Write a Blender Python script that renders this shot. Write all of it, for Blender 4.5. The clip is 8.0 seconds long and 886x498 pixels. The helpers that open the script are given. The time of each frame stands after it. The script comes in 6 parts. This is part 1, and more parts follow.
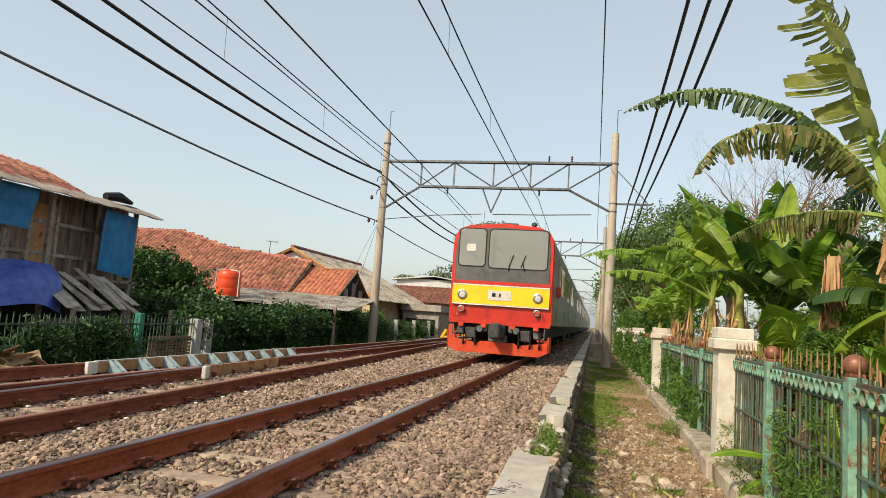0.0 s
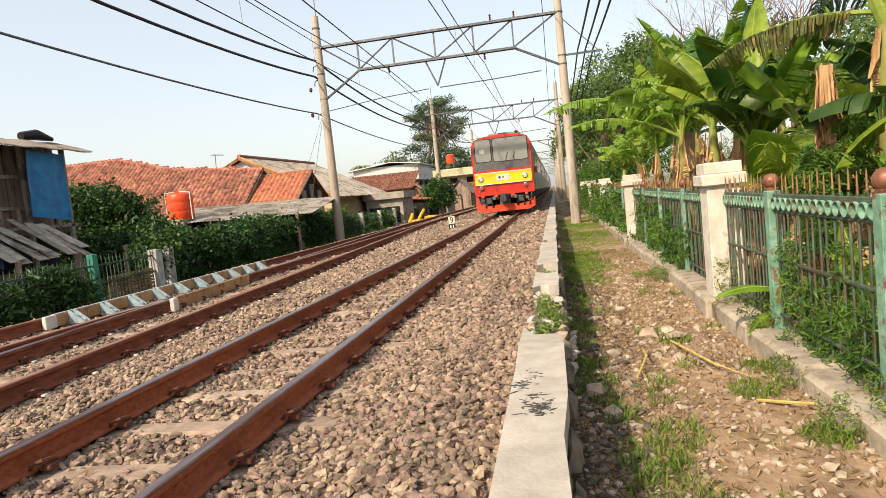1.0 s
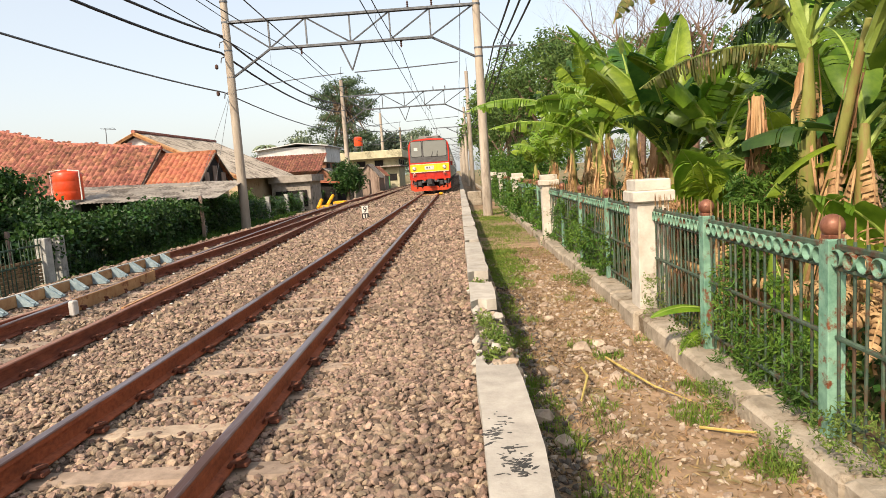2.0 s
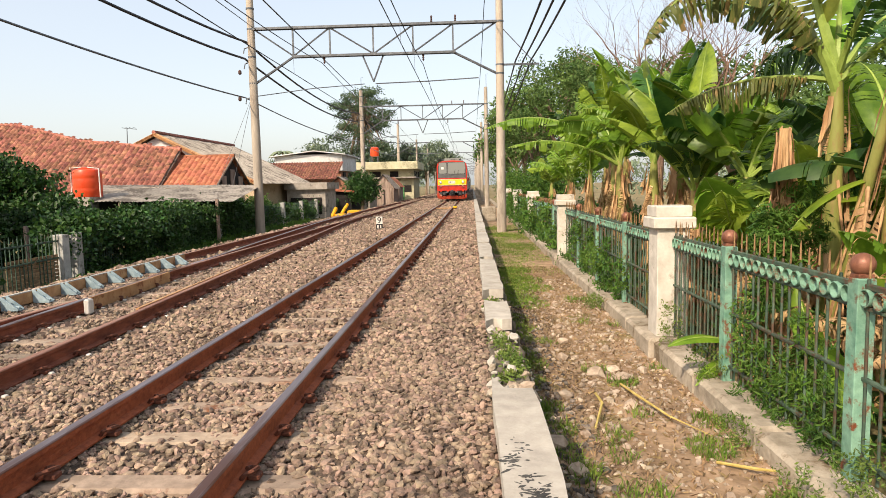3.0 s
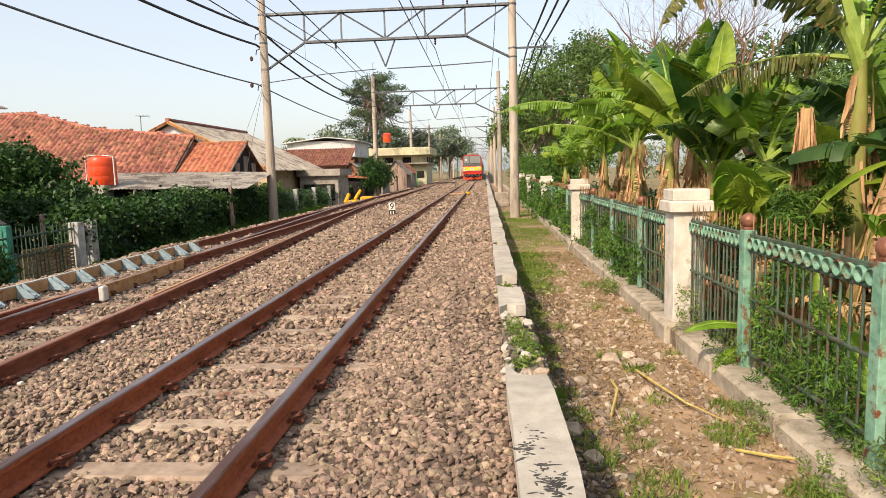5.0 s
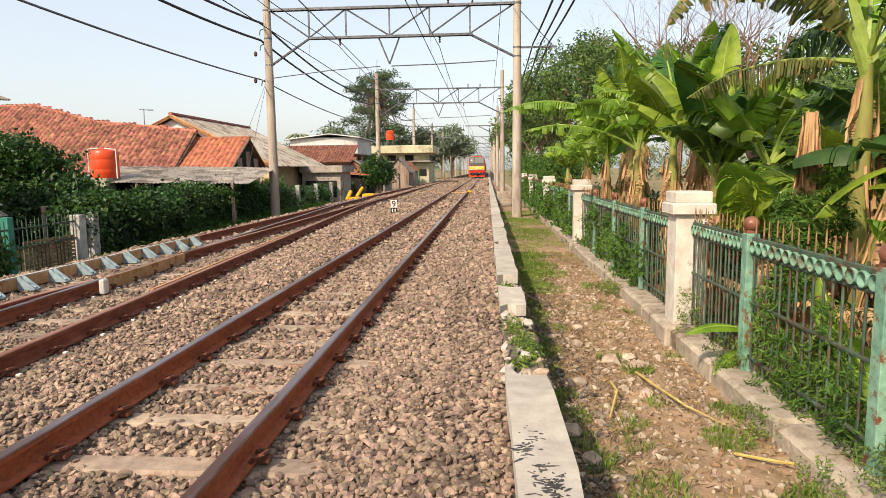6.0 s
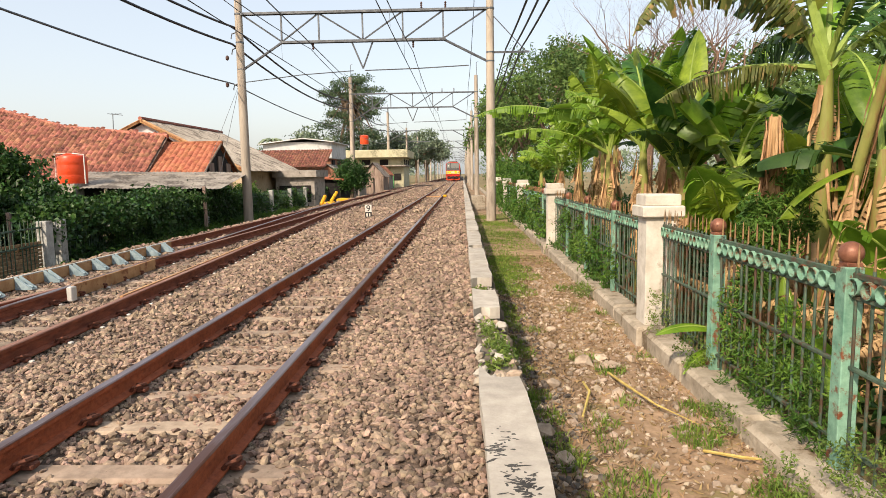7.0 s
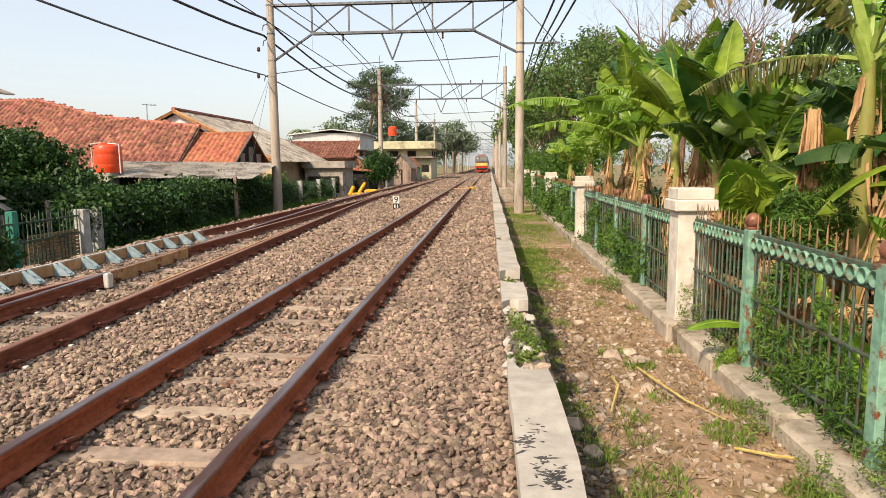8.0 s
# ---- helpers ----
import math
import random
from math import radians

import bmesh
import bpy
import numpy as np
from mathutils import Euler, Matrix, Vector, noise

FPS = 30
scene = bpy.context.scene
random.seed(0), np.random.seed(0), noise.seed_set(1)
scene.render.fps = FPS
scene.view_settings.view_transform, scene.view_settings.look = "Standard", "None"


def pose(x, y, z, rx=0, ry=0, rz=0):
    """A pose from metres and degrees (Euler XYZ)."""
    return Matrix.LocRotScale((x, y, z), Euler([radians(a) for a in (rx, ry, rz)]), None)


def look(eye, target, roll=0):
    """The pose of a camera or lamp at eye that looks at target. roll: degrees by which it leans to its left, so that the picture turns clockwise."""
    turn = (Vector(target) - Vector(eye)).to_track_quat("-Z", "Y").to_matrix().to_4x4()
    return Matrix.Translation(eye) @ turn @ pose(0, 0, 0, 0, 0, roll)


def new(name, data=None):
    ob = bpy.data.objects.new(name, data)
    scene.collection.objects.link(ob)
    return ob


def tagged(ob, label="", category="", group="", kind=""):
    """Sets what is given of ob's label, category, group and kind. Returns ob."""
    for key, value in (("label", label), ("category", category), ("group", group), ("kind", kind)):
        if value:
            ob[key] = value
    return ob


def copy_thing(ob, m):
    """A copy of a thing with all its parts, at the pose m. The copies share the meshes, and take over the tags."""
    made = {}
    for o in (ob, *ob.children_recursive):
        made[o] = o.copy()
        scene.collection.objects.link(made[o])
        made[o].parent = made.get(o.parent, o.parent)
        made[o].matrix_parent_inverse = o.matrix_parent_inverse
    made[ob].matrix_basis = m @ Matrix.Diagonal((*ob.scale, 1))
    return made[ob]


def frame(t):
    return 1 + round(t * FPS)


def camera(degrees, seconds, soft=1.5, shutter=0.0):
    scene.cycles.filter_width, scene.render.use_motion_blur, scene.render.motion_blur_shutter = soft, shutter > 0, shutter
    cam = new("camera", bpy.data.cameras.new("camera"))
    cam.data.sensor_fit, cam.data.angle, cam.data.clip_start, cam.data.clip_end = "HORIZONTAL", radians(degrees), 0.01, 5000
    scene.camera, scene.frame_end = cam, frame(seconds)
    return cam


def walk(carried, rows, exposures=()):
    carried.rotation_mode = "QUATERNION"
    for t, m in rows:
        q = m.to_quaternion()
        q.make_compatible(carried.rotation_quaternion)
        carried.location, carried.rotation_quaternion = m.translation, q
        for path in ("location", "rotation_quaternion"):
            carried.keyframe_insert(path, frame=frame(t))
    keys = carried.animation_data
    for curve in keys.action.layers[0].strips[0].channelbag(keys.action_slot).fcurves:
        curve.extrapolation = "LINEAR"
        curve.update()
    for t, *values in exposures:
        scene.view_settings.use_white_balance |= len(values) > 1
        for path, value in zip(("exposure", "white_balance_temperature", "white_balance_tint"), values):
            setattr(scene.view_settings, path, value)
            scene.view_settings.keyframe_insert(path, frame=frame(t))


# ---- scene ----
cam = camera(69.0, 8.0, soft=0.6)
PATH = [
    (0, (2.522, 1.072, 1.19), (2.056, 3.005, 1.399), 4.1),
    (0.2, (2.478, 1.201, 1.145), (2.076, 3.155, 1.286), 3.6),
    (0.3, (2.435, 1.239, 1.148), (2.021, 3.189, 1.313), 2.9),
    (0.5, (2.441, 1.319, 1.188), (1.976, 3.259, 1.335), 0.7),
    (0.7, (2.366, 1.442, 1.164), (1.984, 3.405, 1.233), -1.6),
    (0.8, (2.335, 1.51, 1.18), (1.902, 3.463, 1.139), -4.7),
    (1, (2.295, 1.621, 1.226), (1.94, 3.583, 1.067), -5.9),
    (1.2, (2.207, 1.692, 1.193), (1.891, 3.662, 1.053), -2.2),
    (1.3, (2.139, 1.735, 1.189), (1.879, 3.711, 1.017), -1.3),
    (1.5, (2.073, 1.741, 1.342), (1.945, 3.714, 1.043), -5.6),
    (1.7, (2.012, 1.76, 1.454), (1.914, 3.739, 1.176), -4.9),
    (2.8, (1.895, 1.83, 1.589), (1.825, 3.82, 1.396), -2.2),
    (3, (1.876, 1.817, 1.574), (1.782, 3.805, 1.378), -1.2),
    (3.5, (1.874, 1.819, 1.561), (1.751, 3.8, 1.316), -1.7),
    (4, (1.891, 1.868, 1.559), (1.763, 3.849, 1.317), -1.7),
    (4.5, (1.883, 1.876, 1.563), (1.75, 3.858, 1.326), -1.9),
    (6, (1.874, 1.897, 1.561), (1.735, 3.877, 1.318), -0.7),
    (6.5, (1.887, 1.879, 1.56), (1.779, 3.862, 1.323), -1.0),
    (7, (1.893, 1.872, 1.558), (1.83, 3.857, 1.327), -0.9),
    (7.5, (1.885, 1.869, 1.568), (1.758, 3.853, 1.351), -0.2),
    (8, (1.868, 1.862, 1.558), (1.723, 3.84, 1.303), -0.5),
]
EXPOSURES = [(0.0, 0.77, 7150, 8), (0.5, 0.88, 7300, 10), (1.0, 1.08, 7400, 13), (3.0, 1.06, 7180, 14), (8.0, 1.02, 7180, 14)]
walk(cam, [(t, look(eye, target, roll)) for t, eye, target, roll in PATH], EXPOSURES)

# ---- world and sun ----
world = bpy.data.worlds.new("hazy_day")
scene.world = world
world.use_nodes = True
wn = world.node_tree
wn.nodes.clear()
w_out = wn.nodes.new("ShaderNodeOutputWorld")
w_bg = wn.nodes.new("ShaderNodeBackground")
w_sky = wn.nodes.new("ShaderNodeTexSky")
w_sky.sky_type = "NISHITA"
w_sky.sun_disc = False
SUN_AWAY = Vector((-0.52, -0.85, 0.84)).normalized()
w_sky.sun_elevation = math.asin(SUN_AWAY.z)
w_sky.sun_rotation = math.atan2(SUN_AWAY.x, SUN_AWAY.y)
w_sky.air_density, w_sky.dust_density, w_sky.ozone_density = 1.0, 3.0, 0.4
w_bg.inputs["Strength"].default_value = 0.14
w_haze = wn.nodes.new("ShaderNodeMixRGB")
w_haze.inputs[0].default_value = 0.55
w_haze.inputs[2].default_value = (2.75, 3.15, 3.5, 1)
wn.links.new(w_sky.outputs[0], w_haze.inputs[1])
wn.links.new(w_haze.outputs[0], w_bg.inputs[0])
wn.links.new(w_bg.outputs[0], w_out.inputs[0])

sun_data = bpy.data.lights.new("sun", "SUN")
sun_data.energy, sun_data.angle, sun_data.color = 2.8, radians(1.5), (1.0, 0.9, 0.76)
sun = new("sun", sun_data)
sun.matrix_world = look(SUN_AWAY * 50, (0, 0, 0))

# ---- materials ----
ALBEDO = 0.8  # from the colours as seen in the light to the surfaces' own reflectance


def lin(r, g, b):
    return tuple(ALBEDO * (((v / 255 + 0.055) / 1.055) ** 2.4 if v > 10 else v / 255 / 12.92) for v in (r, g, b))


def mat(name, a, b, rough=0.8, metal=0.0, scale=8.0, bump=0.25, bscale=None, vary=0.0, island=0.0,
        spec=0.3, through_light=0.0, stretch=(1, 1, 1), stain=None, stain_scale=1.5, stain_at=0.55, coat=0.0):
    """A surface with grain between the colours a and b, broad tone changes, relief, and stains."""
    m = bpy.data.materials.new(name)
    m.use_nodes = True
    t = m.node_tree
    t.nodes.clear()
    add, join = t.nodes.new, t.links.new
    out, bsdf = add("ShaderNodeOutputMaterial"), add("ShaderNodeBsdfPrincipled")
    tc, mp = add("ShaderNodeTexCoord"), add("ShaderNodeMapping")
    mp.inputs["Scale"].default_value = stretch
    oi = add("ShaderNodeObjectInfo")
    comb = add("ShaderNodeVectorMath")
    comb.operation = "ADD"
    mul = add("ShaderNodeMath")
    mul.operation = "MULTIPLY"
    mul.inputs[1].default_value = 37.0
    join(oi.outputs["Random"], mul.inputs[0])
    join(tc.outputs["Object"], comb.inputs[0])
    join(mul.outputs[0], comb.inputs[1])
    join(comb.outputs[0], mp.inputs["Vector"])
    n1 = add("ShaderNodeTexNoise")
    n1.inputs["Scale"].default_value, n1.inputs["Detail"].default_value, n1.inputs["Roughness"].default_value = scale, 6, 0.65
    join(mp.outputs[0], n1.inputs["Vector"])
    ramp = add("ShaderNodeValToRGB")
    ramp.color_ramp.elements[0].position, ramp.color_ramp.elements[1].position = 0.34, 0.66
    ramp.color_ramp.elements[0].color, ramp.color_ramp.elements[1].color = (*a, 1), (*b, 1)
    join(n1.outputs["Fac"], ramp.inputs[0])
    col = ramp.outputs[0]
    if stain:
        ns = add("ShaderNodeTexNoise")
        ns.inputs["Scale"].default_value, ns.inputs["Detail"].default_value, ns.inputs["Roughness"].default_value = stain_scale, 8, 0.7
        join(mp.outputs[0], ns.inputs["Vector"])
        rs = add("ShaderNodeValToRGB")
        rs.color_ramp.elements[0].position, rs.color_ramp.elements[1].position = stain_at, stain_at + 0.09
        join(ns.outputs["Fac"], rs.inputs[0])
        mx = add("ShaderNodeMixRGB")
        mx.inputs[2].default_value = (*stain, 1)
        join(rs.outputs[0], mx.inputs[0])
        join(col, mx.inputs[1])
        col = mx.outputs[0]
    n2 = add("ShaderNodeTexNoise")
    n2.inputs["Scale"].default_value, n2.inputs["Detail"].default_value = scale * 0.11, 3
    join(mp.outputs[0], n2.inputs["Vector"])
    hs = add("ShaderNodeHueSaturation")
    val = add("ShaderNodeMapRange")
    val.inputs["From Min"].default_value, val.inputs["From Max"].default_value = 0.3, 0.7
    val.inputs["To Min"].default_value, val.inputs["To Max"].default_value = 0.82, 1.14
    join(n2.outputs["Fac"], val.inputs[0])
    value = val.outputs[0]
    for amount, socket in ((vary, oi.outputs["Random"]), (island, None)):
        if amount:
            if socket is None:
                socket = add("ShaderNodeNewGeometry").outputs["Random Per Island"]
            r = add("ShaderNodeMapRange")
            r.inputs["To Min"].default_value, r.inputs["To Max"].default_value = 1 - amount, 1 + amount
            join(socket, r.inputs[0])
            p = add("ShaderNodeMath")
            p.operation = "MULTIPLY"
            join(value, p.inputs[0])
            join(r.outputs[0], p.inputs[1])
            value = p.outputs[0]
            hr = add("ShaderNodeMapRange")
            hr.inputs["To Min"].default_value, hr.inputs["To Max"].default_value = 0.5 - amount * 0.05, 0.5 + amount * 0.05
            fr = add("ShaderNodeMath")
            fr.operation = "FRACT"
            m7 = add("ShaderNodeMath")
            m7.operation = "MULTIPLY"
            m7.inputs[1].default_value = 7.3
            join(socket, m7.inputs[0])
            join(m7.outputs[0], fr.inputs[0])
            join(fr.outputs[0], hr.inputs[0])
            join(hr.outputs[0], hs.inputs["Hue"])
    join(value, hs.inputs["Value"])
    join(col, hs.inputs["Color"])
    join(hs.outputs[0], bsdf.inputs["Base Color"])
    bsdf.inputs["Roughness"].default_value, bsdf.inputs["Metallic"].default_value = rough, metal
    bsdf.inputs["Specular IOR Level"].default_value = spec
    bsdf.inputs["Coat Weight"].default_value = coat
    if bump:
        nb = add("ShaderNodeTexNoise")
        nb.inputs["Scale"].default_value, nb.inputs["Detail"].default_value = bscale or scale * 3, 5
        join(mp.outputs[0], nb.inputs["Vector"])
        bp = add("ShaderNodeBump")
        bp.inputs["Strength"].default_value, bp.inputs["Distance"].default_value = bump, 0.02
        join(nb.outputs["Fac"], bp.inputs["Height"])
        join(bp.outputs[0], bsdf.inputs["Normal"])
    if through_light:
        tr, ms = add("ShaderNodeBsdfTranslucent"), add("ShaderNodeMixShader")
        ms.inputs[0].default_value = through_light
        join(hs.outputs[0], tr.inputs["Color"])
        join(bsdf.outputs[0], ms.inputs[1])
        join(tr.outputs[0], ms.inputs[2])
        join(ms.outputs[0], out.inputs[0])
    else:
        join(bsdf.outputs[0], out.inputs[0])
    return m


M_STONE = mat("ballast_stone", lin(110, 94, 82), lin(175, 151, 131), 0.85, scale=14, bump=0.4, bscale=40, island=0.4)
M_BED = mat("ballast_fines", lin(70, 59, 50), lin(114, 96, 82), 0.9, scale=26, bump=0.9, bscale=34)
M_SLEEPER = mat("concrete_sleeper", lin(150, 132, 114), lin(184, 164, 144), 0.85, scale=9, bump=0.3, vary=0.1, stain=lin(128, 88, 62), stain_scale=3)
M_RAIL = mat("rusty_rail", lin(142, 74, 48), lin(182, 100, 64), 0.75, scale=34, bump=0.2, stain=lin(120, 62, 42), stain_scale=3, stain_at=0.6, stretch=(1, 0.6, 1))
M_CLIP = mat("rusty_clip", lin(92, 54, 42), lin(132, 80, 60), 0.8, scale=30, bump=0.3)
M_RAIL_OLD = mat("dark_rusty_rail", lin(112, 58, 42), lin(158, 90, 64), 0.75, scale=18, bump=0.25, stretch=(1, 0.3, 1))
M_HEAD = mat("worn_rail_head", lin(128, 104, 98), lin(172, 156, 158), 0.32, 0.75, scale=6, bump=0.06, spec=0.5, stretch=(1, 0.08, 1), stain=lin(116, 74, 56), stain_scale=4, stain_at=0.5)
M_HEAD_RUST = mat("browned_rail_head", lin(150, 96, 74), lin(186, 140, 118), 0.5, 0.4, scale=6, bump=0.06, stretch=(1, 0.1, 1))
M_TAN = mat("tan_painted_steel", lin(176, 128, 86), lin(206, 164, 118), 0.6, scale=6, bump=0.1, stain=lin(140, 84, 52), stain_scale=4)
M_WHITE = mat("white_paint", lin(214, 208, 198), lin(238, 234, 226), 0.6, scale=8, bump=0.1, stain=lin(170, 150, 134), stain_scale=5, stain_at=0.6)
M_BLUEGREY = mat("blue_grey_steel", lin(134, 158, 168), lin(174, 194, 200), 0.45, 0.2, scale=8, bump=0.1)
M_CEMENT = mat("cement_screed", lin(166, 159, 148), lin(198, 191, 179), 0.85, scale=5, bump=0.22, bscale=50, stain=lin(150, 136, 120), stain_scale=1.2, stain_at=0.6)
M_TAR = mat("dried_tar", lin(48, 47, 46), lin(84, 82, 78), 0.7, scale=20, bump=0.3)
M_MASONRY = mat("rough_masonry", lin(86, 78, 68), lin(150, 138, 120), 0.9, scale=5, bump=0.8, bscale=18, vary=0.25, stain=lin(62, 66, 44), stain_scale=3)
M_DEBRIS = mat("dark_chips", lin(74, 70, 66), lin(132, 122, 112), 0.9, scale=12, bump=0.4, bscale=30, island=0.35)
M_TWIGS = mat("dark_twig_litter", lin(64, 52, 42), lin(118, 98, 76), 0.9, scale=10, bump=0.1, island=0.4)
M_DIRT = mat("dry_earth", lin(126, 103, 80), lin(182, 153, 124), 0.95, scale=4, bump=0.6, bscale=26, stain=lin(128, 120, 76), stain_scale=1.6, stain_at=0.55)
M_GROUND = mat("ground_earth", lin(112, 104, 66), lin(152, 134, 100), 0.95, scale=0.8, bump=0.4, bscale=6)
M_ROCK = mat("path_rock", lin(140, 122, 104), lin(194, 178, 158), 0.85, scale=9, bump=0.5, bscale=20, island=0.22, vary=0.1)
M_LITTER = mat("dry_litter", lin(112, 90, 66), lin(172, 146, 108), 0.9, scale=10, bump=0.2, island=0.3)
M_STALK = mat("yellow_dry_stalk", lin(176, 152, 82), lin(214, 192, 118), 0.8, scale=14, bump=0.2, vary=0.1)
M_GRASS = mat("grass", lin(90, 124, 42), lin(146, 170, 76), 0.8, scale=5, bump=0.0, island=0.3, through_light=0.35)
M_PILLAR = mat("weathered_pillar", lin(196, 188, 174), lin(226, 219, 206), 0.85, scale=6, bump=0.25, stain=lin(156, 142, 122), stain_scale=2.4, stain_at=0.58)
M_KERB = mat("kerb_cement", lin(150, 138, 120), lin(196, 184, 166), 0.9, scale=6, bump=0.5, bscale=24, stain=lin(122, 106, 84), stain_scale=3)
M_FENCE = mat("green_paint", lin(92, 138, 118), lin(140, 182, 158), 0.55, scale=9, bump=0.25, stain=lin(118, 68, 44), stain_scale=8, stain_at=0.53, vary=0.08)
M_FENCE_BAR = mat("green_and_rust_bar", lin(58, 80, 68), lin(92, 112, 94), 0.6, scale=9, bump=0.25, stain=lin(94, 72, 56), stain_scale=6, stain_at=0.5, vary=0.15)
M_TIP = mat("rusty_tip", lin(128, 96, 66), lin(164, 132, 92), 0.7, scale=12, bump=0.2)
M_BALL = mat("rusty_ball", lin(112, 70, 54), lin(158, 108, 86), 0.45, 0.2, scale=9, bump=0.2, stain=lin(80, 44, 36), stain_scale=6)
M_LFENCE = mat("dull_green_fence", lin(48, 70, 58), lin(84, 110, 92), 0.7, scale=7, bump=0.2, stain=lin(70, 58, 44), stain_scale=5)
M_TEAL = mat("teal_post", lin(40, 120, 104), lin(66, 150, 130), 0.6, scale=6, bump=0.1)
M_POST = mat("pale_concrete", lin(158, 160, 156), lin(196, 196, 190), 0.85, scale=5, bump=0.2, stain=lin(120, 118, 108), stain_scale=2)
M_POLE = mat("spun_concrete_pole", lin(164, 152, 138), lin(196, 184, 168), 0.85, scale=4, bump=0.15, stretch=(1, 1, 0.2), stain=lin(136, 124, 110), stain_scale=1.4)
M_STEEL = mat("galvanised_steel", lin(84, 88, 94), lin(122, 126, 130), 0.5, 0.4, scale=6, bump=0.1)
M_DARKSTEEL = mat("dark_steel", lin(60, 60, 62), lin(92, 90, 90), 0.6, 0.3, scale=6, bump=0.1)
M_CABLE = mat("black_cable", lin(34, 34, 38), lin(52, 52, 56), 0.6, scale=6, bump=0.1)
M_WIRE = mat("grey_wire", lin(86, 90, 96), lin(120, 124, 128), 0.5, 0.3, scale=6, bump=0)
M_INSUL = mat("brown_insulator", lin(70, 48, 42), lin(100, 74, 64), 0.3, scale=6, bump=0)
M_TRED = mat("train_red", lin(196, 40, 26), lin(214, 54, 34), 0.35, scale=3, bump=0.02, spec=0.5, stain=lin(170, 40, 28), stain_scale=2)
M_TRED_OLD = mat("dusty_red_skirt", lin(206, 62, 34), lin(228, 92, 56), 0.55, scale=4, bump=0.05, stain=lin(176, 70, 44), stain_scale=4)
M_TYEL = mat("train_yellow", lin(236, 190, 24), lin(248, 208, 40), 0.4, scale=3, bump=0.02, spec=0.5)
M_TGREY = mat("train_dark_grey", lin(84, 84, 84), lin(104, 104, 104), 0.4, scale=3, bump=0.02)
M_TSIDE = mat("stainless_side", lin(126, 128, 126), lin(158, 158, 154), 0.38, 0.6, scale=3, bump=0.04, stretch=(1, 0.1, 1))
M_TROOF = mat("grey_roof", lin(112, 110, 106), lin(140, 138, 132), 0.7, scale=3, bump=0.05)
M_UNDER = mat("grimy_underframe", lin(34, 31, 30), lin(66, 60, 56), 0.8, scale=6, bump=0.2)
M_RUBBER = mat("black_rubber", lin(24, 24, 24), lin(40, 40, 40), 0.6, scale=6, bump=0)
M_CHROME = mat("lamp_rim", lin(190, 186, 176), lin(220, 216, 206), 0.25, 0.8, scale=3, bump=0)
M_LENS = mat("lamp_lens", lin(196, 198, 196), lin(226, 228, 226), 0.12, scale=3, bump=0, spec=0.7)
M_REDLENS = mat("red_lens", lin(190, 60, 44), lin(220, 90, 66), 0.15, scale=3, bump=0, spec=0.7)
M_TILE = mat("orange_roof_tile", lin(152, 86, 62), lin(198, 128, 98), 0.85, scale=5, bump=0.25, vary=0.16, stain=lin(128, 62, 44), stain_scale=3)
M_TILE_OLD = mat("weathered_roof_tile", lin(108, 64, 50), lin(178, 120, 98), 0.85, scale=5, bump=0.25, vary=0.35, island=0.3, stain=lin(84, 52, 42), stain_scale=4, stain_at=0.54)
M_ASBESTOS = mat("grey_corrugated_sheet", lin(146, 138, 128), lin(186, 178, 166), 0.85, scale=3, bump=0.15, stain=lin(112, 104, 96), stain_scale=1.4, stain_at=0.5)
# Darker variant of the grey corrugated sheet, with brown patches.
M_SHEET_DARK = mat("dark_grey_corrugated_sheet", lin(104, 98, 93), lin(150, 143, 136), 0.8, scale=3, bump=0.15, stain=lin(92, 74, 62), stain_scale=1.8, stain_at=0.55)
M_CREAM = mat("cream_plaster", lin(196, 170, 138), lin(216, 194, 162), 0.9, scale=2, bump=0.1, stain=lin(160, 134, 106), stain_scale=1)
M_PALEWALL = mat("pale_plaster", lin(190, 184, 150), lin(214, 208, 176), 0.9, scale=2, bump=0.1, stain=lin(150, 146, 120), stain_scale=0.8)
M_WHITEWALL = mat("white_sheet_wall", lin(202, 204, 204), lin(226, 228, 226), 0.7, scale=2, bump=0.05, stain=lin(172, 172, 168), stain_scale=0.8)
M_GREYWALL = mat("bare_cement_wall", lin(146, 138, 128), lin(180, 172, 162), 0.9, scale=3, bump=0.2, stain=lin(92, 88, 82), stain_scale=1.4)
M_BRICKY = mat("brick_rubble_wall", lin(136, 92, 72), lin(176, 130, 104), 0.9, scale=6, bump=0.5, stain=lin(110, 98, 88), stain_scale=2)
M_PLANK = mat("old_planks", lin(126, 106, 94), lin(172, 152, 138), 0.9, scale=6, bump=0.3, vary=0.2, stretch=(1, 1, 0.15), stain=lin(82, 68, 58), stain_scale=2)
M_PLANK_GREY = mat("grey_boards", lin(140, 130, 120), lin(186, 176, 164), 0.9, scale=6, bump=0.3, vary=0.18, stain=lin(110, 98, 88), stain_scale=2)
# Near-black: the shade inside rooms and openings is put into the colour; also dark boards.
M_DARK = mat("room_shade_and_dark_board", lin(26, 24, 24), lin(46, 42, 40), 0.9, scale=3, bump=0)
M_TARP = mat("blue_tarpaulin", lin(6, 98, 152), lin(24, 134, 190), 0.5, scale=4, bump=0.3, bscale=7, spec=0.4)
M_TARP_DEEP = mat("deep_blue_tarpaulin", lin(46, 74, 158), lin(84, 114, 194), 0.5, scale=4, bump=0.4, bscale=6, spec=0.4)
M_TANK = mat("orange_plastic", lin(224, 70, 30), lin(238, 88, 44), 0.4, scale=2, bump=0.03, spec=0.4)
M_YELLOW = mat("yellow_paint", lin(226, 160, 26), lin(244, 186, 44), 0.55, scale=4, bump=0.05, stain=lin(190, 130, 40), stain_scale=5)
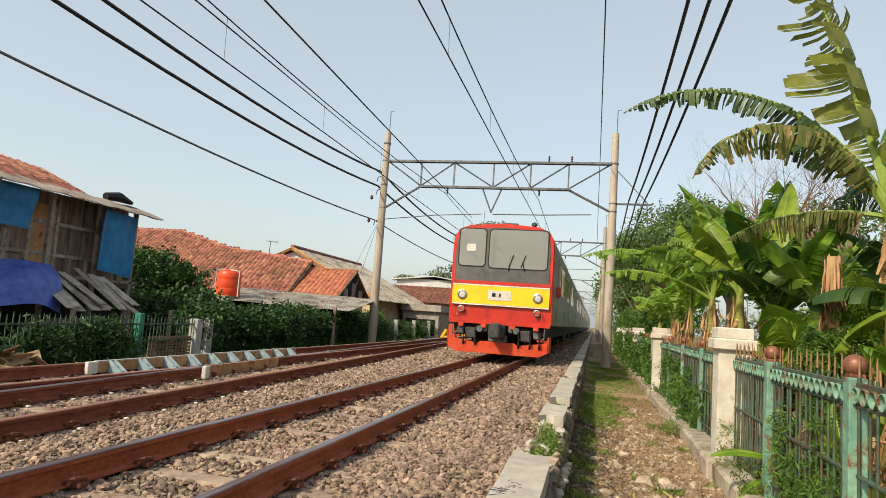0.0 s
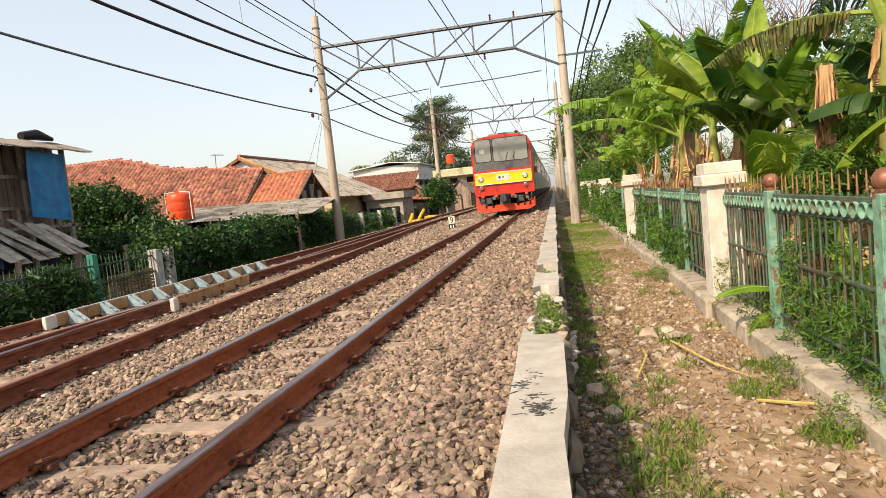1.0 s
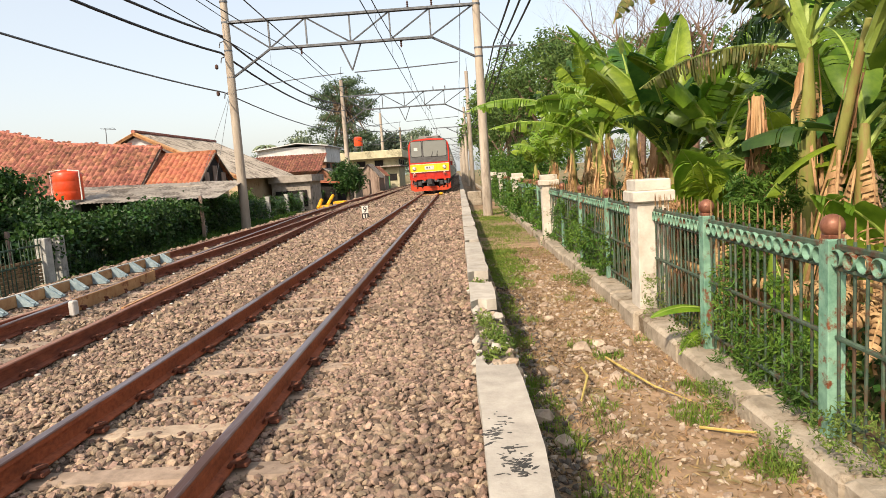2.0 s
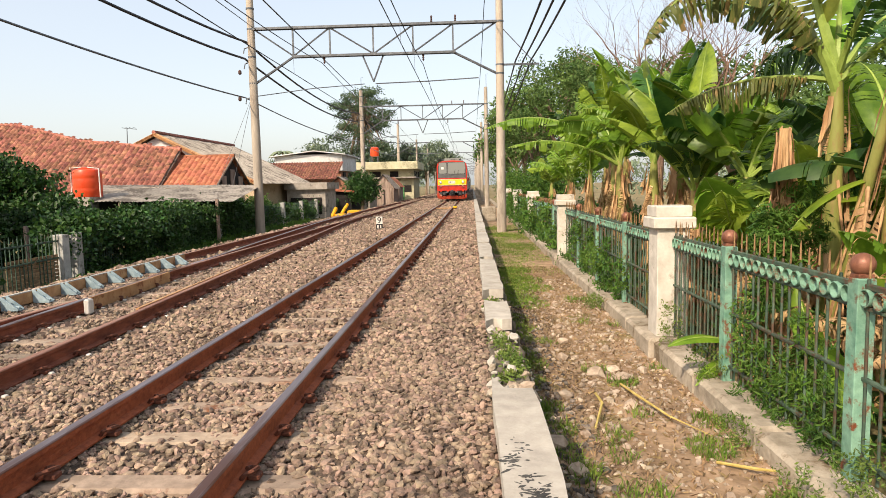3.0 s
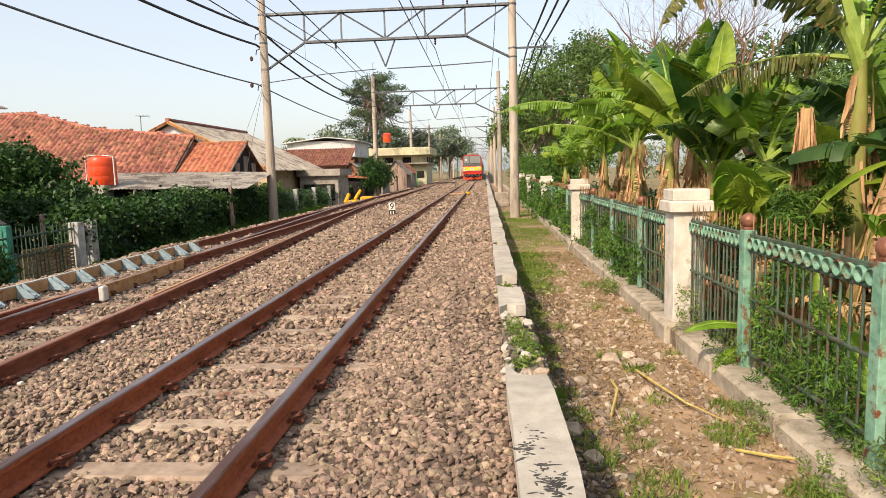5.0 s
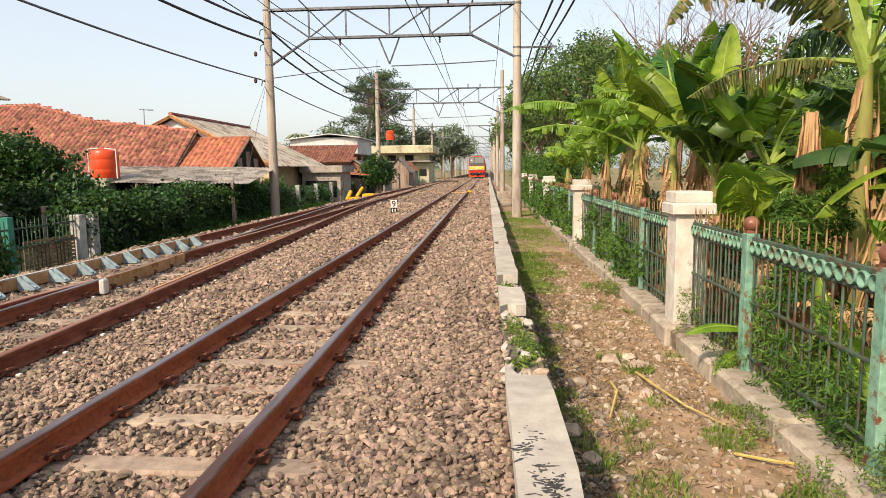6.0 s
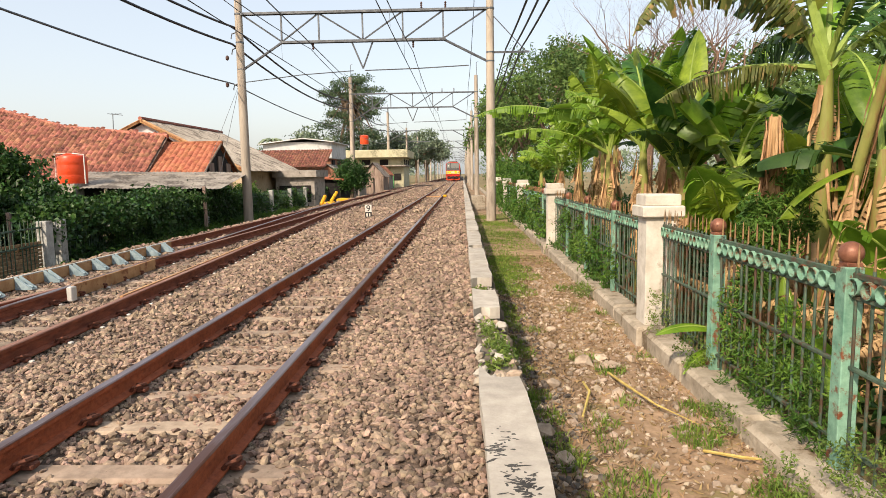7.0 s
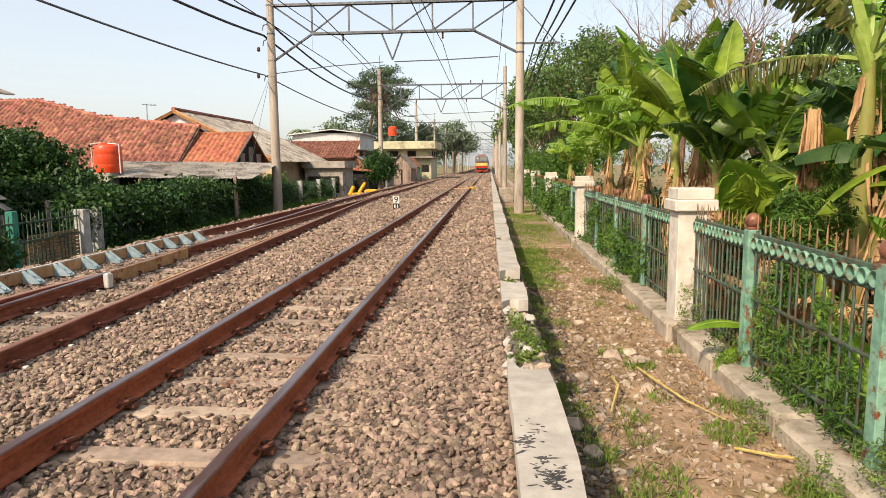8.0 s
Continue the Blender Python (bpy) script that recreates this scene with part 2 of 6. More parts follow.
M_BLACK = mat("black_paint", lin(26, 26, 26), lin(44, 42, 42), 0.6, scale=6, bump=0.05)
M_GREENDOOR = mat("green_painted_door", lin(66, 130, 76), lin(96, 160, 100), 0.6, scale=4, bump=0.05)
M_BANANA = mat("banana_leaf", lin(88, 124, 34), lin(148, 176, 60), 0.42, scale=5, bump=0.35, bscale=9, vary=0.35, spec=0.4, through_light=0.44, stretch=(0.3, 1, 1))
M_BANANA_YOUNG = mat("young_banana_leaf", lin(92, 140, 34), lin(140, 180, 58), 0.4, scale=5, bump=0.3, bscale=9, vary=0.12, spec=0.4, through_light=0.42)
# Darker copy of the banana leaf, with the clump's shade put into its colour.
M_BANANA_SHADED = mat("shaded_banana_leaf", lin(38, 78, 30), lin(74, 114, 46), 0.55, scale=5, bump=0.35, bscale=9, vary=0.2, spec=0.4, through_light=0.3)
M_BANANA_DRY = mat("dry_banana_leaf", lin(156, 120, 82), lin(222, 186, 138), 0.9, scale=7, bump=0.5, bscale=12, vary=0.2, through_light=0.2)
M_BANANA_WORN = mat("wind_torn_banana_leaf", lin(58, 82, 52), lin(96, 116, 72), 0.45, scale=5, bump=0.35, bscale=9, vary=0.15, spec=0.4, through_light=0.25)
M_BANANA_BROWNED = mat("browning_banana_leaf", lin(78, 92, 44), lin(118, 122, 62), 0.55, scale=5, bump=0.35, bscale=9, vary=0.15, through_light=0.3, stretch=(3, 0.6, 1), stain=lin(170, 140, 92), stain_scale=3, stain_at=0.54)
# Olive copy of the banana leaf: light from behind is put into its colour.
M_BANANA_BACKLIT = mat("backlit_banana_leaf", lin(112, 122, 46), lin(150, 154, 66), 0.42, scale=5, bump=0.35, bscale=9, vary=0.15, spec=0.4, through_light=0.4)
M_WEED = mat("path_weed", lin(88, 116, 50), lin(136, 156, 78), 0.7, scale=2, bump=0, island=0.35, through_light=0.3)
M_MIDRIB = mat("pale_midrib", lin(124, 148, 64), lin(160, 180, 92), 0.5, scale=6, bump=0.05)
M_STEM = mat("banana_stem", lin(122, 130, 60), lin(166, 164, 94), 0.6, scale=3, bump=0.2, stretch=(1, 1, 0.25), stain=lin(150, 120, 78), stain_scale=3.5, stain_at=0.52)
M_STEM_DRY = mat("dry_banana_sheath", lin(160, 118, 80), lin(222, 184, 138), 0.9, scale=8, bump=0.5, bscale=14, vary=0.15, stretch=(1, 1, 0.2), stain=lin(116, 76, 48), stain_scale=2.5)
M_VINE = mat("vine_leaf", lin(54, 96, 34), lin(104, 140, 56), 0.6, scale=2, bump=0, island=0.35, through_light=0.3)
M_HEDGE = mat("hedge_leaf", lin(27, 60, 26), lin(72, 108, 50), 0.45, scale=1.2, bump=0, island=0.4, through_light=0.25)
M_TREE = mat("tree_leaf", lin(62, 94, 44), lin(112, 140, 72), 0.7, scale=0.6, bump=0, island=0.35, through_light=0.25)
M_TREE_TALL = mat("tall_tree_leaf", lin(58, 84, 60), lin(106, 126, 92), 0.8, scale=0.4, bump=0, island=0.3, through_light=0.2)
# Distance haze is put into this paler, greyer leaf colour.
M_TREE_HAZED = mat("hazed_far_tree_leaf", lin(92, 114, 94), lin(146, 160, 130), 0.8, scale=0.4, bump=0, island=0.3, through_light=0.2)
M_BARK = mat("bark", lin(104, 88, 72), lin(150, 130, 110), 0.9, scale=6, bump=0.5, stretch=(1, 1, 0.3))
M_TWIG = mat("bare_twig", lin(106, 82, 68), lin(146, 120, 102), 0.9, scale=6, bump=0.2)


def glass_mat(name, tint, rough):
    m = bpy.data.materials.new(name)
    m.use_nodes = True
    b = m.node_tree.nodes["Principled BSDF"]
    b.inputs["Base Color"].default_value = (*tint, 1)
    b.inputs["Roughness"].default_value = rough
    b.inputs["Specular IOR Level"].default_value = 0.9
    b.inputs["Coat Weight"].default_value = 0.6
    b.inputs["Coat Roughness"].default_value = 0.03
    return m


# Opaque pale grey: the sky's reflection is put into the panes' base colour.
M_GLASS = glass_mat("windscreen_with_painted_sky", lin(128, 132, 128), 0.06)
M_SIDEGLASS = glass_mat("dark_side_glass", lin(40, 44, 46), 0.06)


# ---- building blocks ----
class Shape:
    """Collects corners and faces of one mesh."""

    def __init__(self):
        self.v, self.f = [], []

    def put(self, verts, faces):
        k = len(self.v)
        self.v.extend(tuple(p) for p in verts)
        self.f.extend(tuple(i + k for i in f) for f in faces)
        return self

    def box(self, c, s, m=None, taper=1.0):
        x, y, z = (d / 2 for d in s)
        vs = [Vector((sx * x * (taper if sz > 0 else 1), sy * y * (taper if sz > 0 else 1), sz * z)) for sz in (-1, 1) for sx, sy in ((-1, -1), (1, -1), (1, 1), (-1, 1))]
        if m is not None:
            vs = [m @ p for p in vs]
        c = Vector(c)
        return self.put([p + c for p in vs], [(3, 2, 1, 0), (4, 5, 6, 7), (0, 1, 5, 4), (1, 2, 6, 5), (2, 3, 7, 6), (3, 0, 4, 7)])

    def bevel_box(self, c, s, b=0.01):
        x, y, z = (d / 2 for d in s)
        vs = []
        for zz, k in ((-z, b), (-z + b, 0), (z - b, 0), (z, b)):
            for sx, sy in ((-1, -1), (1, -1), (1, 1), (-1, 1)):
                e = b * 0.6
                vs += [(c[0] + sx * (x - k - (0 if sx * sy > 0 else e)), c[1] + sy * (y - k - (e if sx * sy > 0 else 0)), c[2] + zz),
                       (c[0] + sx * (x - k - (e if sx * sy > 0 else 0)), c[1] + sy * (y - k - (0 if sx * sy > 0 else e)), c[2] + zz)]
        fs = [tuple(range(7, -1, -1)), tuple(range(24, 32))]
        for r in range(3):
            for i in range(8):
                j = (i + 1) % 8
                fs.append((r * 8 + i, r * 8 + j, r * 8 + 8 + j, r * 8 + 8 + i))
        return self.put(vs, fs)

    def tube(self, points, radii, n=8, caps=True):
        pts = [Vector(p) for p in points]
        if not hasattr(radii, "__len__"):
            radii = [radii] * len(pts)
        rings = []
        up = Vector((0.13, 0.31, 0.94))
        for i, p in enumerate(pts):
            d = (pts[min(i + 1, len(pts) - 1)] - pts[max(i - 1, 0)]).normalized()
            a = d.cross(up)
            if a.length < 0.05:
                a = d.cross(Vector((1, 0, 0)))
            a.normalize()
            b = d.cross(a)
            rings.append([p + (a * math.cos(k * 2 * math.pi / n) + b * math.sin(k * 2 * math.pi / n)) * radii[i] for k in range(n)])
        fs = [(r * n + i, r * n + (i + 1) % n, (r + 1) * n + (i + 1) % n, (r + 1) * n + i) for r in range(len(pts) - 1) for i in range(n)]
        if caps:
            fs += [tuple(range(n - 1, -1, -1)), tuple((len(pts) - 1) * n + i for i in range(n))]
        return self.put([p for r in rings for p in r], fs)

    def lathe(self, profile, c=(0, 0, 0), n=16):
        vs = [(c[0] + r * math.cos(k * 2 * math.pi / n), c[1] + r * math.sin(k * 2 * math.pi / n), c[2] + z) for r, z in profile for k in range(n)]
        fs = [(q * n + i, q * n + (i + 1) % n, (q + 1) * n + (i + 1) % n, (q + 1) * n + i) for q in range(len(profile) - 1) for i in range(n)]
        fs += [tuple(range(n - 1, -1, -1)), tuple((len(profile) - 1) * n + i for i in range(n))]
        return self.put(vs, fs)

    def sweep(self, section, path):
        """An outline (x, z) carried along a path of (x, y, z), facing along y."""
        n = len(section)
        vs, pts = [], [Vector(p) for p in path]
        for i, p in enumerate(pts):
            d = pts[min(i + 1, len(pts) - 1)] - pts[max(i - 1, 0)]
            d = Vector((d.x, d.y, 0)).normalized()
            side = Vector((d.y, -d.x, 0))
            vs += [p + side * sx + Vector((0, 0, sz)) for sx, sz in section]
        fs = [(r * n + i, r * n + (i + 1) % n, (r + 1) * n + (i + 1) % n, (r + 1) * n + i) for r in range(len(pts) - 1) for i in range(n)]
        fs += [tuple(range(n)), tuple((len(pts) - 1) * n + i for i in range(n - 1, -1, -1))]
        return self.put(vs, fs)

    def prism(self, outline, axis, lo, hi):
        """A flat outline of two coordinates made thick along an axis."""
        n = len(outline)
        put = {"x": lambda a, b, h: (h, a, b), "y": lambda a, b, h: (a, h, b), "z": lambda a, b, h: (a, b, h)}[axis]
        vs = [put(a, b, lo) for a, b in outline] + [put(a, b, hi) for a, b in outline]
        fs = [tuple(range(n)), tuple(range(2 * n - 1, n - 1, -1))] + [(i, i + n, (i + 1) % n + n, (i + 1) % n) for i in range(n)]
        return self.put(vs, fs)

    def mesh(self, name, smooth=False):
        me = bpy.data.meshes.new(name)
        me.from_pydata(self.v, [], self.f)
        bm = bmesh.new()
        bm.from_mesh(me)
        bmesh.ops.recalc_face_normals(bm, faces=bm.faces)
        bm.to_mesh(me)
        bm.free()
        if smooth:
            me.polygons.foreach_set("use_smooth", [True] * len(me.polygons))
            me.set_sharp_from_angle(angle=radians(40))
        return me


def fast_mesh(name, verts, faces, smooth=False):
    """A large mesh of faces with equal corner counts, from arrays."""
    verts, faces = np.asarray(verts, np.float32).reshape(-1, 3), np.asarray(faces, np.int32)
    me = bpy.data.meshes.new(name)
    me.vertices.add(len(verts))
    me.vertices.foreach_set("co", verts.ravel())
    me.loops.add(faces.size)
    me.loops.foreach_set("vertex_index", faces.ravel())
    me.polygons.add(len(faces))
    me.polygons.foreach_set("loop_start", np.arange(0, faces.size, faces.shape[1], dtype=np.int32))
    me.polygons.foreach_set("use_smooth", np.full(len(faces), smooth, bool))
    me.update(calc_edges=True)
    me.validate()
    return me


def part(name, shape, material, parent=None, label="", smooth=False, at=None):
    me = shape.mesh(name, smooth) if isinstance(shape, Shape) else shape
    if material and not me.materials:
        me.materials.append(material)
    ob = new(name, me)
    if parent:
        ob.parent = parent
    if at is not None:
        ob.matrix_basis = at
    if label:
        ob["label"] = label
    return ob


def thing(name, label, category, group="", kind="", at=None, shape=None, material=None, smooth=False):
    if shape is not None:
        ob = part(name, shape, material, smooth=smooth)
    else:
        ob = new(name)
    if at is not None:
        ob.matrix_basis = at
    return tagged(ob, label, category, group, kind)


RNG = np.random.default_rng(7)


def turns(n, rng):
    """n random turns as 3 x 3 arrays."""
    q = rng.normal(size=(n, 4))
    q /= np.linalg.norm(q, axis=1)[:, None]
    w, x, y, z = q.T
    return np.stack([1 - 2 * (y * y + z * z), 2 * (x * y - z * w), 2 * (x * z + y * w), 2 * (x * y + z * w), 1 - 2 * (x * x + z * z),
                     2 * (y * z - x * w), 2 * (x * z - y * w), 2 * (y * z + x * w), 1 - 2 * (x * x + y * y)], 1).reshape(-1, 3, 3)


def _ico():
    g = (1 + 5 ** 0.5) / 2
    v = np.array([(-1, g, 0), (1, g, 0), (-1, -g, 0), (1, -g, 0), (0, -1, g), (0, 1, g), (0, -1, -g), (0, 1, -g), (g, 0, -1), (g, 0, 1), (-g, 0, -1), (-g, 0, 1)], float)
    v /= np.linalg.norm(v[0])
    near = np.linalg.norm(v[:, None] - v[None], axis=2) < 1.2
    f = [(a, b, c) for a in range(12) for b in range(a + 1, 12) for c in range(b + 1, 12) if near[a, b] and near[b, c] and near[a, c]]
    f = [t if np.dot(np.cross(v[t[1]] - v[t[0]], v[t[2]] - v[t[0]]), v[t[0]]) > 0 else (t[0], t[2], t[1]) for t in f]
    return v, np.array(f)


ICO_V, ICO_F = _ico()


CUBE_V = np.array([(x, y, z) for z in (-1, 1) for x, y in ((-1, -1), (1, -1), (1, 1), (-1, 1))], float) * 0.72
CUBE_F = np.array([(0, 2, 1), (0, 3, 2), (4, 5, 6), (4, 6, 7), (0, 1, 5), (0, 5, 4), (1, 2, 6), (1, 6, 5), (2, 3, 7), (2, 7, 6), (3, 0, 4), (3, 4, 7)])


def stones(name, centres, sizes, rng, flat=0.85):
    """Angular broken stones at the centres, joined into one mesh."""
    n = len(centres)
    v = np.repeat(CUBE_V[None], n, 0) + rng.uniform(-0.3, 0.3, (n, 8, 3))
    v[:, 4:, :2] *= rng.uniform(0.55, 1.0, (n, 1, 2))
    v *= np.stack([rng.uniform(0.8, 1.5, n), rng.uniform(0.7, 1.2, n), rng.uniform(0.65, 1.05, n)], 1)[:, None]
    v = np.einsum("nij,nkj->nki", turns(n, rng), v) * np.asarray(sizes)[:, None, None]
    v[:, :, 2] *= flat
    v += np.asarray(centres)[:, None]
    f = CUBE_F[None] + (np.arange(n) * 8)[:, None, None]
    return fast_mesh(name, v, f.reshape(-1, 3))


def lumps(name, centres, sizes, rng, flat=0.8):
    """Chunky broken stones with blunted corners at the centres, joined into one mesh."""
    n = len(centres)
    v = np.repeat(ICO_V[None], n, 0) * rng.uniform(0.72, 1.2, (n, 12, 1))
    cut = rng.normal(size=(n, 3, 3))
    cut /= np.linalg.norm(cut, axis=2)[:, :, None]
    for k in range(3):
        over = np.einsum("nvi,ni->nv", v, cut[:, k]) - rng.uniform(0.45, 0.7, (n, 1))
        v -= np.maximum(over, 0)[:, :, None] * cut[:, k][:, None]
    v *= np.stack([rng.uniform(0.9, 1.45, n), rng.uniform(0.75, 1.1, n), rng.uniform(0.55, 0.95, n)], 1)[:, None]
    v = np.einsum("nij,nkj->nki", turns(n, rng), v) * np.asarray(sizes)[:, None, None]
    v[:, :, 2] *= flat
    v += np.asarray(centres)[:, None]
    f = ICO_F[None] + (np.arange(n) * 12)[:, None, None]
    return fast_mesh(name, v, f.reshape(-1, 3))


def leaves(name, centres, size, rng, long=1.7, wide=0.32):
    """Small folded leaves at the centres, joined into one mesh."""
    n = len(centres)
    base = np.array([(0, -0.5, 0), (wide, -0.08, 0.1), (0, 0.5, 0.02), (-wide, -0.08, 0.1)]) * (1, long, 1)
    r = turns(n, rng)
    v = np.einsum("nij,kj->nki", r, base) * (size * rng.uniform(0.55, 1.25, n))[:, None, None]
    v += np.asarray(centres)[:, None]
    k = (np.arange(n) * 4)[:, None]
    f = np.concatenate([k + (0, 1, 2), k + (0, 2, 3)], 1).reshape(-1, 3)
    return fast_mesh(name, v, f)


def in_blobs(blobs, n, rng, hollow=0.55):
    """n places near the skins of rough balls (x, y, z, rx, ry, rz)."""
    b = np.array(blobs, float)
    w = (b[:, 3] * b[:, 4] * b[:, 5]) ** 0.67
    pick = rng.choice(len(b), n, p=w / w.sum())
    d = rng.normal(size=(n, 3))
    d /= np.linalg.norm(d, axis=1)[:, None]
    rad = rng.uniform(hollow, 1.08, n) ** 0.6
    lump = 1 + 0.16 * np.sin(d[:, 0] * 7 + pick) * np.sin(d[:, 1] * 6 + pick * 2) + 0.1 * np.sin(d[:, 2] * 11 + pick)
    return b[pick, :3] + d * b[pick, 3:] * (rad * lump)[:, None]

def in_sprigs(blobs, n, rng, hollow, size, each=11):
    """Leaf places gathered in sprigs, with gaps between them."""
    heart = in_blobs(blobs, max(4, n // each), rng, hollow)
    spread = rng.normal(size=(len(heart), each, 3)) * size * np.array([1.15, 1.15, 0.9])
    spread[:, :, 2] -= 0.5 * np.abs(spread[:, :, 0])
    return (heart[:, None] + spread).reshape(-1, 3)


# ---- ground, ballast, path ----
def grid(name, xs, ys, height):
    X, Y = np.meshgrid(xs, ys)
    Z = height(X, Y)
    nx, ny = len(xs), len(ys)
    i = (np.arange(ny - 1)[:, None] * nx + np.arange(nx - 1)[None]).ravel()
    return fast_mesh(name, np.stack([X, Y, Z], 2), np.stack([i, i + 1, i + nx + 1, i + nx], 1), True)


def waves(X, Y, k, seed):
    r = np.random.default_rng(seed)
    out = np.zeros_like(X)
    for _ in range(9):
        a, p, s = r.uniform(0, math.tau), r.uniform(0, math.tau), r.uniform(0.6, 2.2)
        out += np.sin((X * math.cos(a) + Y * math.sin(a)) * k * s + p) / 9
    return out


def ground_height(X, Y):
    z = np.where(X < -5.5, -0.42, np.where(X > 1.9, -0.5, -0.6))
    return z + 0.05 * waves(X, Y, 0.5, 3)


xs = np.concatenate([[-3000, -800, -300, -120], np.arange(-60, 60, 2.0), [120, 300, 800, 3000]])
ys = np.concatenate([[-800, -200, -60], np.arange(-20, 160, 2.5), [200, 300, 500, 1000, 2500, 4500]])
tagged(part("ground", grid("ground", xs, ys, ground_height), M_GROUND), "dry earth and rough grass beside the railway", "ground", kind="structure")


def bed_height(X, Y):
    edge = np.clip((X + 6.3) / 0.7, 0, 1)
    z = -0.45 + edge * 0.42
    z = z + np.clip((X - 0.85) / 0.6, 0, 1) * 0.09
    track2 = np.exp(-((X + 1.3) / 0.5) ** 2) * 0.05
    return z + track2 + 0.025 * waves(X, Y, 3.0, 5) + 0.012 * waves(X, Y, 17.0, 6)


xs = np.arange(-6.4, 2.02, 0.12)
ys = np.concatenate([np.arange(-6, 30, 0.15), np.arange(30, 90, 0.6), np.arange(90, 430, 8.0)])
tagged(part("ballast_bed", grid("ballast_bed", xs, ys, bed_height), M_BED), "bed of brown crushed stone ballast under the tracks", "ballast", kind="structure")


def scatter(n, x0, x1, y0, y1, rng):
    return rng.uniform(x0, x1, n), rng.uniform(y0, y1, n)


cs, ss = [], []
for dens, x0, x1, y0, y1, size in ((1060, -3.2, 1.99, 3.0, 8, 0.024), (470, -5.9, 1.99, 8, 15, 0.0285), (230, -5.9, -3.2, 4, 8, 0.03), (140, -6.0, 1.99, 15, 28, 0.04), (32, -6.0, 1.99, 28, 60, 0.063), (11, -6.0, 1.99, 60, 130, 0.1), (190, -5.9, 1.99, -3, 3.0, 0.037), (120, -5.9, -3.2, 2.6, 4, 0.035)):
    n = int(dens * (x1 - x0) * (y1 - y0))
    x, y = scatter(n, x0, x1, y0, y1, RNG)
    s = size * RNG.uniform(0.6, 1.55, n)
    z = bed_height(x, y) + s * RNG.uniform(-0.3, 0.6, n)
    on_sleeper = (np.abs(x) < 1.0) & (np.abs((y - 5.14 + 0.31) % 0.62 - 0.31) < 0.1)
    keep = ~on_sleeper | (RNG.uniform(size=n) < np.where(np.abs(x) > 0.68, 0.8, 0.34))
    cs.append(np.stack([x, y, z], 1)[keep])
    ss.append(s[keep])
cs, ss = np.concatenate(cs), np.concatenate(ss)
close = (cs[:, 1] > 3) & (cs[:, 1] < 8.6) & (cs[:, 0] > -3.2)
for maker, mine in ((lumps, close), (stones, ~close)):
    tagged(part("ballast_stones", maker("ballast_stones", cs[mine], ss[mine], RNG), M_STONE), "loose angular brown-grey ballast stones", "ballast", kind="stuff")


def path_height(X, Y):
    z = -0.37 + 0.03 * waves(X, Y, 1.6, 8) + 0.014 * waves(X, Y, 7.0, 9) + 0.006 * waves(X, Y, 25.0, 19)
    return z + np.exp(-((X - 2.3) / 0.14) ** 2) * 0.06


xs = np.arange(2.1, 4.1, 0.05)
ys = np.concatenate([np.arange(0, 20, 0.07), np.arange(20, 60, 0.5), np.arange(60, 260, 5.0)])
tagged(part("path", grid("path", xs, ys, path_height), M_DIRT), "trodden dirt path with litter beside the wall", "path", kind="structure")

# ---- tracks ----
RAIL = [(-0.062, 0.0), (0.062, 0.0), (0.062, 0.012), (0.012, 0.03), (0.009, 0.112), (0.034, 0.122), (0.034, 0.146), (-0.034, 0.146), (-0.034, 0.122), (-0.009, 0.112), (-0.012, 0.03), (-0.062, 0.012)]
HEAD = [(-0.034, 0.1465), (0.034, 0.1465), (0.033, 0.152), (0.026, 0.158), (-0.026, 0.158), (-0.033, 0.152)]


def rail(parent, path, metal=None, head=None):
    r = part("rail", Shape().sweep(RAIL, path), metal or M_RAIL, parent)
    part("rail_head", Shape().sweep(HEAD, path), head or M_HEAD, r, "worn running surface")
    return r


SLEEPER = Shape().bevel_box((0, 0, -0.09), (2.0, 0.2, 0.18), 0.02).mesh("sleeper")
SLEEPER.materials.append(M_SLEEPER)
CLIP = Shape().tube([(0.045, -0.065, 0.02), (0.07, -0.078, 0.05), (0.105, -0.05, 0.058), (0.112, 0.015, 0.048), (0.095, 0.06, 0.03), (0.062, 0.066, 0.03), (0.05, 0.02, 0.042)], 0.0135, 6).bevel_box((0.1, 0, 0.012), (0.07, 0.07, 0.04), 0.01).mesh("rail_clip", True)
CLIP.materials.append(M_CLIP)

track_main = thing("track_1", "single railway track with rusty rails on concrete sleepers", "railway track", kind="structure")
Y0, Y1 = -6.0, 420.0
for x in (-0.5685, 0.5685):
    rail(track_main, [(x, Y0, 0.012), (x, 60, 0.012), (x, Y1, 0.012)])
first = None
for k in range(-8, 122):
    y = 5.14 + 0.62 * k
    part("sleeper", SLEEPER, None, track_main, at=pose(0, y, -0.012 + 0.006 * math.sin(k * 2.3), 0, 0, 0.4 * math.sin(k * 5.1)))
    if -4 <= k < 30:
        for x, turn in ((-0.5685, 0), (-0.5685, 180), (0.5685, 0), (0.5685, 180)):
            part("rail_clip", CLIP, None, track_main, at=pose(x, y, 0.012, 0, 0, turn))

# the second track with the turnout beside it
def swing(y):
    """The outer rail of the turnout: from near the first track out to the second one."""
    s = min(max((y + 2.0) / 34.0, 0.0), 1.0)
    return -1.37 - 2.27 * (s if s < 0.85 else 0.85 + (s - 0.85) * (1 - (s - 0.85) / 0.3) )


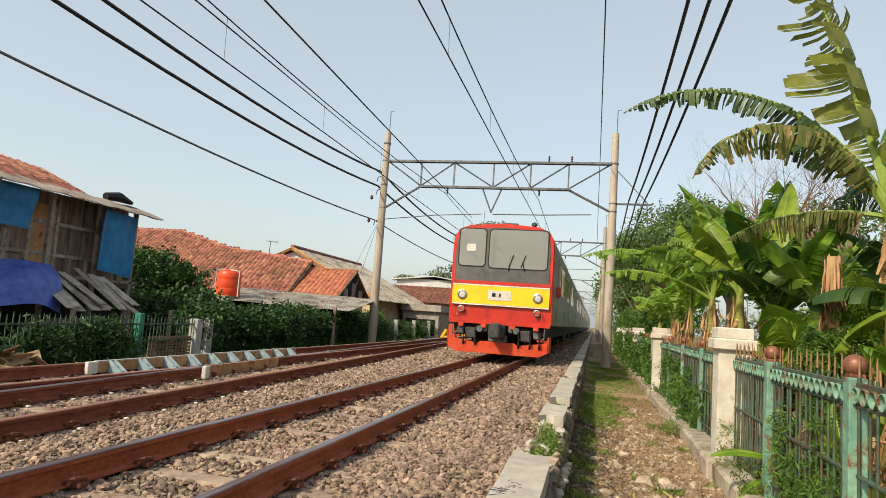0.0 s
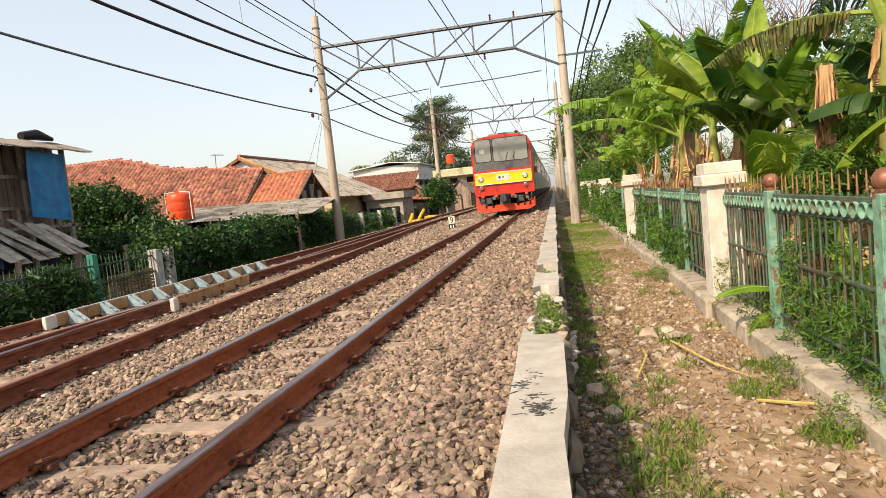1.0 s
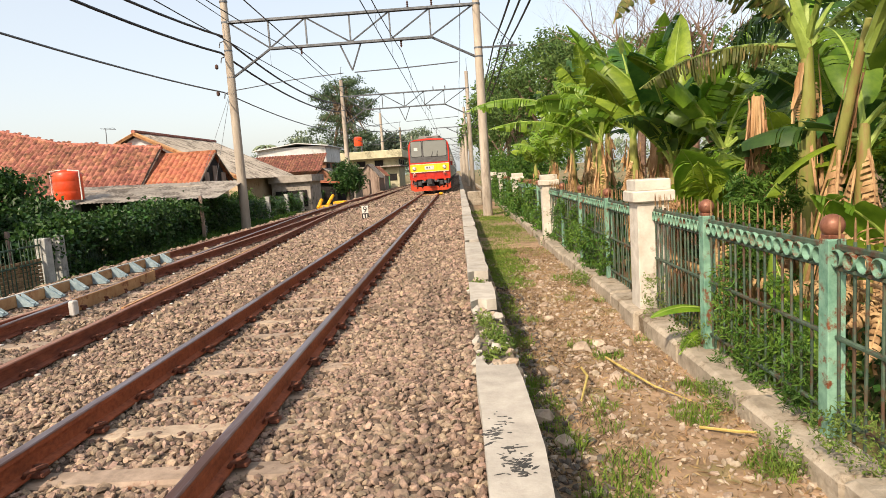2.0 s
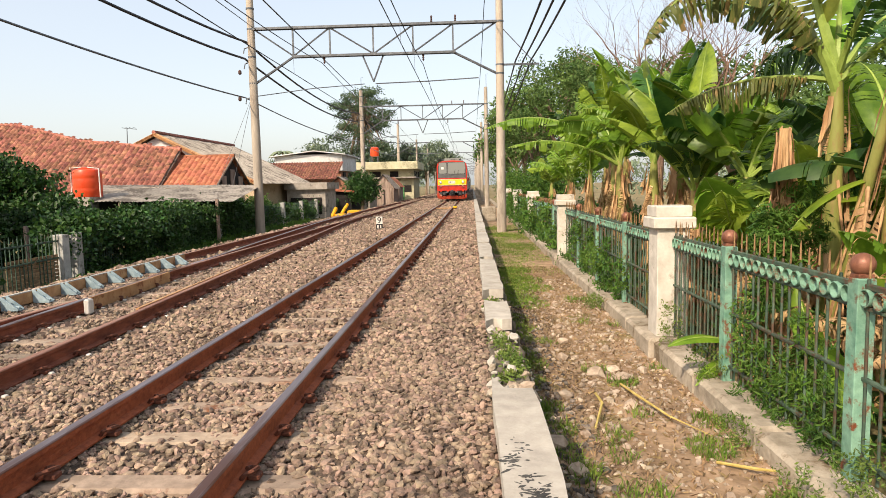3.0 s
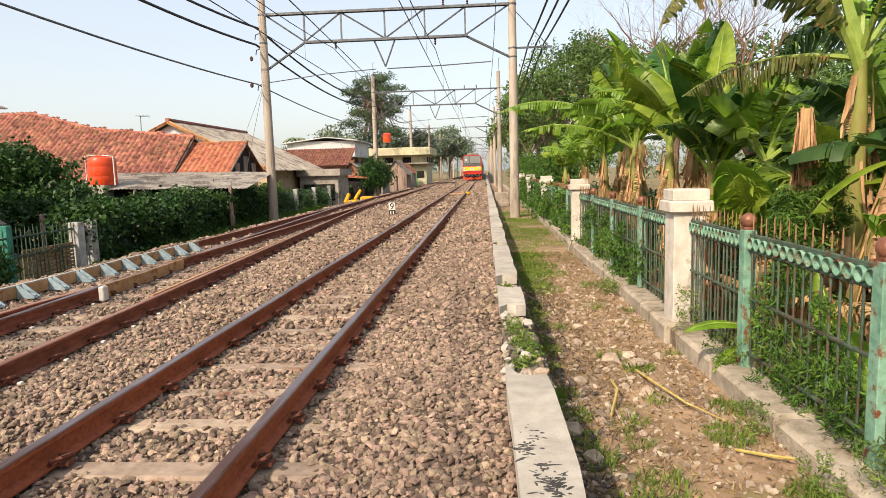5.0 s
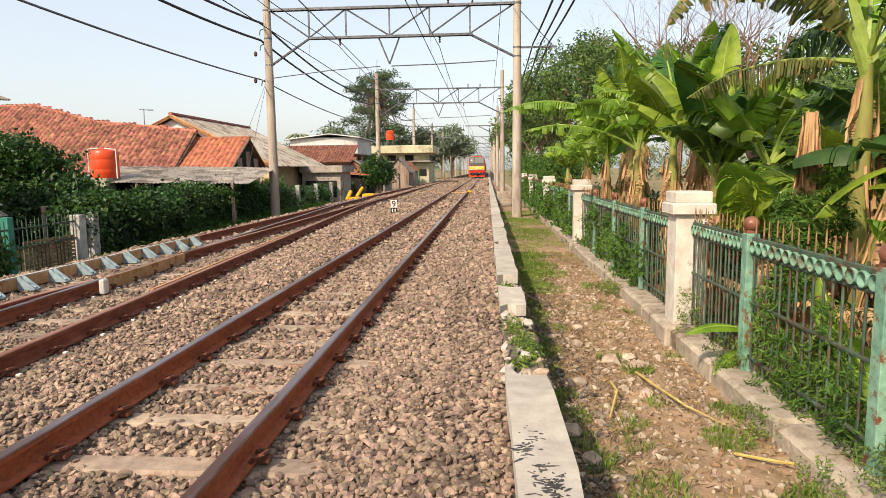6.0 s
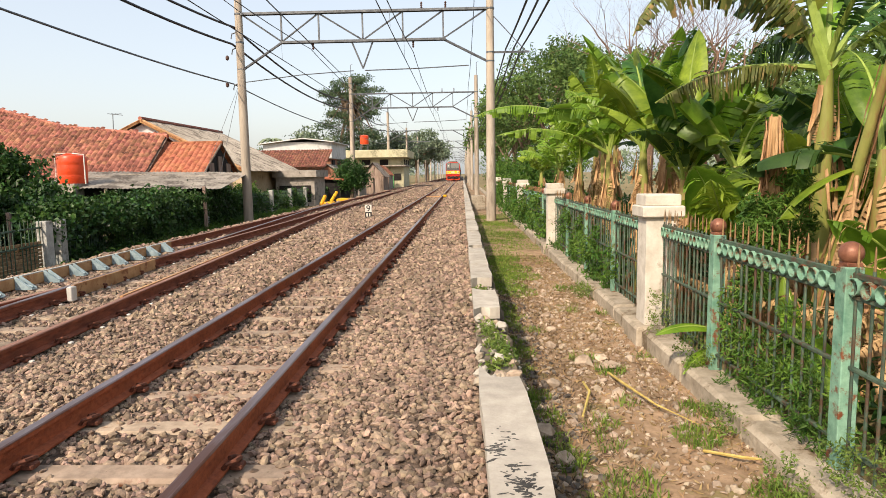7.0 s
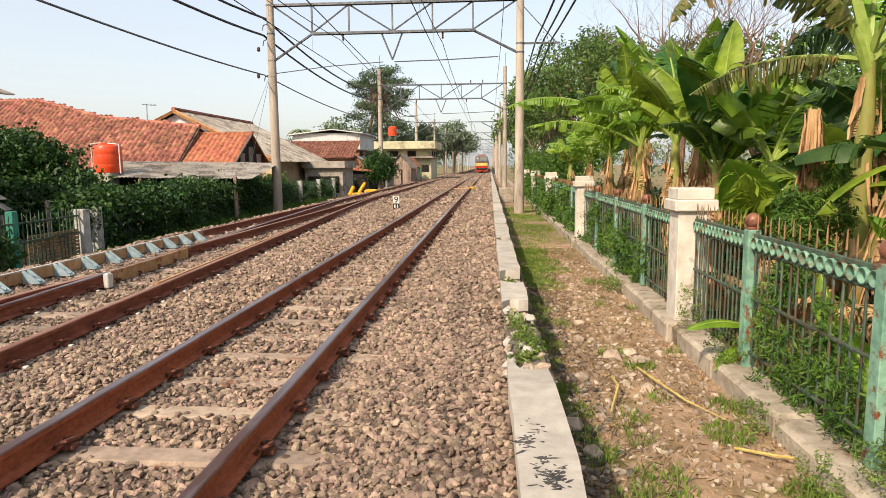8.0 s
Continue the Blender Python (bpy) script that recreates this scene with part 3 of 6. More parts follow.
track_side = thing("track_2", "rusty railway track with a turnout and check rails", "railway track", kind="structure")
steps = [-6 + 1.5 * i for i in range(29)]
rail(track_side, [(swing(y), y, 0.012) for y in steps] + [(-3.6, 60, 0.012), (-3.6, Y1, 0.012)], M_RAIL_OLD, M_HEAD_RUST)
rail(track_side, [(swing(y) - 1.14, y, 0.012) for y in steps], M_RAIL_OLD, M_HEAD)
rail(track_side, [(-3.5, 12.2, 0.012), (-3.55, 16, 0.012), (-3.62, 36, 0.012)], M_RAIL_OLD, M_HEAD_RUST)
rail(track_side, [(-3.43, -6, 0.012), (-3.43, 9.0, 0.012), (-3.36, 10.0, 0.012)], M_RAIL_OLD, M_HEAD_RUST)
rail(track_side, [(-4.6, -6, 0.012), (-4.62, 20, 0.012), (-4.74, 36, 0.012), (-4.74, Y1, 0.012)], M_RAIL_OLD, M_HEAD_RUST)
SLEEPER_WIDE = Shape().bevel_box((0, 0, -0.09), (3.0, 0.22, 0.18), 0.02).mesh("long_sleeper")
SLEEPER_WIDE.materials.append(M_SLEEPER)
for k in range(-4, 100):
    y = 5.3 + 0.62 * k
    wide = y < 30
    part("sleeper", SLEEPER_WIDE if wide else SLEEPER, None, track_side, at=pose((swing(y) - 4.6) / 2 if wide else -4.17, y, 0.0, 0, 0, 0.5 * math.sin(k * 3.7)))
    if 0 <= k < 26:
        for x, turn in ((swing(y), 0), (swing(y), 180), (swing(y) - 1.14, 0)):
            part("rail_clip", CLIP, None, track_side, at=pose(x, y, 0.012, 0, 0, turn))
            if turn == 0:
                part("clip_block", Shape().bevel_box((0.15, 0, 0.012), (0.045, 0.04, 0.02), 0.005), M_WHITE, track_side, at=pose(x, y, 0.0))

check_rail = thing("check_rail", "tall tan check rail held by blue-grey gusset brackets", "check rail")
part("web", Shape().bevel_box((-4.5, 12.45, 0.1), (0.03, 6.5, 0.16), 0.006), M_TAN, check_rail)
part("top_edge", Shape().bevel_box((-4.52, 12.45, 0.187), (0.05, 6.5, 0.016), 0.004), M_POST, check_rail)
GUSSET = Shape().prism([(0, 0.0), (0.24, 0.0), (0.24, 0.025), (0.03, 0.185), (0, 0.185)], "y", -0.06, -0.045).prism([(0, 0.0), (0.24, 0.0), (0.24, 0.025), (0.03, 0.185), (0, 0.185)], "y", 0.045, 0.06).box((0.12, 0, 0.008), (0.24, 0.12, 0.016)).tube([(0.04, 0, 0.09), (0.22, 0, 0.035)], 0.016, 6)
GUSSET = GUSSET.mesh("gusset_bracket")
GUSSET.materials.append(M_BLUEGREY)
part("white_end", Shape().bevel_box((-4.5, 9.12, 0.1), (0.06, 0.2, 0.18), 0.01), M_WHITE, check_rail)
for k in range(10):
    part("gusset_bracket", GUSSET, None, check_rail, at=pose(-4.48, 9.5 + 0.64 * k, 0.012))
guard = thing("guard_rail", "short tan guard rail beside a running rail", "guard rail")
part("bar", Shape().sweep([(-0.02, 0.03), (0.02, 0.03), (0.02, 0.15), (-0.02, 0.15)], [(swing(y) - 0.1, y, 0.012) for y in (9.4, 12, 14, 16.2)]), M_TAN, guard)
part("white_end", Shape().bevel_box((swing(9.3) - 0.1, 9.3, 0.07), (0.05, 0.16, 0.1), 0.01), M_WHITE, guard)
wing = thing("crossing_block", "tan steel wing rail with a white end block", "crossing")
part("wing_rail", Shape().sweep([(-0.02, 0.0), (0.02, 0.0), (0.02, 0.17), (-0.02, 0.17)], [(-3.26, 10.1, 0.012), (-3.3, 11.2, 0.012), (-3.42, 12.7, 0.012)]), M_TAN, wing)
part("end_block", Shape().bevel_box((-3.15, 9.9, 0.1), (0.07, 0.12, 0.2), 0.015), M_WHITE, wing)

# ---- retaining wall along the path ----
wall = thing("retaining_wall", "low rough masonry wall capped with pale cement, broken in places", "wall", kind="structure")
part("core", Shape().bevel_box((2.13, 130, -0.22), (0.26, 270, 0.62), 0.02), M_MASONRY, wall)
rng = random.Random(4)
cap_runs = [(-4.0, 6.2), (8.1, 9.3), (9.85, 13.6), (13.75, 16.8), (16.9, 20.5), (20.6, 25.2), (25.5, 31), (31.2, 38)] + [(38.2 + 7 * i, 45 + 7 * i) for i in range(25)]
for a, b in cap_runs:
    jag = lambda: rng.uniform(-0.12, 0.12)
    n = max(2, int((b - a) / 0.5))
    left = [(1.985 + rng.uniform(-0.008, 0.012), a + (b - a) * i / n) for i in range(n + 1)]
    right = [(2.265 + rng.uniform(-0.02, 0.012), a + (b - a) * i / n) for i in range(n, -1, -1)]
    ends = [(1.99 + 0.26 * u, rng.uniform(-0.04, 0.03)) for u in (0.3, 0.62)]
    left[0], right[-1] = (1.99, a + abs(jag())), (2.25, a + abs(jag()) * 1.6)
    left[-1], right[0] = (1.99, b + jag() * 0.6), (2.25, b - abs(jag()) * 2)
    part("cap_slab", Shape().prism(left + [(x, min(left[-1][1], right[0][1]) + d) for x, d in ends] + right + [(x, max(left[0][1], right[-1][1]) + d) for x, d in ends[::-1]], "z", 0.115, 0.235 + (rng.uniform(-0.01, 0.0) if a > 0 else 0)), M_CEMENT, wall)
for k in range(34):
    y = 2.2 + k * 0.6
    for row in range(3):
        s = Shape()
        v = [Vector(p) * rng.uniform(0.8, 1.15) for p in ICO_V]
        s.put([(2.275 + 0.05 * p.x, y + rng.uniform(-0.005, 0.005) + row * 0.2 + 0.2 * p.y, -0.27 + row * 0.16 + 0.09 * p.z) for p in v], [tuple(f) for f in ICO_F])
        part("stone", s, M_MASONRY, wall)
broken = thing("rubble_pile", "broken pieces of cement and stone in a gap of the wall", "rubble", group="rubble in the wall gaps")
for k in range(120):
    y = rng.choice((rng.uniform(6.05, 8.15), rng.uniform(6.05, 8.15), rng.uniform(6.05, 8.15), rng.uniform(9.2, 9.95)))
    r = 0.022 + 0.055 * rng.random() ** 1.5
    cx = rng.uniform(1.9, 2.36)
    cz = (0.11 if 2.0 < cx < 2.26 else -0.02 if cx < 2.0 else -0.1) + rng.uniform(-0.03, 0.03)
    rs = np.random.default_rng(900 + k)
    part("broken_stone", lumps("broken_stone", [(cx, y, cz)], [r], rs, 0.8), rng.choice((M_CEMENT, M_ROCK, M_CEMENT, M_KERB)), broken)
tar = thing("tar_marks", "dark dried tar smears on the cement cap", "stain", kind="stuff")
s = Shape()
for cx, cy, w, h, n in ((2.05, 4.86, 0.028, 0.05, 26), (2.1, 4.98, 0.03, 0.07, 14), (2.13, 4.5, 0.035, 0.05, 60), (2.12, 4.66, 0.03, 0.03, 16)):
    for _ in range(n):
        x, y, a = min(2.2, max(2.0, cx + rng.gauss(0, w))), cy + rng.gauss(0, h), rng.gauss(0.15, 0.5)
        l, t = 0.006 + 0.034 * rng.random() ** 2, rng.uniform(0.003, 0.011)
        ring = []
        for q in range(6):
            u, v = l * math.cos(q * 1.047) * rng.uniform(0.5, 1.4), t * math.sin(q * 1.047) * rng.uniform(0.4, 1.6)
            ring.append((x + u * math.cos(a) - v * math.sin(a), y + u * math.sin(a) + v * math.cos(a)))
        s.prism(ring, "z", 0.2345, 0.2354 + 0.00001 * len(s.v) / 12)
part("smear", s, M_TAR, tar)
gutter = thing("drain_box", "square concrete drain box beside the wall", "drain", shape=Shape().bevel_box((2.75, 37.5, -0.05), (0.75, 1.2, 0.8), 0.04), material=M_KERB)

# ---- kerb, pillars and fence on the path's side ----
kerb = thing("kerb", "low worn cement plinth under the fence", "kerb", kind="structure")
FENCE_Y = [-4.4, -2.5, -0.6]
for i in range(70):
    y = -6 + i * 1.3
    part("kerb_block", Shape().bevel_box((4.02 + rng.uniform(-0.012, 0.012), y, -0.34), (0.34 + rng.uniform(-0.02, 0.02), 1.29, 0.3 + rng.uniform(-0.03, 0.03)), 0.035), M_KERB, kerb)


def pillar_thing():
    p = thing("gate_pillar", "weathered off-white rendered pillar with a stepped cap", "pillar", group="fence pillars")
    part("shaft", Shape().bevel_box((0, 0, 0.32), (0.35, 0.35, 1.66), 0.012), M_PILLAR, p)
    part("cap", Shape().bevel_box((0, 0, 1.11), (0.46, 0.46, 0.13), 0.015), M_PILLAR, p)
    part("cap_top", Shape().bevel_box((0, 0, 1.235), (0.39, 0.39, 0.13), 0.012), M_PILLAR, p)
    part("base", Shape().bevel_box((-0.04, 0, -0.31), (0.5, 0.56, 0.3), 0.035), M_KERB, p)
    return p


PILLARS = [1.0, 9.2, 17.45, 25.7, 33.95, 42.2]
pillar = pillar_thing()
pillar.matrix_basis = pose(4.09, PILLARS[1], 0)
for y in PILLARS[:1] + PILLARS[2:]:
    copy_thing(pillar, pose(4.09, y, 0, 0, 0, 1.5 * math.sin(y)))


def post_thing():
    p = thing("fence_post", "square green steel post with a rusty ball on top", "fence post", group="fence posts")
    part("shaft", Shape().bevel_box((0, 0, 0.4), (0.105, 0.105, 1.2), 0.008), M_FENCE, p)
    part("collar", Shape().bevel_box((0, 0, 1.01), (0.09, 0.09, 0.03), 0.006), M_BALL, p)
    prof = [(0.001, -0.066)] + [(0.068 * math.cos(a), 0.068 * math.sin(a)) for a in np.linspace(-1.3, 1.3, 9)] + [(0.001, 0.068)]
    part("ball", Shape().lathe(prof, (0, 0, 1.075), 16), M_BALL, p, "rusty iron ball", True)
    return p


def panel_thing(length):
    p = thing("picket_fence", "green steel picket fence with a band of rings", "fence", group="fence panels")
    for z, h, label in ((0.955, 0.035, ""), (0.83, 0.025, ""), (0.42, 0.025, ""), (-0.05, 0.025, "")):
        part("rail_bar", Shape().bevel_box((0, length / 2, z), (0.03, length, h), 0.005), M_FENCE_BAR, p)
    n = int(length / 0.115)
    picket = Shape().tube([(0, 0, -0.15), (0, 0, 1.0)], 0.0095, 6).mesh("picket")
    picket.materials.append(M_FENCE_BAR)
    tip = Shape().tube([(0, 0, 1.0), (0, 0, 1.1), (0, 0, 1.135)], [0.0075, 0.0055, 0.002], 6).mesh("picket_tip")
    tip.materials.append(M_TIP)
    ring_pts = [(0.0, 0.052 * math.cos(a), 0.052 * math.sin(a)) for a in np.linspace(0, math.tau, 15)[:-1]]
    s = Shape()
    vs = []
    for q, (_, y, z) in enumerate(ring_pts):
        k = 1 - 0.006 / 0.052
        vs += [(-0.024, y, z), (0.024, y, z), (0.024, y * k, z * k), (-0.024, y * k, z * k)]
    s.put(vs, [((q * 4 + i), (q * 4 + (i + 1) % 4), ((q + 1) % 14 * 4 + (i + 1) % 4), ((q + 1) % 14 * 4 + i)) for q in range(14) for i in range(4)])
    ring = s.mesh("ring", True)
    ring.materials.append(M_FENCE)
    for i in range(n):
        y = (i + 0.5) * length / n
        part("picket", picket, None, p, at=pose(0.012 * math.sin(i * 3.1), y, 0, 0.5 * math.sin(i * 1.7), 0))
        part("picket_tip", tip, None, p, "bare rusty picket point" if i == 0 else "", at=pose(0.012 * math.sin(i * 3.1), y, 0.02 * math.sin(i * 2.9)))
        part("ring", ring, None, p, at=pose(-0.012, (i + 0.5) * length / n, 0.893))
    return p


fence_post = post_thing()
fence_post.matrix_basis = pose(4.1, 5.58, 0)
panel = panel_thing(1.82)
panel.matrix_basis = pose(4.1, 5.62, 0)
for a, b in zip(PILLARS[:-1], PILLARS[1:]):
    marks = [a + (b - a) * k / 4 for k in (1, 2, 3)]
    if a == 1.0:
        marks = [3.65, 5.58, 7.5]
    ends = [a + 0.17] + marks + [b - 0.17]
    for y in marks:
        if y != 5.58:
            copy_thing(fence_post, pose(4.1, y, 0, 0, 0, 2 * math.sin(y * 7)))
    for y0, y1 in zip(ends[:-1], ends[1:]):
        if y0 != 5.58:
            c = copy_thing(panel, pose(4.1, y0 + 0.02, 0))
            c.scale = (1, (y1 - y0 - 0.04) / 1.82, 1)

# ---- overhead line ----
def portal():
    p = thing("overhead_portal", "two concrete poles joined by a galvanised lattice beam over the tracks", "catenary portal", group="overhead line portals")
    for x in (-6.95, 3.05):
        part("pole", Shape().tube([(x, 0, -0.9), (x, 0, 4), (x, 0, 9.3)], [0.2, 0.175, 0.14], 14), M_POLE, p, smooth=True)
        whisker = Shape().tube([(x + 0.05, 0, 9.25), (x + 0.05, 0, 10.3), (x + 0.2, 0, 10.32)], 0.02, 5)
        part("lightning_rod", whisker, M_STEEL, p)
    for z in (8.0, 6.87):
        x0, x1 = (-6.95, 3.05) if z > 7 else (-5.25, 1.3)
        for y in (-0.1, 0.1):
            part("chord", Shape().box(((x0 + x1) / 2, y, z), (x1 - x0, 0.03, 0.09)), M_STEEL, p)
        part("chord_web", Shape().box(((x0 + x1) / 2, 0, z + 0.03), (x1 - x0, 0.17, 0.012)), M_STEEL, p)
    for x in (-5.25, -3.75, -2.0, -0.4, 1.2):
        part("strut", Shape().box((x, 0, 7.43), (0.06, 0.08, 1.05)), M_STEEL, p)
    for a, b in (((-5.25, 6.9), (-3.75, 7.97)), ((-3.75, 7.97), (-2.0, 6.9)), ((-2.0, 6.9), (-0.4, 7.97)), ((-0.4, 6.9), (1.2, 7.97)), ((1.2, 6.9), (2.9, 7.97)), ((-6.8, 7.97), (-5.25, 6.9))):
        part("brace", Shape().tube([(a[0], 0, a[1]), (b[0], 0, b[1])], 0.035, 5), M_STEEL, p)
    for a, b in (((-6.85, 5.85), (-5.25, 6.87)), ((2.95, 5.98), (1.2, 6.87))):
        part("knee_brace", Shape().tube([(a[0], 0, a[1]), (b[0], 0, b[1])], 0.05, 6), M_STEEL, p)
    for x in (-2.45, -1.6):
        part("hanger", Shape().tube([(x, 0, 6.85), (-2.02, 0, 5.8)], 0.035, 5), M_STEEL, p)
    part("registration_arm", Shape().tube([(-1.95, 0, 5.72), (0.2, 0.0, 5.76), (2.2, 0, 5.84)], 0.022, 6), M_STEEL, p)
    part("registration_arm", Shape().tube([(-6.8, 0, 5.35), (-4.5, 0, 5.6), (-2.4, 0, 5.72)], 0.018, 6), M_STEEL, p)
    for x, z in ((0.35, 8.18), (1.3, 8.18), (0.0, 6.7), (-4.0, 6.7)):
        prof = [(0.02, -0.14)] + [(r, -0.12 + 0.04 * i) for i in range(6) for r in ((0.05,) if i % 2 else (0.025,))] + [(0.02, 0.14)]
        part("insulator", Shape().lathe(prof, (x, 0, z), 8), M_INSUL, p)
    part("cross_arm", Shape().box((3.85, 0, 6.32), (1.5, 0.08, 0.07)), M_STEEL, p)
    part("arm_stay", Shape().tube([(3.1, 0, 7.8), (4.45, 0, 6.35)], 0.02, 5), M_STEEL, p)
    for z in (7.15, 6.55, 5.15):
        part("side_bracket", Shape().tube([(-6.95, 0, z + 0.2), (-7.25, 0, z + 0.1), (-7.3, 0, z - 0.1)], 0.025, 5), M_STEEL, p)
    for z in (8.8, 8.0, 6.9, 5.85, 5.2):
        part("pole_band", Shape().lathe([(0.165, -0.03), (0.165, 0.03)], (-6.95, 0, z), 12), M_STEEL, p)
    for z in (8.0, 6.32, 5.98):
        part("pole_band", Shape().lathe([(0.17, -0.03), (0.17, 0.03)], (3.05, 0, z), 12), M_STEEL, p)
    return p


SPAN = [28.2, 54.2, 80.0, 106, 132, 158, 184, 210, 236, 262, 288]
gantry = portal()
gantry.matrix_basis = pose(0, SPAN[0], 0)
for y in [2.2 - 26] + SPAN[1:2]:
    copy_thing(gantry, pose(0, y, 0))


def mast():
    """A pole with a bracket arm that reaches over the track on its +x side."""
    p = thing("overhead_mast", "concrete pole with a steel bracket arm over the track", "catenary mast", group="overhead line masts")
    part("pole", Shape().tube([(0, 0, -0.9), (0, 0, 4), (0, 0, 9.0)], [0.2, 0.175, 0.14], 12), M_POLE, p, smooth=True)
    part("arm", Shape().box((1.9, 0, 6.75), (3.8, 0.1, 0.1)), M_STEEL, p)
    part("arm_strut", Shape().tube([(0.1, 0, 5.6), (2.2, 0, 6.7)], 0.05, 6), M_STEEL, p)
    part("registration_arm", Shape().tube([(3.4, 0, 6.7), (3.4, 0, 5.7), (2.6, 0, 5.5)], 0.025, 5), M_STEEL, p)
    part("lightning_rod", Shape().tube([(0, 0, 8.95), (0, 0, 9.9)], 0.02, 5), M_STEEL, p)
    for z in (6.75, 5.6):
        part("pole_band", Shape().lathe([(0.18, -0.03), (0.18, 0.03)], (0, 0, z), 12), M_STEEL, p)
    return p


arm_mast = mast()
arm_mast.matrix_basis = pose(-6.95, SPAN[2], 0)
for y in SPAN[2:]:
    if y > SPAN[2]:
        copy_thing(arm_mast, pose(-6.95, y, 0))
    copy_thing(arm_mast, pose(3.05, y, 0, 0, 0, 180))


def span_wire(name, x, z_end, sag, r, material, label, x_end=None):
    """One wire hung from support to support all along the line."""
    ends = [-23.8, 2.2] + SPAN
    pts = []
    for a, b in zip(ends[:-1], ends[1:]):
        n = 14 if b < 60 else 5
        for i in range(n):
            s = i / n
            pts.append((x, a + (b - a) * s, z_end - sag * 4 * s * (1 - s)))
    pts.append((x, ends[-1], z_end))
    return thing(name, label, "wire", group="overhead wires", shape=Shape().tube(pts, r, 5), material=material)


span_wire("overhead_cable", -7.3, 5.3, 0.32, 0.028, M_WIRE, "twisted grey cable slung along the poles")
span_wire("power_cable", -7.25, 6.85, 0.55, 0.045, M_CABLE, "thick black bundled power cable")
span_wire("power_cable", -7.15, 7.5, 0.65, 0.045, M_CABLE, "thick black bundled power cable")
span_wire("messenger_wire", -4.1, 6.6, 0.42, 0.014, M_CABLE, "dark messenger wire of the overhead line")
span_wire("contact_wire", -4.1, 5.45, 0.0, 0.014, M_CABLE, "dark contact wire over the second track")
for a, b in (((-3.45, 9.0, 5.6), (-6.7, 28.2, 7.95)), ((-1.65, 8.0, 4.95), (-3.2, 30, 5.85))):
    run_on = [Vector(a).lerp(Vector(b), k / 4 - 0.5) for k in range(7)]
    thing("stay_wire", "thin dark wire slanting over to the portal", "wire", "overhead wires", shape=Shape().tube(run_on, 0.014, 5), material=M_CABLE)
span_wire("messenger_wire", 0.0, 6.4, 0.4, 0.014, M_CABLE, "dark messenger wire of the overhead line")
span_wire("contact_wire", 0.0, 5.45, 0.0, 0.013, M_CABLE, "dark contact wire over the first track")
span_wire("earth_wire", 2.45, 8.6, 0.5, 0.016, M_CABLE, "dark earth wire beside the poles")
for x in (3.67, 3.97, 4.27):
    span_wire("black_feeder", x, 6.45, 0.35, 0.032, M_CABLE, "black insulated feeder cable on the cross arms")
for x in (-4.1, 0.0):
    for a, b in ((2.2, 28.2), (28.2, 54.2)):
        for k in range(1, 6):
            s = k / 6
            z = (6.6 if x else 6.4) - 0.42 * 4 * s * (1 - s)
            drop = part("dropper", Shape().tube([(x, a + 26 * s, z), (x + 0.02, a + 26 * s, 5.45)], 0.006, 4), M_WIRE)
            tagged(drop, "thin dropper wire between messenger and contact wire", "wire", "dropper wires")

# ---- the train: the near face looks towards -y, the rest runs ahead of it ----
train = thing("train", "red and yellow commuter train with stainless sides, rolling away", "train")
BODY = [(-1.4, 1.15), (-1.4, 3.25), (-1.37, 3.46), (-1.25, 3.68), (-0.95, 3.8), (0, 3.87), (0.95, 3.8), (1.25, 3.68), (1.37, 3.46), (1.4, 3.25), (1.4, 1.15)]


def shrunk(outline, k, dz=0.0, lo=-9, hi=9):
    return [(x * k, min(max((z - 2.5) * k + 2.5 + dz, lo), hi)) for x, z in outline]


def rounded(x0, x1, z0, z1, r=0.08, n=4):
    pts = []
    for cx, cz, a0 in ((x1 - r, z1 - r, 0), (x0 + r, z1 - r, 90), (x0 + r, z0 + r, 180), (x1 - r, z0 + r, 270)):
        pts += [(cx + r * math.cos(radians(a0 + 90 * i / n)), cz + r * math.sin(radians(a0 + 90 * i / n))) for i in range(n + 1)]
    return pts


def flat(outline, y0, y1):
    return Shape().prism(outline, "y", y0, y1)


# the cab's face
face = part("cab_face", flat(BODY, 0.0, 0.6), M_TRED, train, "red painted cab end")
part("face_rim", flat(shrunk(BODY, 0.985, 0.0, 1.7), -0.05, 0.02), M_TRED, face)
part("mask", flat(shrunk(BODY, 0.925, -0.02, 2.24), -0.075, -0.02), M_TGREY, face, "dark grey windscreen surround")
part("windscreen", flat(rounded(-0.36, 1.22, 2.63, 3.68, 0.1), -0.09, -0.05), M_GLASS, face, "wide windscreen with the sky's reflection in its pale grey colour")
part("windscreen_seal", flat(rounded(-0.39, 1.25, 2.6, 3.71, 0.11), -0.083, -0.045), M_RUBBER, face)
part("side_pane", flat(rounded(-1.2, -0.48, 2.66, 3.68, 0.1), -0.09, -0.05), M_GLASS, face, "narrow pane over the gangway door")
part("side_pane_seal", flat(rounded(-1.23, -0.45, 2.63, 3.71, 0.11), -0.083, -0.045), M_RUBBER, face)
part("notice", flat(rounded(-1.0, -0.75, 3.06, 3.26, 0.02), -0.1, -0.088), M_WHITE, face, "white notice behind the glass")
for x, a in ((0.18, 0.06), (0.62, -0.05)):
    part("wiper", Shape().tube([(x, -0.1, 2.56), (x + a, -0.11, 2.8)], 0.012, 5).tube([(x + a - 0.05, -0.11, 2.66), (x + a + 0.07, -0.11, 3.0)], 0.012, 5), M_RUBBER, face)
for x in (-0.5, 0.5):
    part("brake_cylinder", Shape().tube([(x, -0.16, 0.95), (x, 0.1, 0.95)], 0.09, 12), M_STEEL, train)
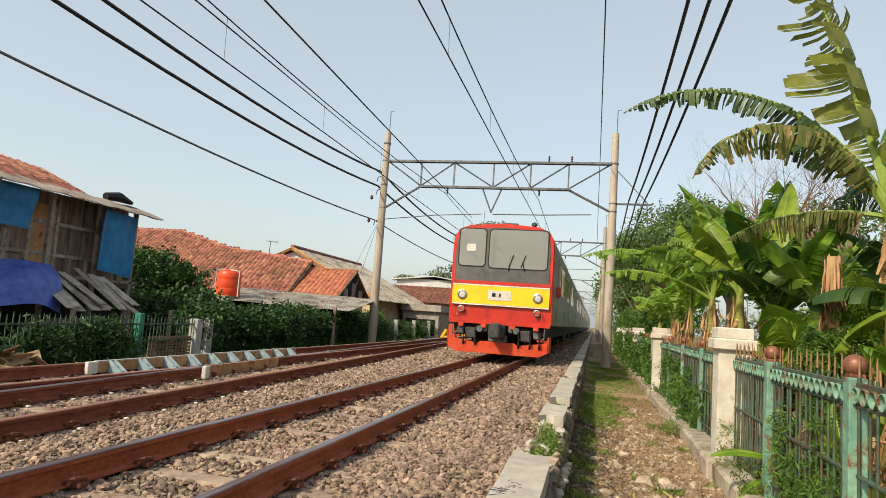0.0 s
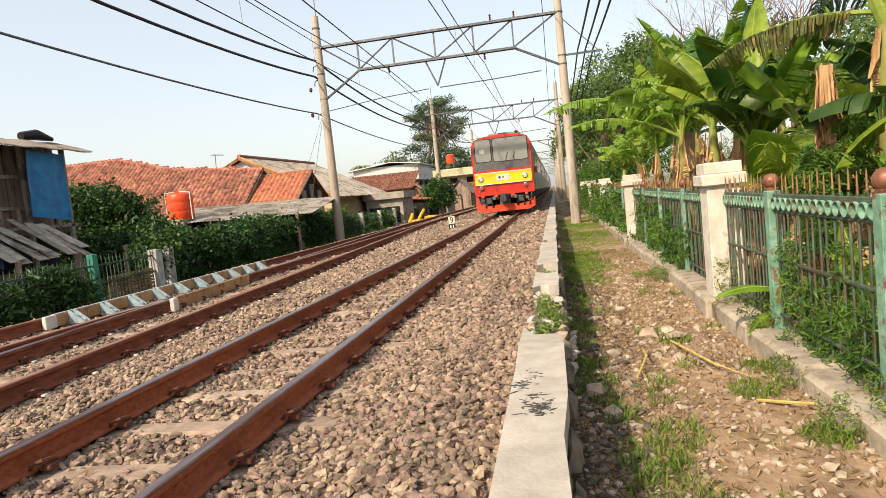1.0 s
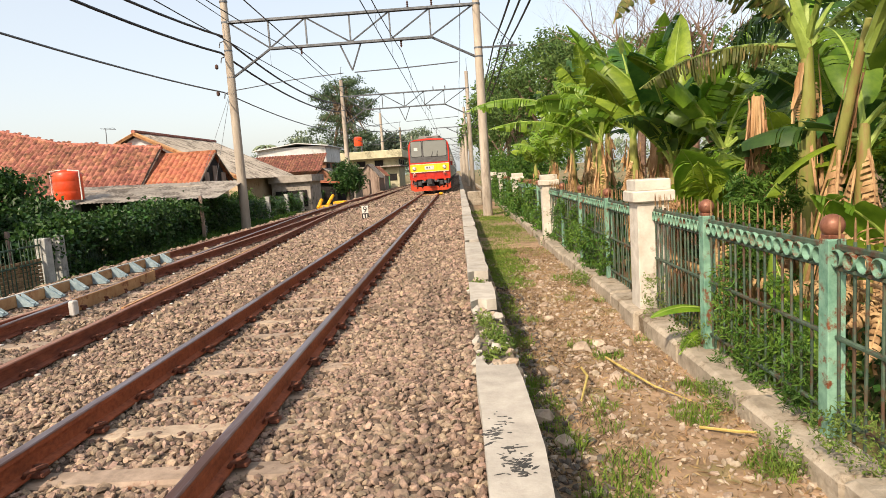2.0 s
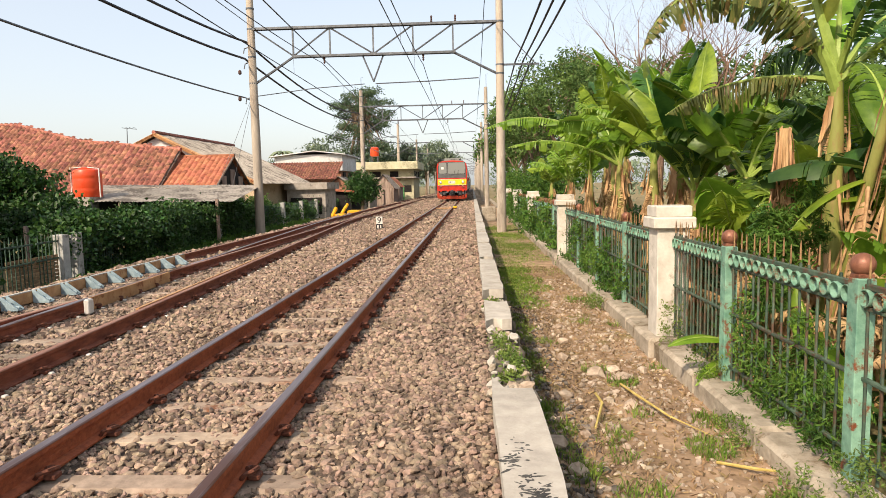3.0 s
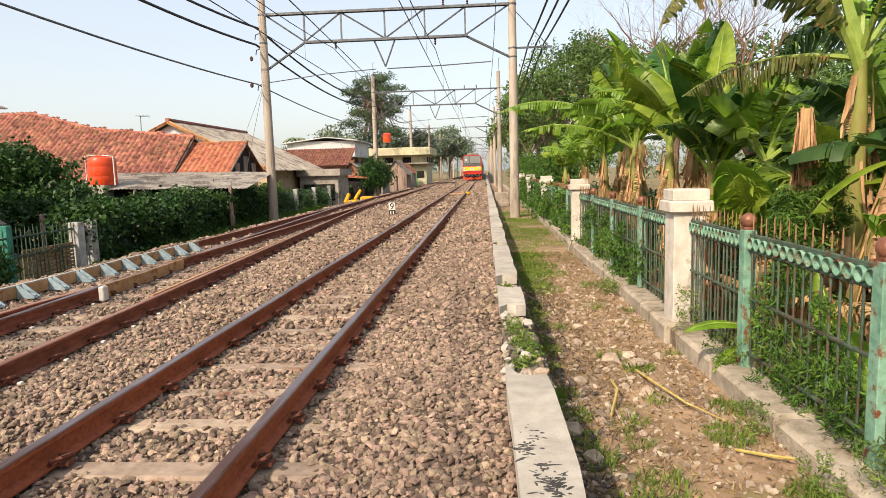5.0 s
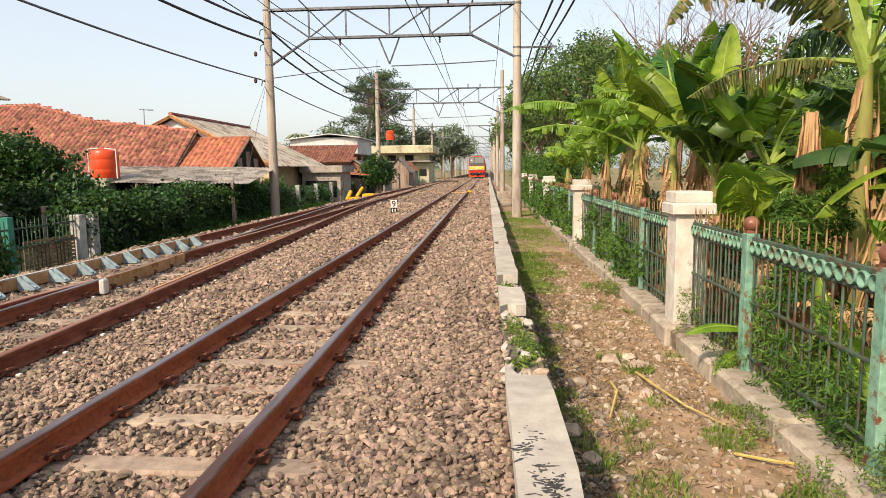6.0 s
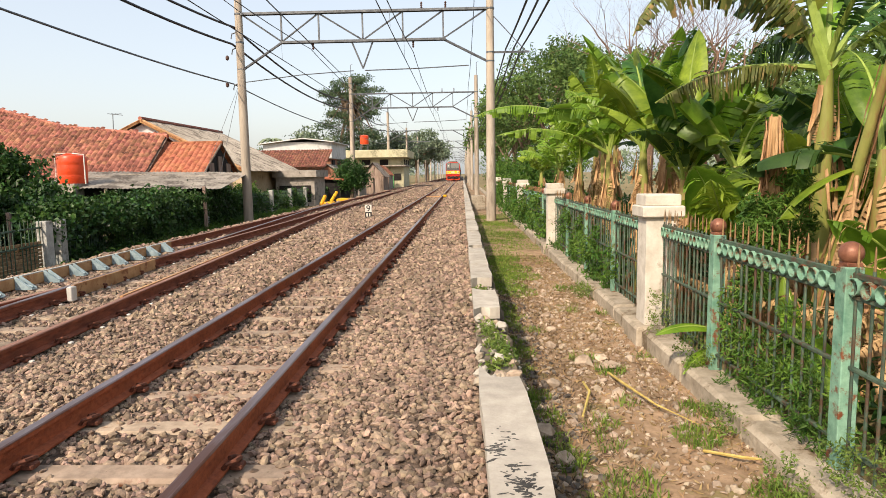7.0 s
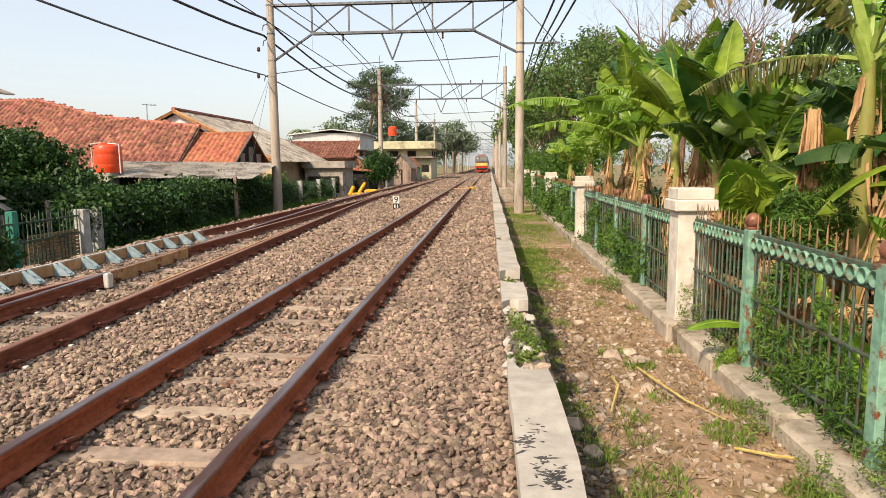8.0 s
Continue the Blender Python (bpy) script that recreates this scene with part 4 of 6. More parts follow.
for x in (-1.02, -0.4, 0.4, 1.02):
    part("hose_bracket", Shape().bevel_box((x, -0.12, 1.03), (0.14, 0.06, 0.1), 0.01), M_TRED_OLD, train)
for x in (-1.25, 1.25):
    part("ladder_bar", Shape().tube([(x, -0.1, 1.05), (x, -0.13, 0.8), (x * 0.9, -0.13, 0.72)], 0.018, 6), M_STEEL, train)
part("red_band", flat(rounded(-1.36, 1.36, 2.16, 2.25, 0.02), -0.08, 0.0), M_TRED, face)
part("yellow_band", flat(rounded(-1.33, 1.33, 1.62, 2.12, 0.02), -0.08, 0.0), M_TYEL, face, "yellow lamp band")
for z in (1.6, 2.135):
    part("white_line", flat([(-1.33, z - 0.016), (1.33, z - 0.016), (1.33, z + 0.016), (-1.33, z + 0.016)], -0.086, 0.0), M_WHITE, face)
part("emblem_plate", flat(rounded(-0.33, 0.3, 1.74, 2.0, 0.02), -0.092, -0.06), M_WHITE, face, "white plate with a dark emblem")
part("emblem", flat([(-0.22, 1.83), (-0.12, 1.83), (-0.12, 1.93), (-0.22, 1.93)], -0.098, -0.09).prism([(-0.03, 1.83), (0.02, 1.83), (0.02, 1.93), (-0.03, 1.93)], "y", -0.098, -0.09), M_BLACK, face)


def round_lamp(x, z, r, lens, name):
    turned = Matrix.Translation((x, -0.08, z)) @ Matrix.Rotation(radians(90), 4, "X")
    lamp = part(name, Shape().lathe([(r, -0.01), (r * 1.02, 0.03), (r * 0.74, 0.045), (r * 0.7, 0.015)], n=20), M_CHROME, face, smooth=True, at=turned)
    part("lens", Shape().lathe([(r * 0.7, 0.0), (r * 0.62, 0.02), (r * 0.3, 0.03), (0.002, 0.032)], n=16), lens, lamp, smooth=True)


for x in (-1.05, 1.02):
    round_lamp(x, 1.86, 0.13, M_LENS, "headlamp")
    round_lamp(x, 1.46, 0.09, M_REDLENS, "tail_lamp")
for x in (-1.15, 1.15):
    part("hand_rail", Shape().tube([(x, -0.06, 1.25), (x, -0.12, 1.27), (x, -0.12, 1.4), (x, -0.06, 1.42)], 0.014, 5), M_CHROME, face)
part("lower_lip", flat(rounded(-1.38, 1.38, 1.08, 1.2, 0.02), -0.07, 0.1), M_TRED, face)
# gear under the cab
part("buffer_beam", Shape().bevel_box((0, 0.35, 0.95), (2.5, 0.5, 0.22), 0.02), M_UNDER, train)
coupler = part("coupler", Shape().bevel_box((0, -0.1, 0.92), (0.42, 0.7, 0.34), 0.04).bevel_box((0, -0.5, 0.92), (0.3, 0.2, 0.42), 0.04), M_DARKSTEEL, train, "grimy knuckle coupler")
part("knuckle", Shape().tube([(0.06, -0.6, 0.76), (0.06, -0.6, 1.1)], 0.07, 10), M_DARKSTEEL, coupler)
for x in (-0.95, -0.62, 0.55, 0.85, 1.1):
    part("air_hose", Shape().tube([(x, 0.0, 0.98), (x + 0.02, -0.2, 0.9), (x + 0.04, -0.2, 0.6), (x + 0.02, -0.1, 0.5)], 0.028, 6), M_RUBBER, train)
for x in (-0.75, 0.75):
    part("jumper_box", Shape().bevel_box((x, -0.02, 0.82), (0.3, 0.22, 0.3), 0.03), M_DARKSTEEL, train)
    part("step", Shape().bevel_box((x * 1.6, 0.1, 0.72), (0.3, 0.3, 0.05), 0.01), M_TRED_OLD, train)
plow = [(-1.36, 1.02), (-1.36, 0.42), (-1.1, 0.3), (1.1, 0.3), (1.36, 0.42), (1.36, 0.72), (1.2, 0.66), (0.55, 0.56), (0.45, 0.62), (-0.45, 0.62), (-0.55, 0.56), (-1.16, 0.66), (-1.22, 1.02)]
part("skirt", flat(plow, -0.12, -0.06), M_TRED_OLD, train, "red snow-plough shaped skirt")
for s in (-1, 1):
    part("skirt_wing", Shape().bevel_box((s * 1.36, 0.3, 0.62), (0.04, 0.84, 0.42), 0.01), M_TRED_OLD, train)
for x, w, z in ((-0.35, 0.12, 0.98), (0.33, 0.12, 0.98), (-1.05, 0.18, 0.88), (1.05, 0.2, 0.86), (0.0, 0.5, 0.72)):
    part("gear_box", Shape().bevel_box((x, 0.02, z), (w, 0.18, 0.2), 0.02), M_STEEL, train)
part("roof_aerial", Shape().lathe([(0.05, 0), (0.05, 0.08), (0.09, 0.1), (0.08, 0.17), (0.02, 0.2)], (0.75, 0.7, 3.84), 12), M_DARKSTEEL, train, smooth=True)
part("whistle", Shape().bevel_box((0.1, 0.7, 3.95), (0.4, 0.16, 0.07), 0.02), M_DARKSTEEL, train)
part("mirror", Shape().bevel_box((1.5, 0.9, 2.1), (0.14, 0.1, 0.3), 0.02), M_TRED, train, "red wing mirror")

SIDE_DOOR = flat([(0, 0)] * 0 or rounded(-0.64, 0.64, 1.25, 3.1, 0.05), 0, 0.02)
CARS = 8
for c in range(CARS):
    y0 = 0.6 if c == 0 else c * 20.0 + 0.25
    y1 = (c + 1) * 20.0 - 0.25
    car = part("car_body", flat(BODY, y0, y1), M_TSIDE, train, "ribbed stainless steel car body")
    part("car_roof", flat([(-1.3, 3.6), (-1.15, 3.76), (-0.8, 3.88), (0, 3.93), (0.8, 3.88), (1.15, 3.76), (1.3, 3.6)], y0, y1), M_TROOF, car)
    part("underframe", Shape().box((0, (y0 + y1) / 2, 0.95), (2.3, y1 - y0, 0.4)), M_UNDER, car)
    for k in range(3):
        part("roof_unit", Shape().bevel_box((0, y0 + 3.4 + 6.4 * k, 4.02), (1.6, 2.6, 0.3), 0.06), M_TROOF, car)
    for s in (-1, 1):
        if c < 5:
            for k in range(4):
                yc = c * 20 + 2.9 + 4.75 * k
                door = part("side_door", Shape().box((s * 1.405, yc, 2.2), (0.02, 1.3, 1.9)), M_TSIDE, car)
                for d in (-0.31, 0.31):
                    part("door_pane", Shape().box((s * 1.41, yc + d, 2.65), (0.025, 0.4, 0.8)), M_SIDEGLASS, door)
                if k < 3:
                    part("side_window", Shape().box((s * 1.406, yc + 2.37, 2.62), (0.02, 2.1, 0.9)), M_SIDEGLASS, car)
    for yb in (c * 20 + 3.2, c * 20 + 16.8):
        part("bogie", Shape().box((0, yb, 0.62), (2.1, 2.9, 0.3)), M_UNDER, car)
        if c < 4:
            for d in (-1.05, 1.05):
                for x in (-0.58, 0.58):
                    part("wheel", Shape().tube([(x - 0.06, yb + d, 0.6), (x + 0.06, yb + d, 0.6)], 0.43, 18), M_DARKSTEEL, car)

# ---- the settlement along the second track ----
def tile_piece(w=0.24, l=0.3):
    s = Shape()
    prof = [(-0.5, 0.0), (-0.25, 0.035), (0.0, 0.045), (0.22, 0.02), (0.38, -0.012), (0.5, 0.0)]
    vs = [(x * w, y, z + (0.022 if y == 0 else 0.0)) for y in (0, l) for x, z in prof] + [(x * w, 0, z + 0.004) for x, z in prof]
    n = len(prof)
    s.put(vs, [(i, i + 1, i + 1 + n, i + n) for i in range(n - 1)] + [(i + 2 * n, i + 1 + 2 * n, i + 1, i) for i in range(n - 1)])
    return s


TILE_OBJ = {}


def tile_roof(parent, material, origin, along, up, nu, nv, pieces, seed, below=None):
    """Lays roof tiles from the eave corner; the first pieces are objects, the rest one mesh."""
    r = random.Random(seed)
    along, up = Vector(along).normalized(), Vector(up).normalized()
    nrm = along.cross(up).normalized()
    base = Matrix((along, up, nrm)).transposed()
    me = TILE_OBJ.get(material.name)
    if me is None:
        me = TILE_OBJ[material.name] = tile_piece().mesh("roof_tile", True)
        me.materials.append(material)
    rest = Shape()
    proto = tile_piece()
    count = 0
    for j in range(nv):
        for i in range(nu):
            p = Vector(origin) + along * (0.235 * (i + 0.5)) + up * (0.265 * j) + nrm * r.uniform(0, 0.012)
            if below and p.z > below(p.x):
                continue
            m = (base @ Euler((radians(r.gauss(4, 0.8)), radians(r.gauss(0, 1.2)), radians(r.gauss(0, 1.4)))).to_matrix()).to_4x4()
            m.translation = p
            if count < pieces:
                part("roof_tile", me, None, parent, at=m)
                count += 1
            else:
                rest.put([m @ Vector(v) for v in proto.v], proto.f)
    if rest.v:
        tagged(part("more_roof_tiles", rest.mesh("more_roof_tiles", True), material, parent), kind="stuff")


def corrugated(parent, name, origin, along, up, length, depth, material, wave=0.075, amp=0.018):
    along, up = Vector(along).normalized(), Vector(up).normalized()
    nrm = along.cross(up).normalized()
    n = int(length / wave * 4)
    vs, fs = [], []
    for j in range(4):
        for i in range(n + 1):
            for lift in (0, 0.008):
                p = Vector(origin) + along * (length * i / n) + up * (depth * j / 3) + nrm * (amp * math.sin(i * math.pi / 2) + lift + 0.012 * math.sin(i * 0.13 + j))
                vs.append(p)
    k = 2 * (n + 1)
    for j in range(3):
        for i in range(n):
            a = j * k + 2 * i
            fs += [(a, a + 2, a + k + 2, a + k), (a + 1, a + k + 1, a + k + 3, a + 3)]
    return part(name, Shape().put(vs, fs), material, parent, smooth=True)


HOUSE_AT = pose(0, -0.5, 0)


def sheet(parent, name, corners, material, nu=10, nv=8, bulge=0.06, seed=0, label=""):
    """A hanging cloth between four corners, in folds."""
    a, b, c, d = (Vector(p) for p in corners)
    r = random.Random(seed)
    ph = [r.uniform(0, 6) for _ in range(4)]
    nrm = (b - a).cross(d - a).normalized()
    vs = []
    for lift in (0, 0.006):
        for j in range(nv + 1):
            for i in range(nu + 1):
                u, v = i / nu, j / nv
                p = (a * (1 - u) + b * u) * (1 - v) + (d * (1 - u) + c * u) * v
                vs.append(p + nrm * (lift + bulge * (math.sin(u * 9 + ph[0] + v * 2) * 0.5 + math.sin(u * 17 + ph[1]) * 0.25 + math.sin(v * 5 + ph[2]) * 0.4)))
    n, k = nu + 1, (nu + 1) * (nv + 1)
    fs = [(j * n + i, j * n + i + 1, j * n + n + i + 1, j * n + n + i) for j in range(nv) for i in range(nu)]
    fs += [tuple(q + k for q in reversed(f)) for f in fs]
    return part(name, Shape().put(vs, fs), material, parent, label, True)


# wooden house on posts with tarpaulins
shack = thing("wooden_house", "run-down brown wooden house on posts, hung with blue tarpaulins", "house", at=HOUSE_AT)
for i in range(34):
    y = 8.6 + i * 0.245
    part("plank", Shape().bevel_box((-10.3 + 0.012 * math.sin(i * 3), y, 2.45), (0.04, 0.235, 2.1), 0.006), M_PLANK, shack)
# Solid near-black box that stands for the shade below the house floor.
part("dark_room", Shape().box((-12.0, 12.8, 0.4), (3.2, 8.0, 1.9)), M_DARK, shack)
part("back_wall", Shape().box((-12.4, 12.8, 2.4), (4.1, 8.4, 2.2)), M_PLANK, shack)
part("floor_beam", Shape().bevel_box((-10.1, 12.8, 1.42), (0.16, 8.5, 0.16), 0.01), M_PLANK, shack)
for y in (9.5, 11.6, 12.75, 13.9, 15.4, 16.7):
    part("post", Shape().bevel_box((-9.85, y, 1.4), (0.1, 0.1, 4.0), 0.008), M_PLANK_GREY if y > 12 else M_PLANK, shack)
for y in (14.6, 15.1, 15.8, 16.2):
    part("baluster", Shape().bevel_box((-9.85, y, 1.7), (0.06, 0.06, 0.5), 0.006), M_PLANK, shack)
part("railing", Shape().bevel_box((-9.84, 15.9, 1.5), (0.08, 2.2, 0.08), 0.006), M_PLANK_GREY, shack)
for z in (2.0, 2.75):
    part("wall_rail", Shape().bevel_box((-10.25, 12.8, z), (0.07, 8.3, 0.09), 0.008), M_PLANK_GREY, shack)
part("door", Shape().bevel_box((-10.26, 14.1, 2.3), (0.05, 0.8, 1.75), 0.01), M_TAN, shack, "reddish brown plank door")
for y in (13.72, 14.48):
    part("door_jamb", Shape().bevel_box((-10.24, y, 2.35), (0.09, 0.09, 1.95), 0.01), M_PLANK_GREY, shack)
for y in (10.6, 12.2):
    part("roof_strut", Shape().tube([(-10.25, y, 2.8), (-9.5, y, 3.36)], 0.035, 6), M_PLANK, shack)
corrugated(shack, "eave_sheet", (-9.35, 8.0, 3.42), (0, 1, -0.012), (-1, 0, 0.34), 9.2, 0.95, M_SHEET_DARK)
tile_roof(shack, M_TILE_OLD, (-9.95, 8.0, 3.66), (0, 1, -0.03), (-1, 0, 0.44), 32, 8, 150, 3)
part("roof_back", Shape().box((-13.1, 12.0, 4.2), (2.6, 7.6, 0.1)), M_TILE_OLD, shack)
part("plastic_roll", Shape().tube([(-10.3, 16.0, 3.75), (-10.3, 16.5, 3.82), (-10.2, 16.9, 3.72)], [0.1, 0.14, 0.05], 7), M_BLACK, shack, "black plastic bundle on the roof edge")
sheet(shack, "blue_tarp", [(-9.6, 9.0, 3.42), (-9.6, 13.25, 3.36), (-9.62, 13.1, 2.45), (-9.62, 9.0, 2.6)], M_TARP, 16, 6, 0.07, 1, "bright blue tarpaulin")
sheet(shack, "blue_tarp", [(-9.6, 15.3, 3.3), (-9.6, 16.5, 3.24), (-9.62, 16.4, 1.62), (-9.62, 15.25, 1.75)], M_TARP, 8, 8, 0.06, 2, "bright blue tarpaulin")
sheet(shack, "hanging_tarp", [(-9.45, 9.0, 2.1), (-9.45, 13.7, 1.75), (-8.6, 13.3, 0.75), (-8.6, 9.0, 1.1)], M_TARP_DEEP, 36, 14, 0.2, 3, "deep blue tarpaulin sagging over the yard")
lean = thing("board_lean_to", "lean-to of loose grey boards and sheets beside the wooden house", "lean-to", at=HOUSE_AT)
for i in range(11):
    y = 13.2 + i * 0.21
    m = Matrix.Translation((-8.95 + 0.08 * math.sin(i * 5), y, 1.2 + 0.06 * math.sin(i * 2) + 0.015 * (i % 2))) @ Euler((0, radians(31 + 3 * math.sin(i)), radians(6 * math.sin(i * 2.2)))).to_matrix().to_4x4()
    part("board", Shape().bevel_box((0, 0, 0), (1.5 + 0.2 * math.sin(i * 3), 0.24 + 0.05 * math.sin(i * 7), 0.02), 0.004), M_PLANK_GREY if i % 3 else M_ASBESTOS, lean, at=m)
for y in (13.3, 15.0, 16.6):
    part("prop", Shape().bevel_box((-8.35, y, 0.2), (0.08, 0.08, 1.3), 0.006), M_PLANK, lean)
part("yard_wall", Shape().bevel_box((-8.9, 14.7, 0.1), (0.05, 3.0, 0.95), 0.006), M_SHEET_DARK, lean)

# corrugated shed roof with the water tank
shed = thing("low_shed", "low shed with a grey corrugated sheet roof", "shed")
corrugated(shed, "roof_sheet", (-13.6, 24.6, 1.28), (1, 0.08, -0.02), (0, 1, 0.17), 6.7, 3.6, M_ASBESTOS, 0.15, 0.014)
# Solid near-black box in place of the shade under the shed roof.
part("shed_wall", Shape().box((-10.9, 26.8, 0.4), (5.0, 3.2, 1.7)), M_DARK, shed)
for x in (-13.2, -11, -9, -7.4):
    part("shed_post", Shape().bevel_box((x, 24.9, 0.4), (0.1, 0.1, 1.7), 0.006), M_PLANK, shed)
for i in range(6):
    part("loose_batten", Shape().bevel_box((-12.0 + i * 0.75, 26.6 + 0.5 * math.sin(i * 2), 1.68 + 0.05 * math.sin(i)), (0.7, 0.06, 0.03), 0.004), M_PLANK_GREY, shed)
tank = thing("water_tank", "bright orange plastic water tank beside the shed roof", "water tank")
part("drum", Shape().lathe([(0.46, 0), (0.48, 0.03), (0.49, 0.3), (0.485, 0.32), (0.49, 0.34), (0.49, 0.66), (0.485, 0.68), (0.49, 0.7), (0.49, 0.92), (0.45, 0.99), (0.27, 1.05), (0.02, 1.07)], (-12.35, 25.2, 1.42), 28), M_TANK, tank, smooth=True)
part("lid", Shape().lathe([(0.26, 0), (0.27, 0.05), (0.02, 0.08)], (-12.35, 25.2, 2.45), 18), M_TANK, tank, smooth=True)
part("stand", Shape().box((-12.55, 25.2, 0.5), (1.15, 1.15, 1.84)), M_GREYWALL, tank)
part("pipe", Shape().tube([(-11.78, 25.0, 1.4), (-11.78, 25.0, 2.46), (-12.2, 25.0, 2.5)], 0.025, 6), M_WHITE, tank)
part("pipe", Shape().tube([(-12.92, 25.1, 1.6), (-12.92, 25.1, 2.5), (-12.5, 25.1, 2.52)], 0.02, 6), M_WHITE, tank)

# tiled houses
house_b = thing("tiled_house", "house under an old weathered red tile roof", "house")
part("wall", Shape().box((-18.0, 31.6, 0.4), (13.0, 6.5, 2.0)), M_CREAM, house_b)
RIDGE = [(-26.5, 4.85), (-20.3, 4.9), (-16.4, 3.95), (-12.2, 3.5), (-11.3, 3.42)]


def ridge_height(x):
    for (xa, za), (xb, zb) in zip(RIDGE[:-1], RIDGE[1:]):
        if x <= xb:
            return za + (zb - za) * (x - xa) / (xb - xa)
    return RIDGE[-1][1]


def ridge_y(z):
    return 28.2 + (z - 1.5) / 0.75


tile_roof(house_b, M_TILE_OLD, (-26.4, 28.2, 1.5), (1, 0, 0), (0, 1, 0.75), 64, 23, 300, 5, ridge_height)
part("ridge", Shape().tube([(x, ridge_y(z) + 0.05, z + 0.02) for x, z in RIDGE], 0.1, 8), M_TILE_OLD, house_b)
rear = [(x, ridge_y(z), z - 0.03) for x, z in RIDGE]
n = len(rear)
part("rear_slope", Shape().put(rear + [(x, 38.0, 1.2) for x, z in RIDGE], [(i, i + 1, n + i + 1, n + i) for i in range(n - 1)]), M_TILE_OLD, house_b)
part("under_slope", Shape().put([(x, 28.2, 1.44) for x, z in RIDGE] + [(x, ridge_y(z), z - 0.06) for x, z in RIDGE], [(i, i + 1, n + i + 1, n + i) for i in range(n - 1)]), M_PLANK, house_b)
part("gable_end", Shape().prism([(28.4, 1.4), (35.0, 1.4), (30.75, 3.35)], "x", -11.5, -11.4), M_BRICKY, house_b)

house_c = thing("tiled_house", "small house with a bright orange tile roof and dark gable", "house")
part("wall", Shape().box((-11.3, 31.0, 0.5), (4.3, 3.4, 2.2)), M_CREAM, house_c)
tile_roof(house_c, M_TILE, (-13.9, 28.5, 1.58), (1, 0, 0), (0, 1, 0.62), 21, 11, 300, 8)
part("rear_slope", Shape().prism([(30.95, 3.02), (30.95, 3.08), (33.4, 1.6), (33.4, 1.54)], "x", -13.9, -8.95), M_TILE, house_c)
part("ridge", Shape().tube([(-13.9, 30.95, 3.1), (-8.9, 30.95, 3.12)], 0.09, 8), M_TILE, house_c)
part("gable", Shape().prism([(28.9, 1.5), (33.0, 1.5), (30.95, 2.95)], "x", -9.15, -9.05), M_DARK, house_c, "dark boarded gable")
part("gable_board", Shape().tube([(-8.95, 28.5, 1.56), (-8.95, 30.95, 3.08), (-8.95, 33.4, 1.56)], 0.05, 5), M_PLANK, house_c)
for y, h in ((29.9, 0.7), (30.9, 1.0), (31.9, 0.7)):
    part("gable_louvre", Shape().bevel_box((-9.03, y, 1.5 + h / 2), (0.04, 0.5, h), 0.01), M_PLANK, house_c)
part("side_wall", Shape().box((-9.3, 31.0, 0.6), (0.1, 3.6, 1.9)), M_DARK, house_c)

house_d = thing("gabled_house", "cream plastered house with a grey sheet roof and timber bargeboards", "house")
part("gable_wall", Shape().prism([(-17.6, -0.5), (-10.8, -0.5), (-10.8, 2.05), (-15.8, 4.6), (-17.6, 3.75)], "y", 37.75, 37.95), M_WHITEWALL, house_d)
part("body", Shape().box((-14.2, 43.3, 0.8), (6.6, 10.2, 2.6)), M_CREAM, house_d)
corrugated(house_d, "roof_sheet", (-10.0, 37.5, 1.9), (0, 1, 0), (-5.8, 0, 2.9), 12.0, 6.5, M_ASBESTOS, 0.16, 0.03)
corrugated(house_d, "roof_sheet", (-15.8, 37.5, 4.8), (0, 1, 0), (-2.4, 0, -1.15), 12.0, 2.7, M_ASBESTOS, 0.16, 0.03)
part("bargeboard", Shape().tube([(-18.2, 37.45, 3.62), (-15.8, 37.45, 4.75), (-10.0, 37.45, 1.85)], 0.12, 4), M_TAN, house_d)
part("ridge_cap", Shape().tube([(-15.8, 37.4, 4.86), (-15.8, 49.5, 4.86)], 0.12, 6), M_TILE_OLD, house_d)
part("lower_gable", Shape().prism([(-11.6, -0.4), (-9.6, -0.4), (-9.6, 1.4), (-11.6, 2.3)], "y", 36.0, 36.2), M_CREAM, house_d)

white_house = thing("white_roofed_house", "pale metal-clad upper storey above rubble-coloured walls", "house")
part("upper_storey", Shape().bevel_box((-12.9, 63.5, 3.85), (6.2, 7.0, 1.5), 0.03), M_WHITEWALL, white_house)
part("roof_sheet", Shape().put([(-16.3, 59.6, 4.5), (-12.3, 59.6, 4.95), (-9.5, 59.6, 4.6), (-9.5, 67.3, 4.6), (-12.3, 67.3, 4.95), (-16.3, 67.3, 4.5)] + [(-16.3, 59.6, 4.42), (-12.3, 59.6, 4.87), (-9.5, 59.6, 4.52), (-9.5, 67.3, 4.52), (-12.3, 67.3, 4.87), (-16.3, 67.3, 4.42)], [(0, 1, 4, 5), (1, 2, 3, 4), (6, 11, 10, 7), (7, 10, 9, 8), (0, 6, 7, 1), (1, 7, 8, 2), (2, 8, 9, 3)]), M_WHITEWALL, white_house)
part("lower_storey", Shape().box((-13.0, 63.6, 1.3), (6.0, 6.6, 3.6)), M_BRICKY, white_house)
for y in (61.5, 64, 66):
    part("window", Shape().bevel_box((-9.96, y, 2.6), (0.1, 1.0, 0.8), 0.02), M_DARK, white_house)
tile_roof(white_house, M_TILE_OLD, (-17.5, 55.6, 2.3), (1, 0, 0), (0, 1, 0.45), 34, 14, 0, 12)

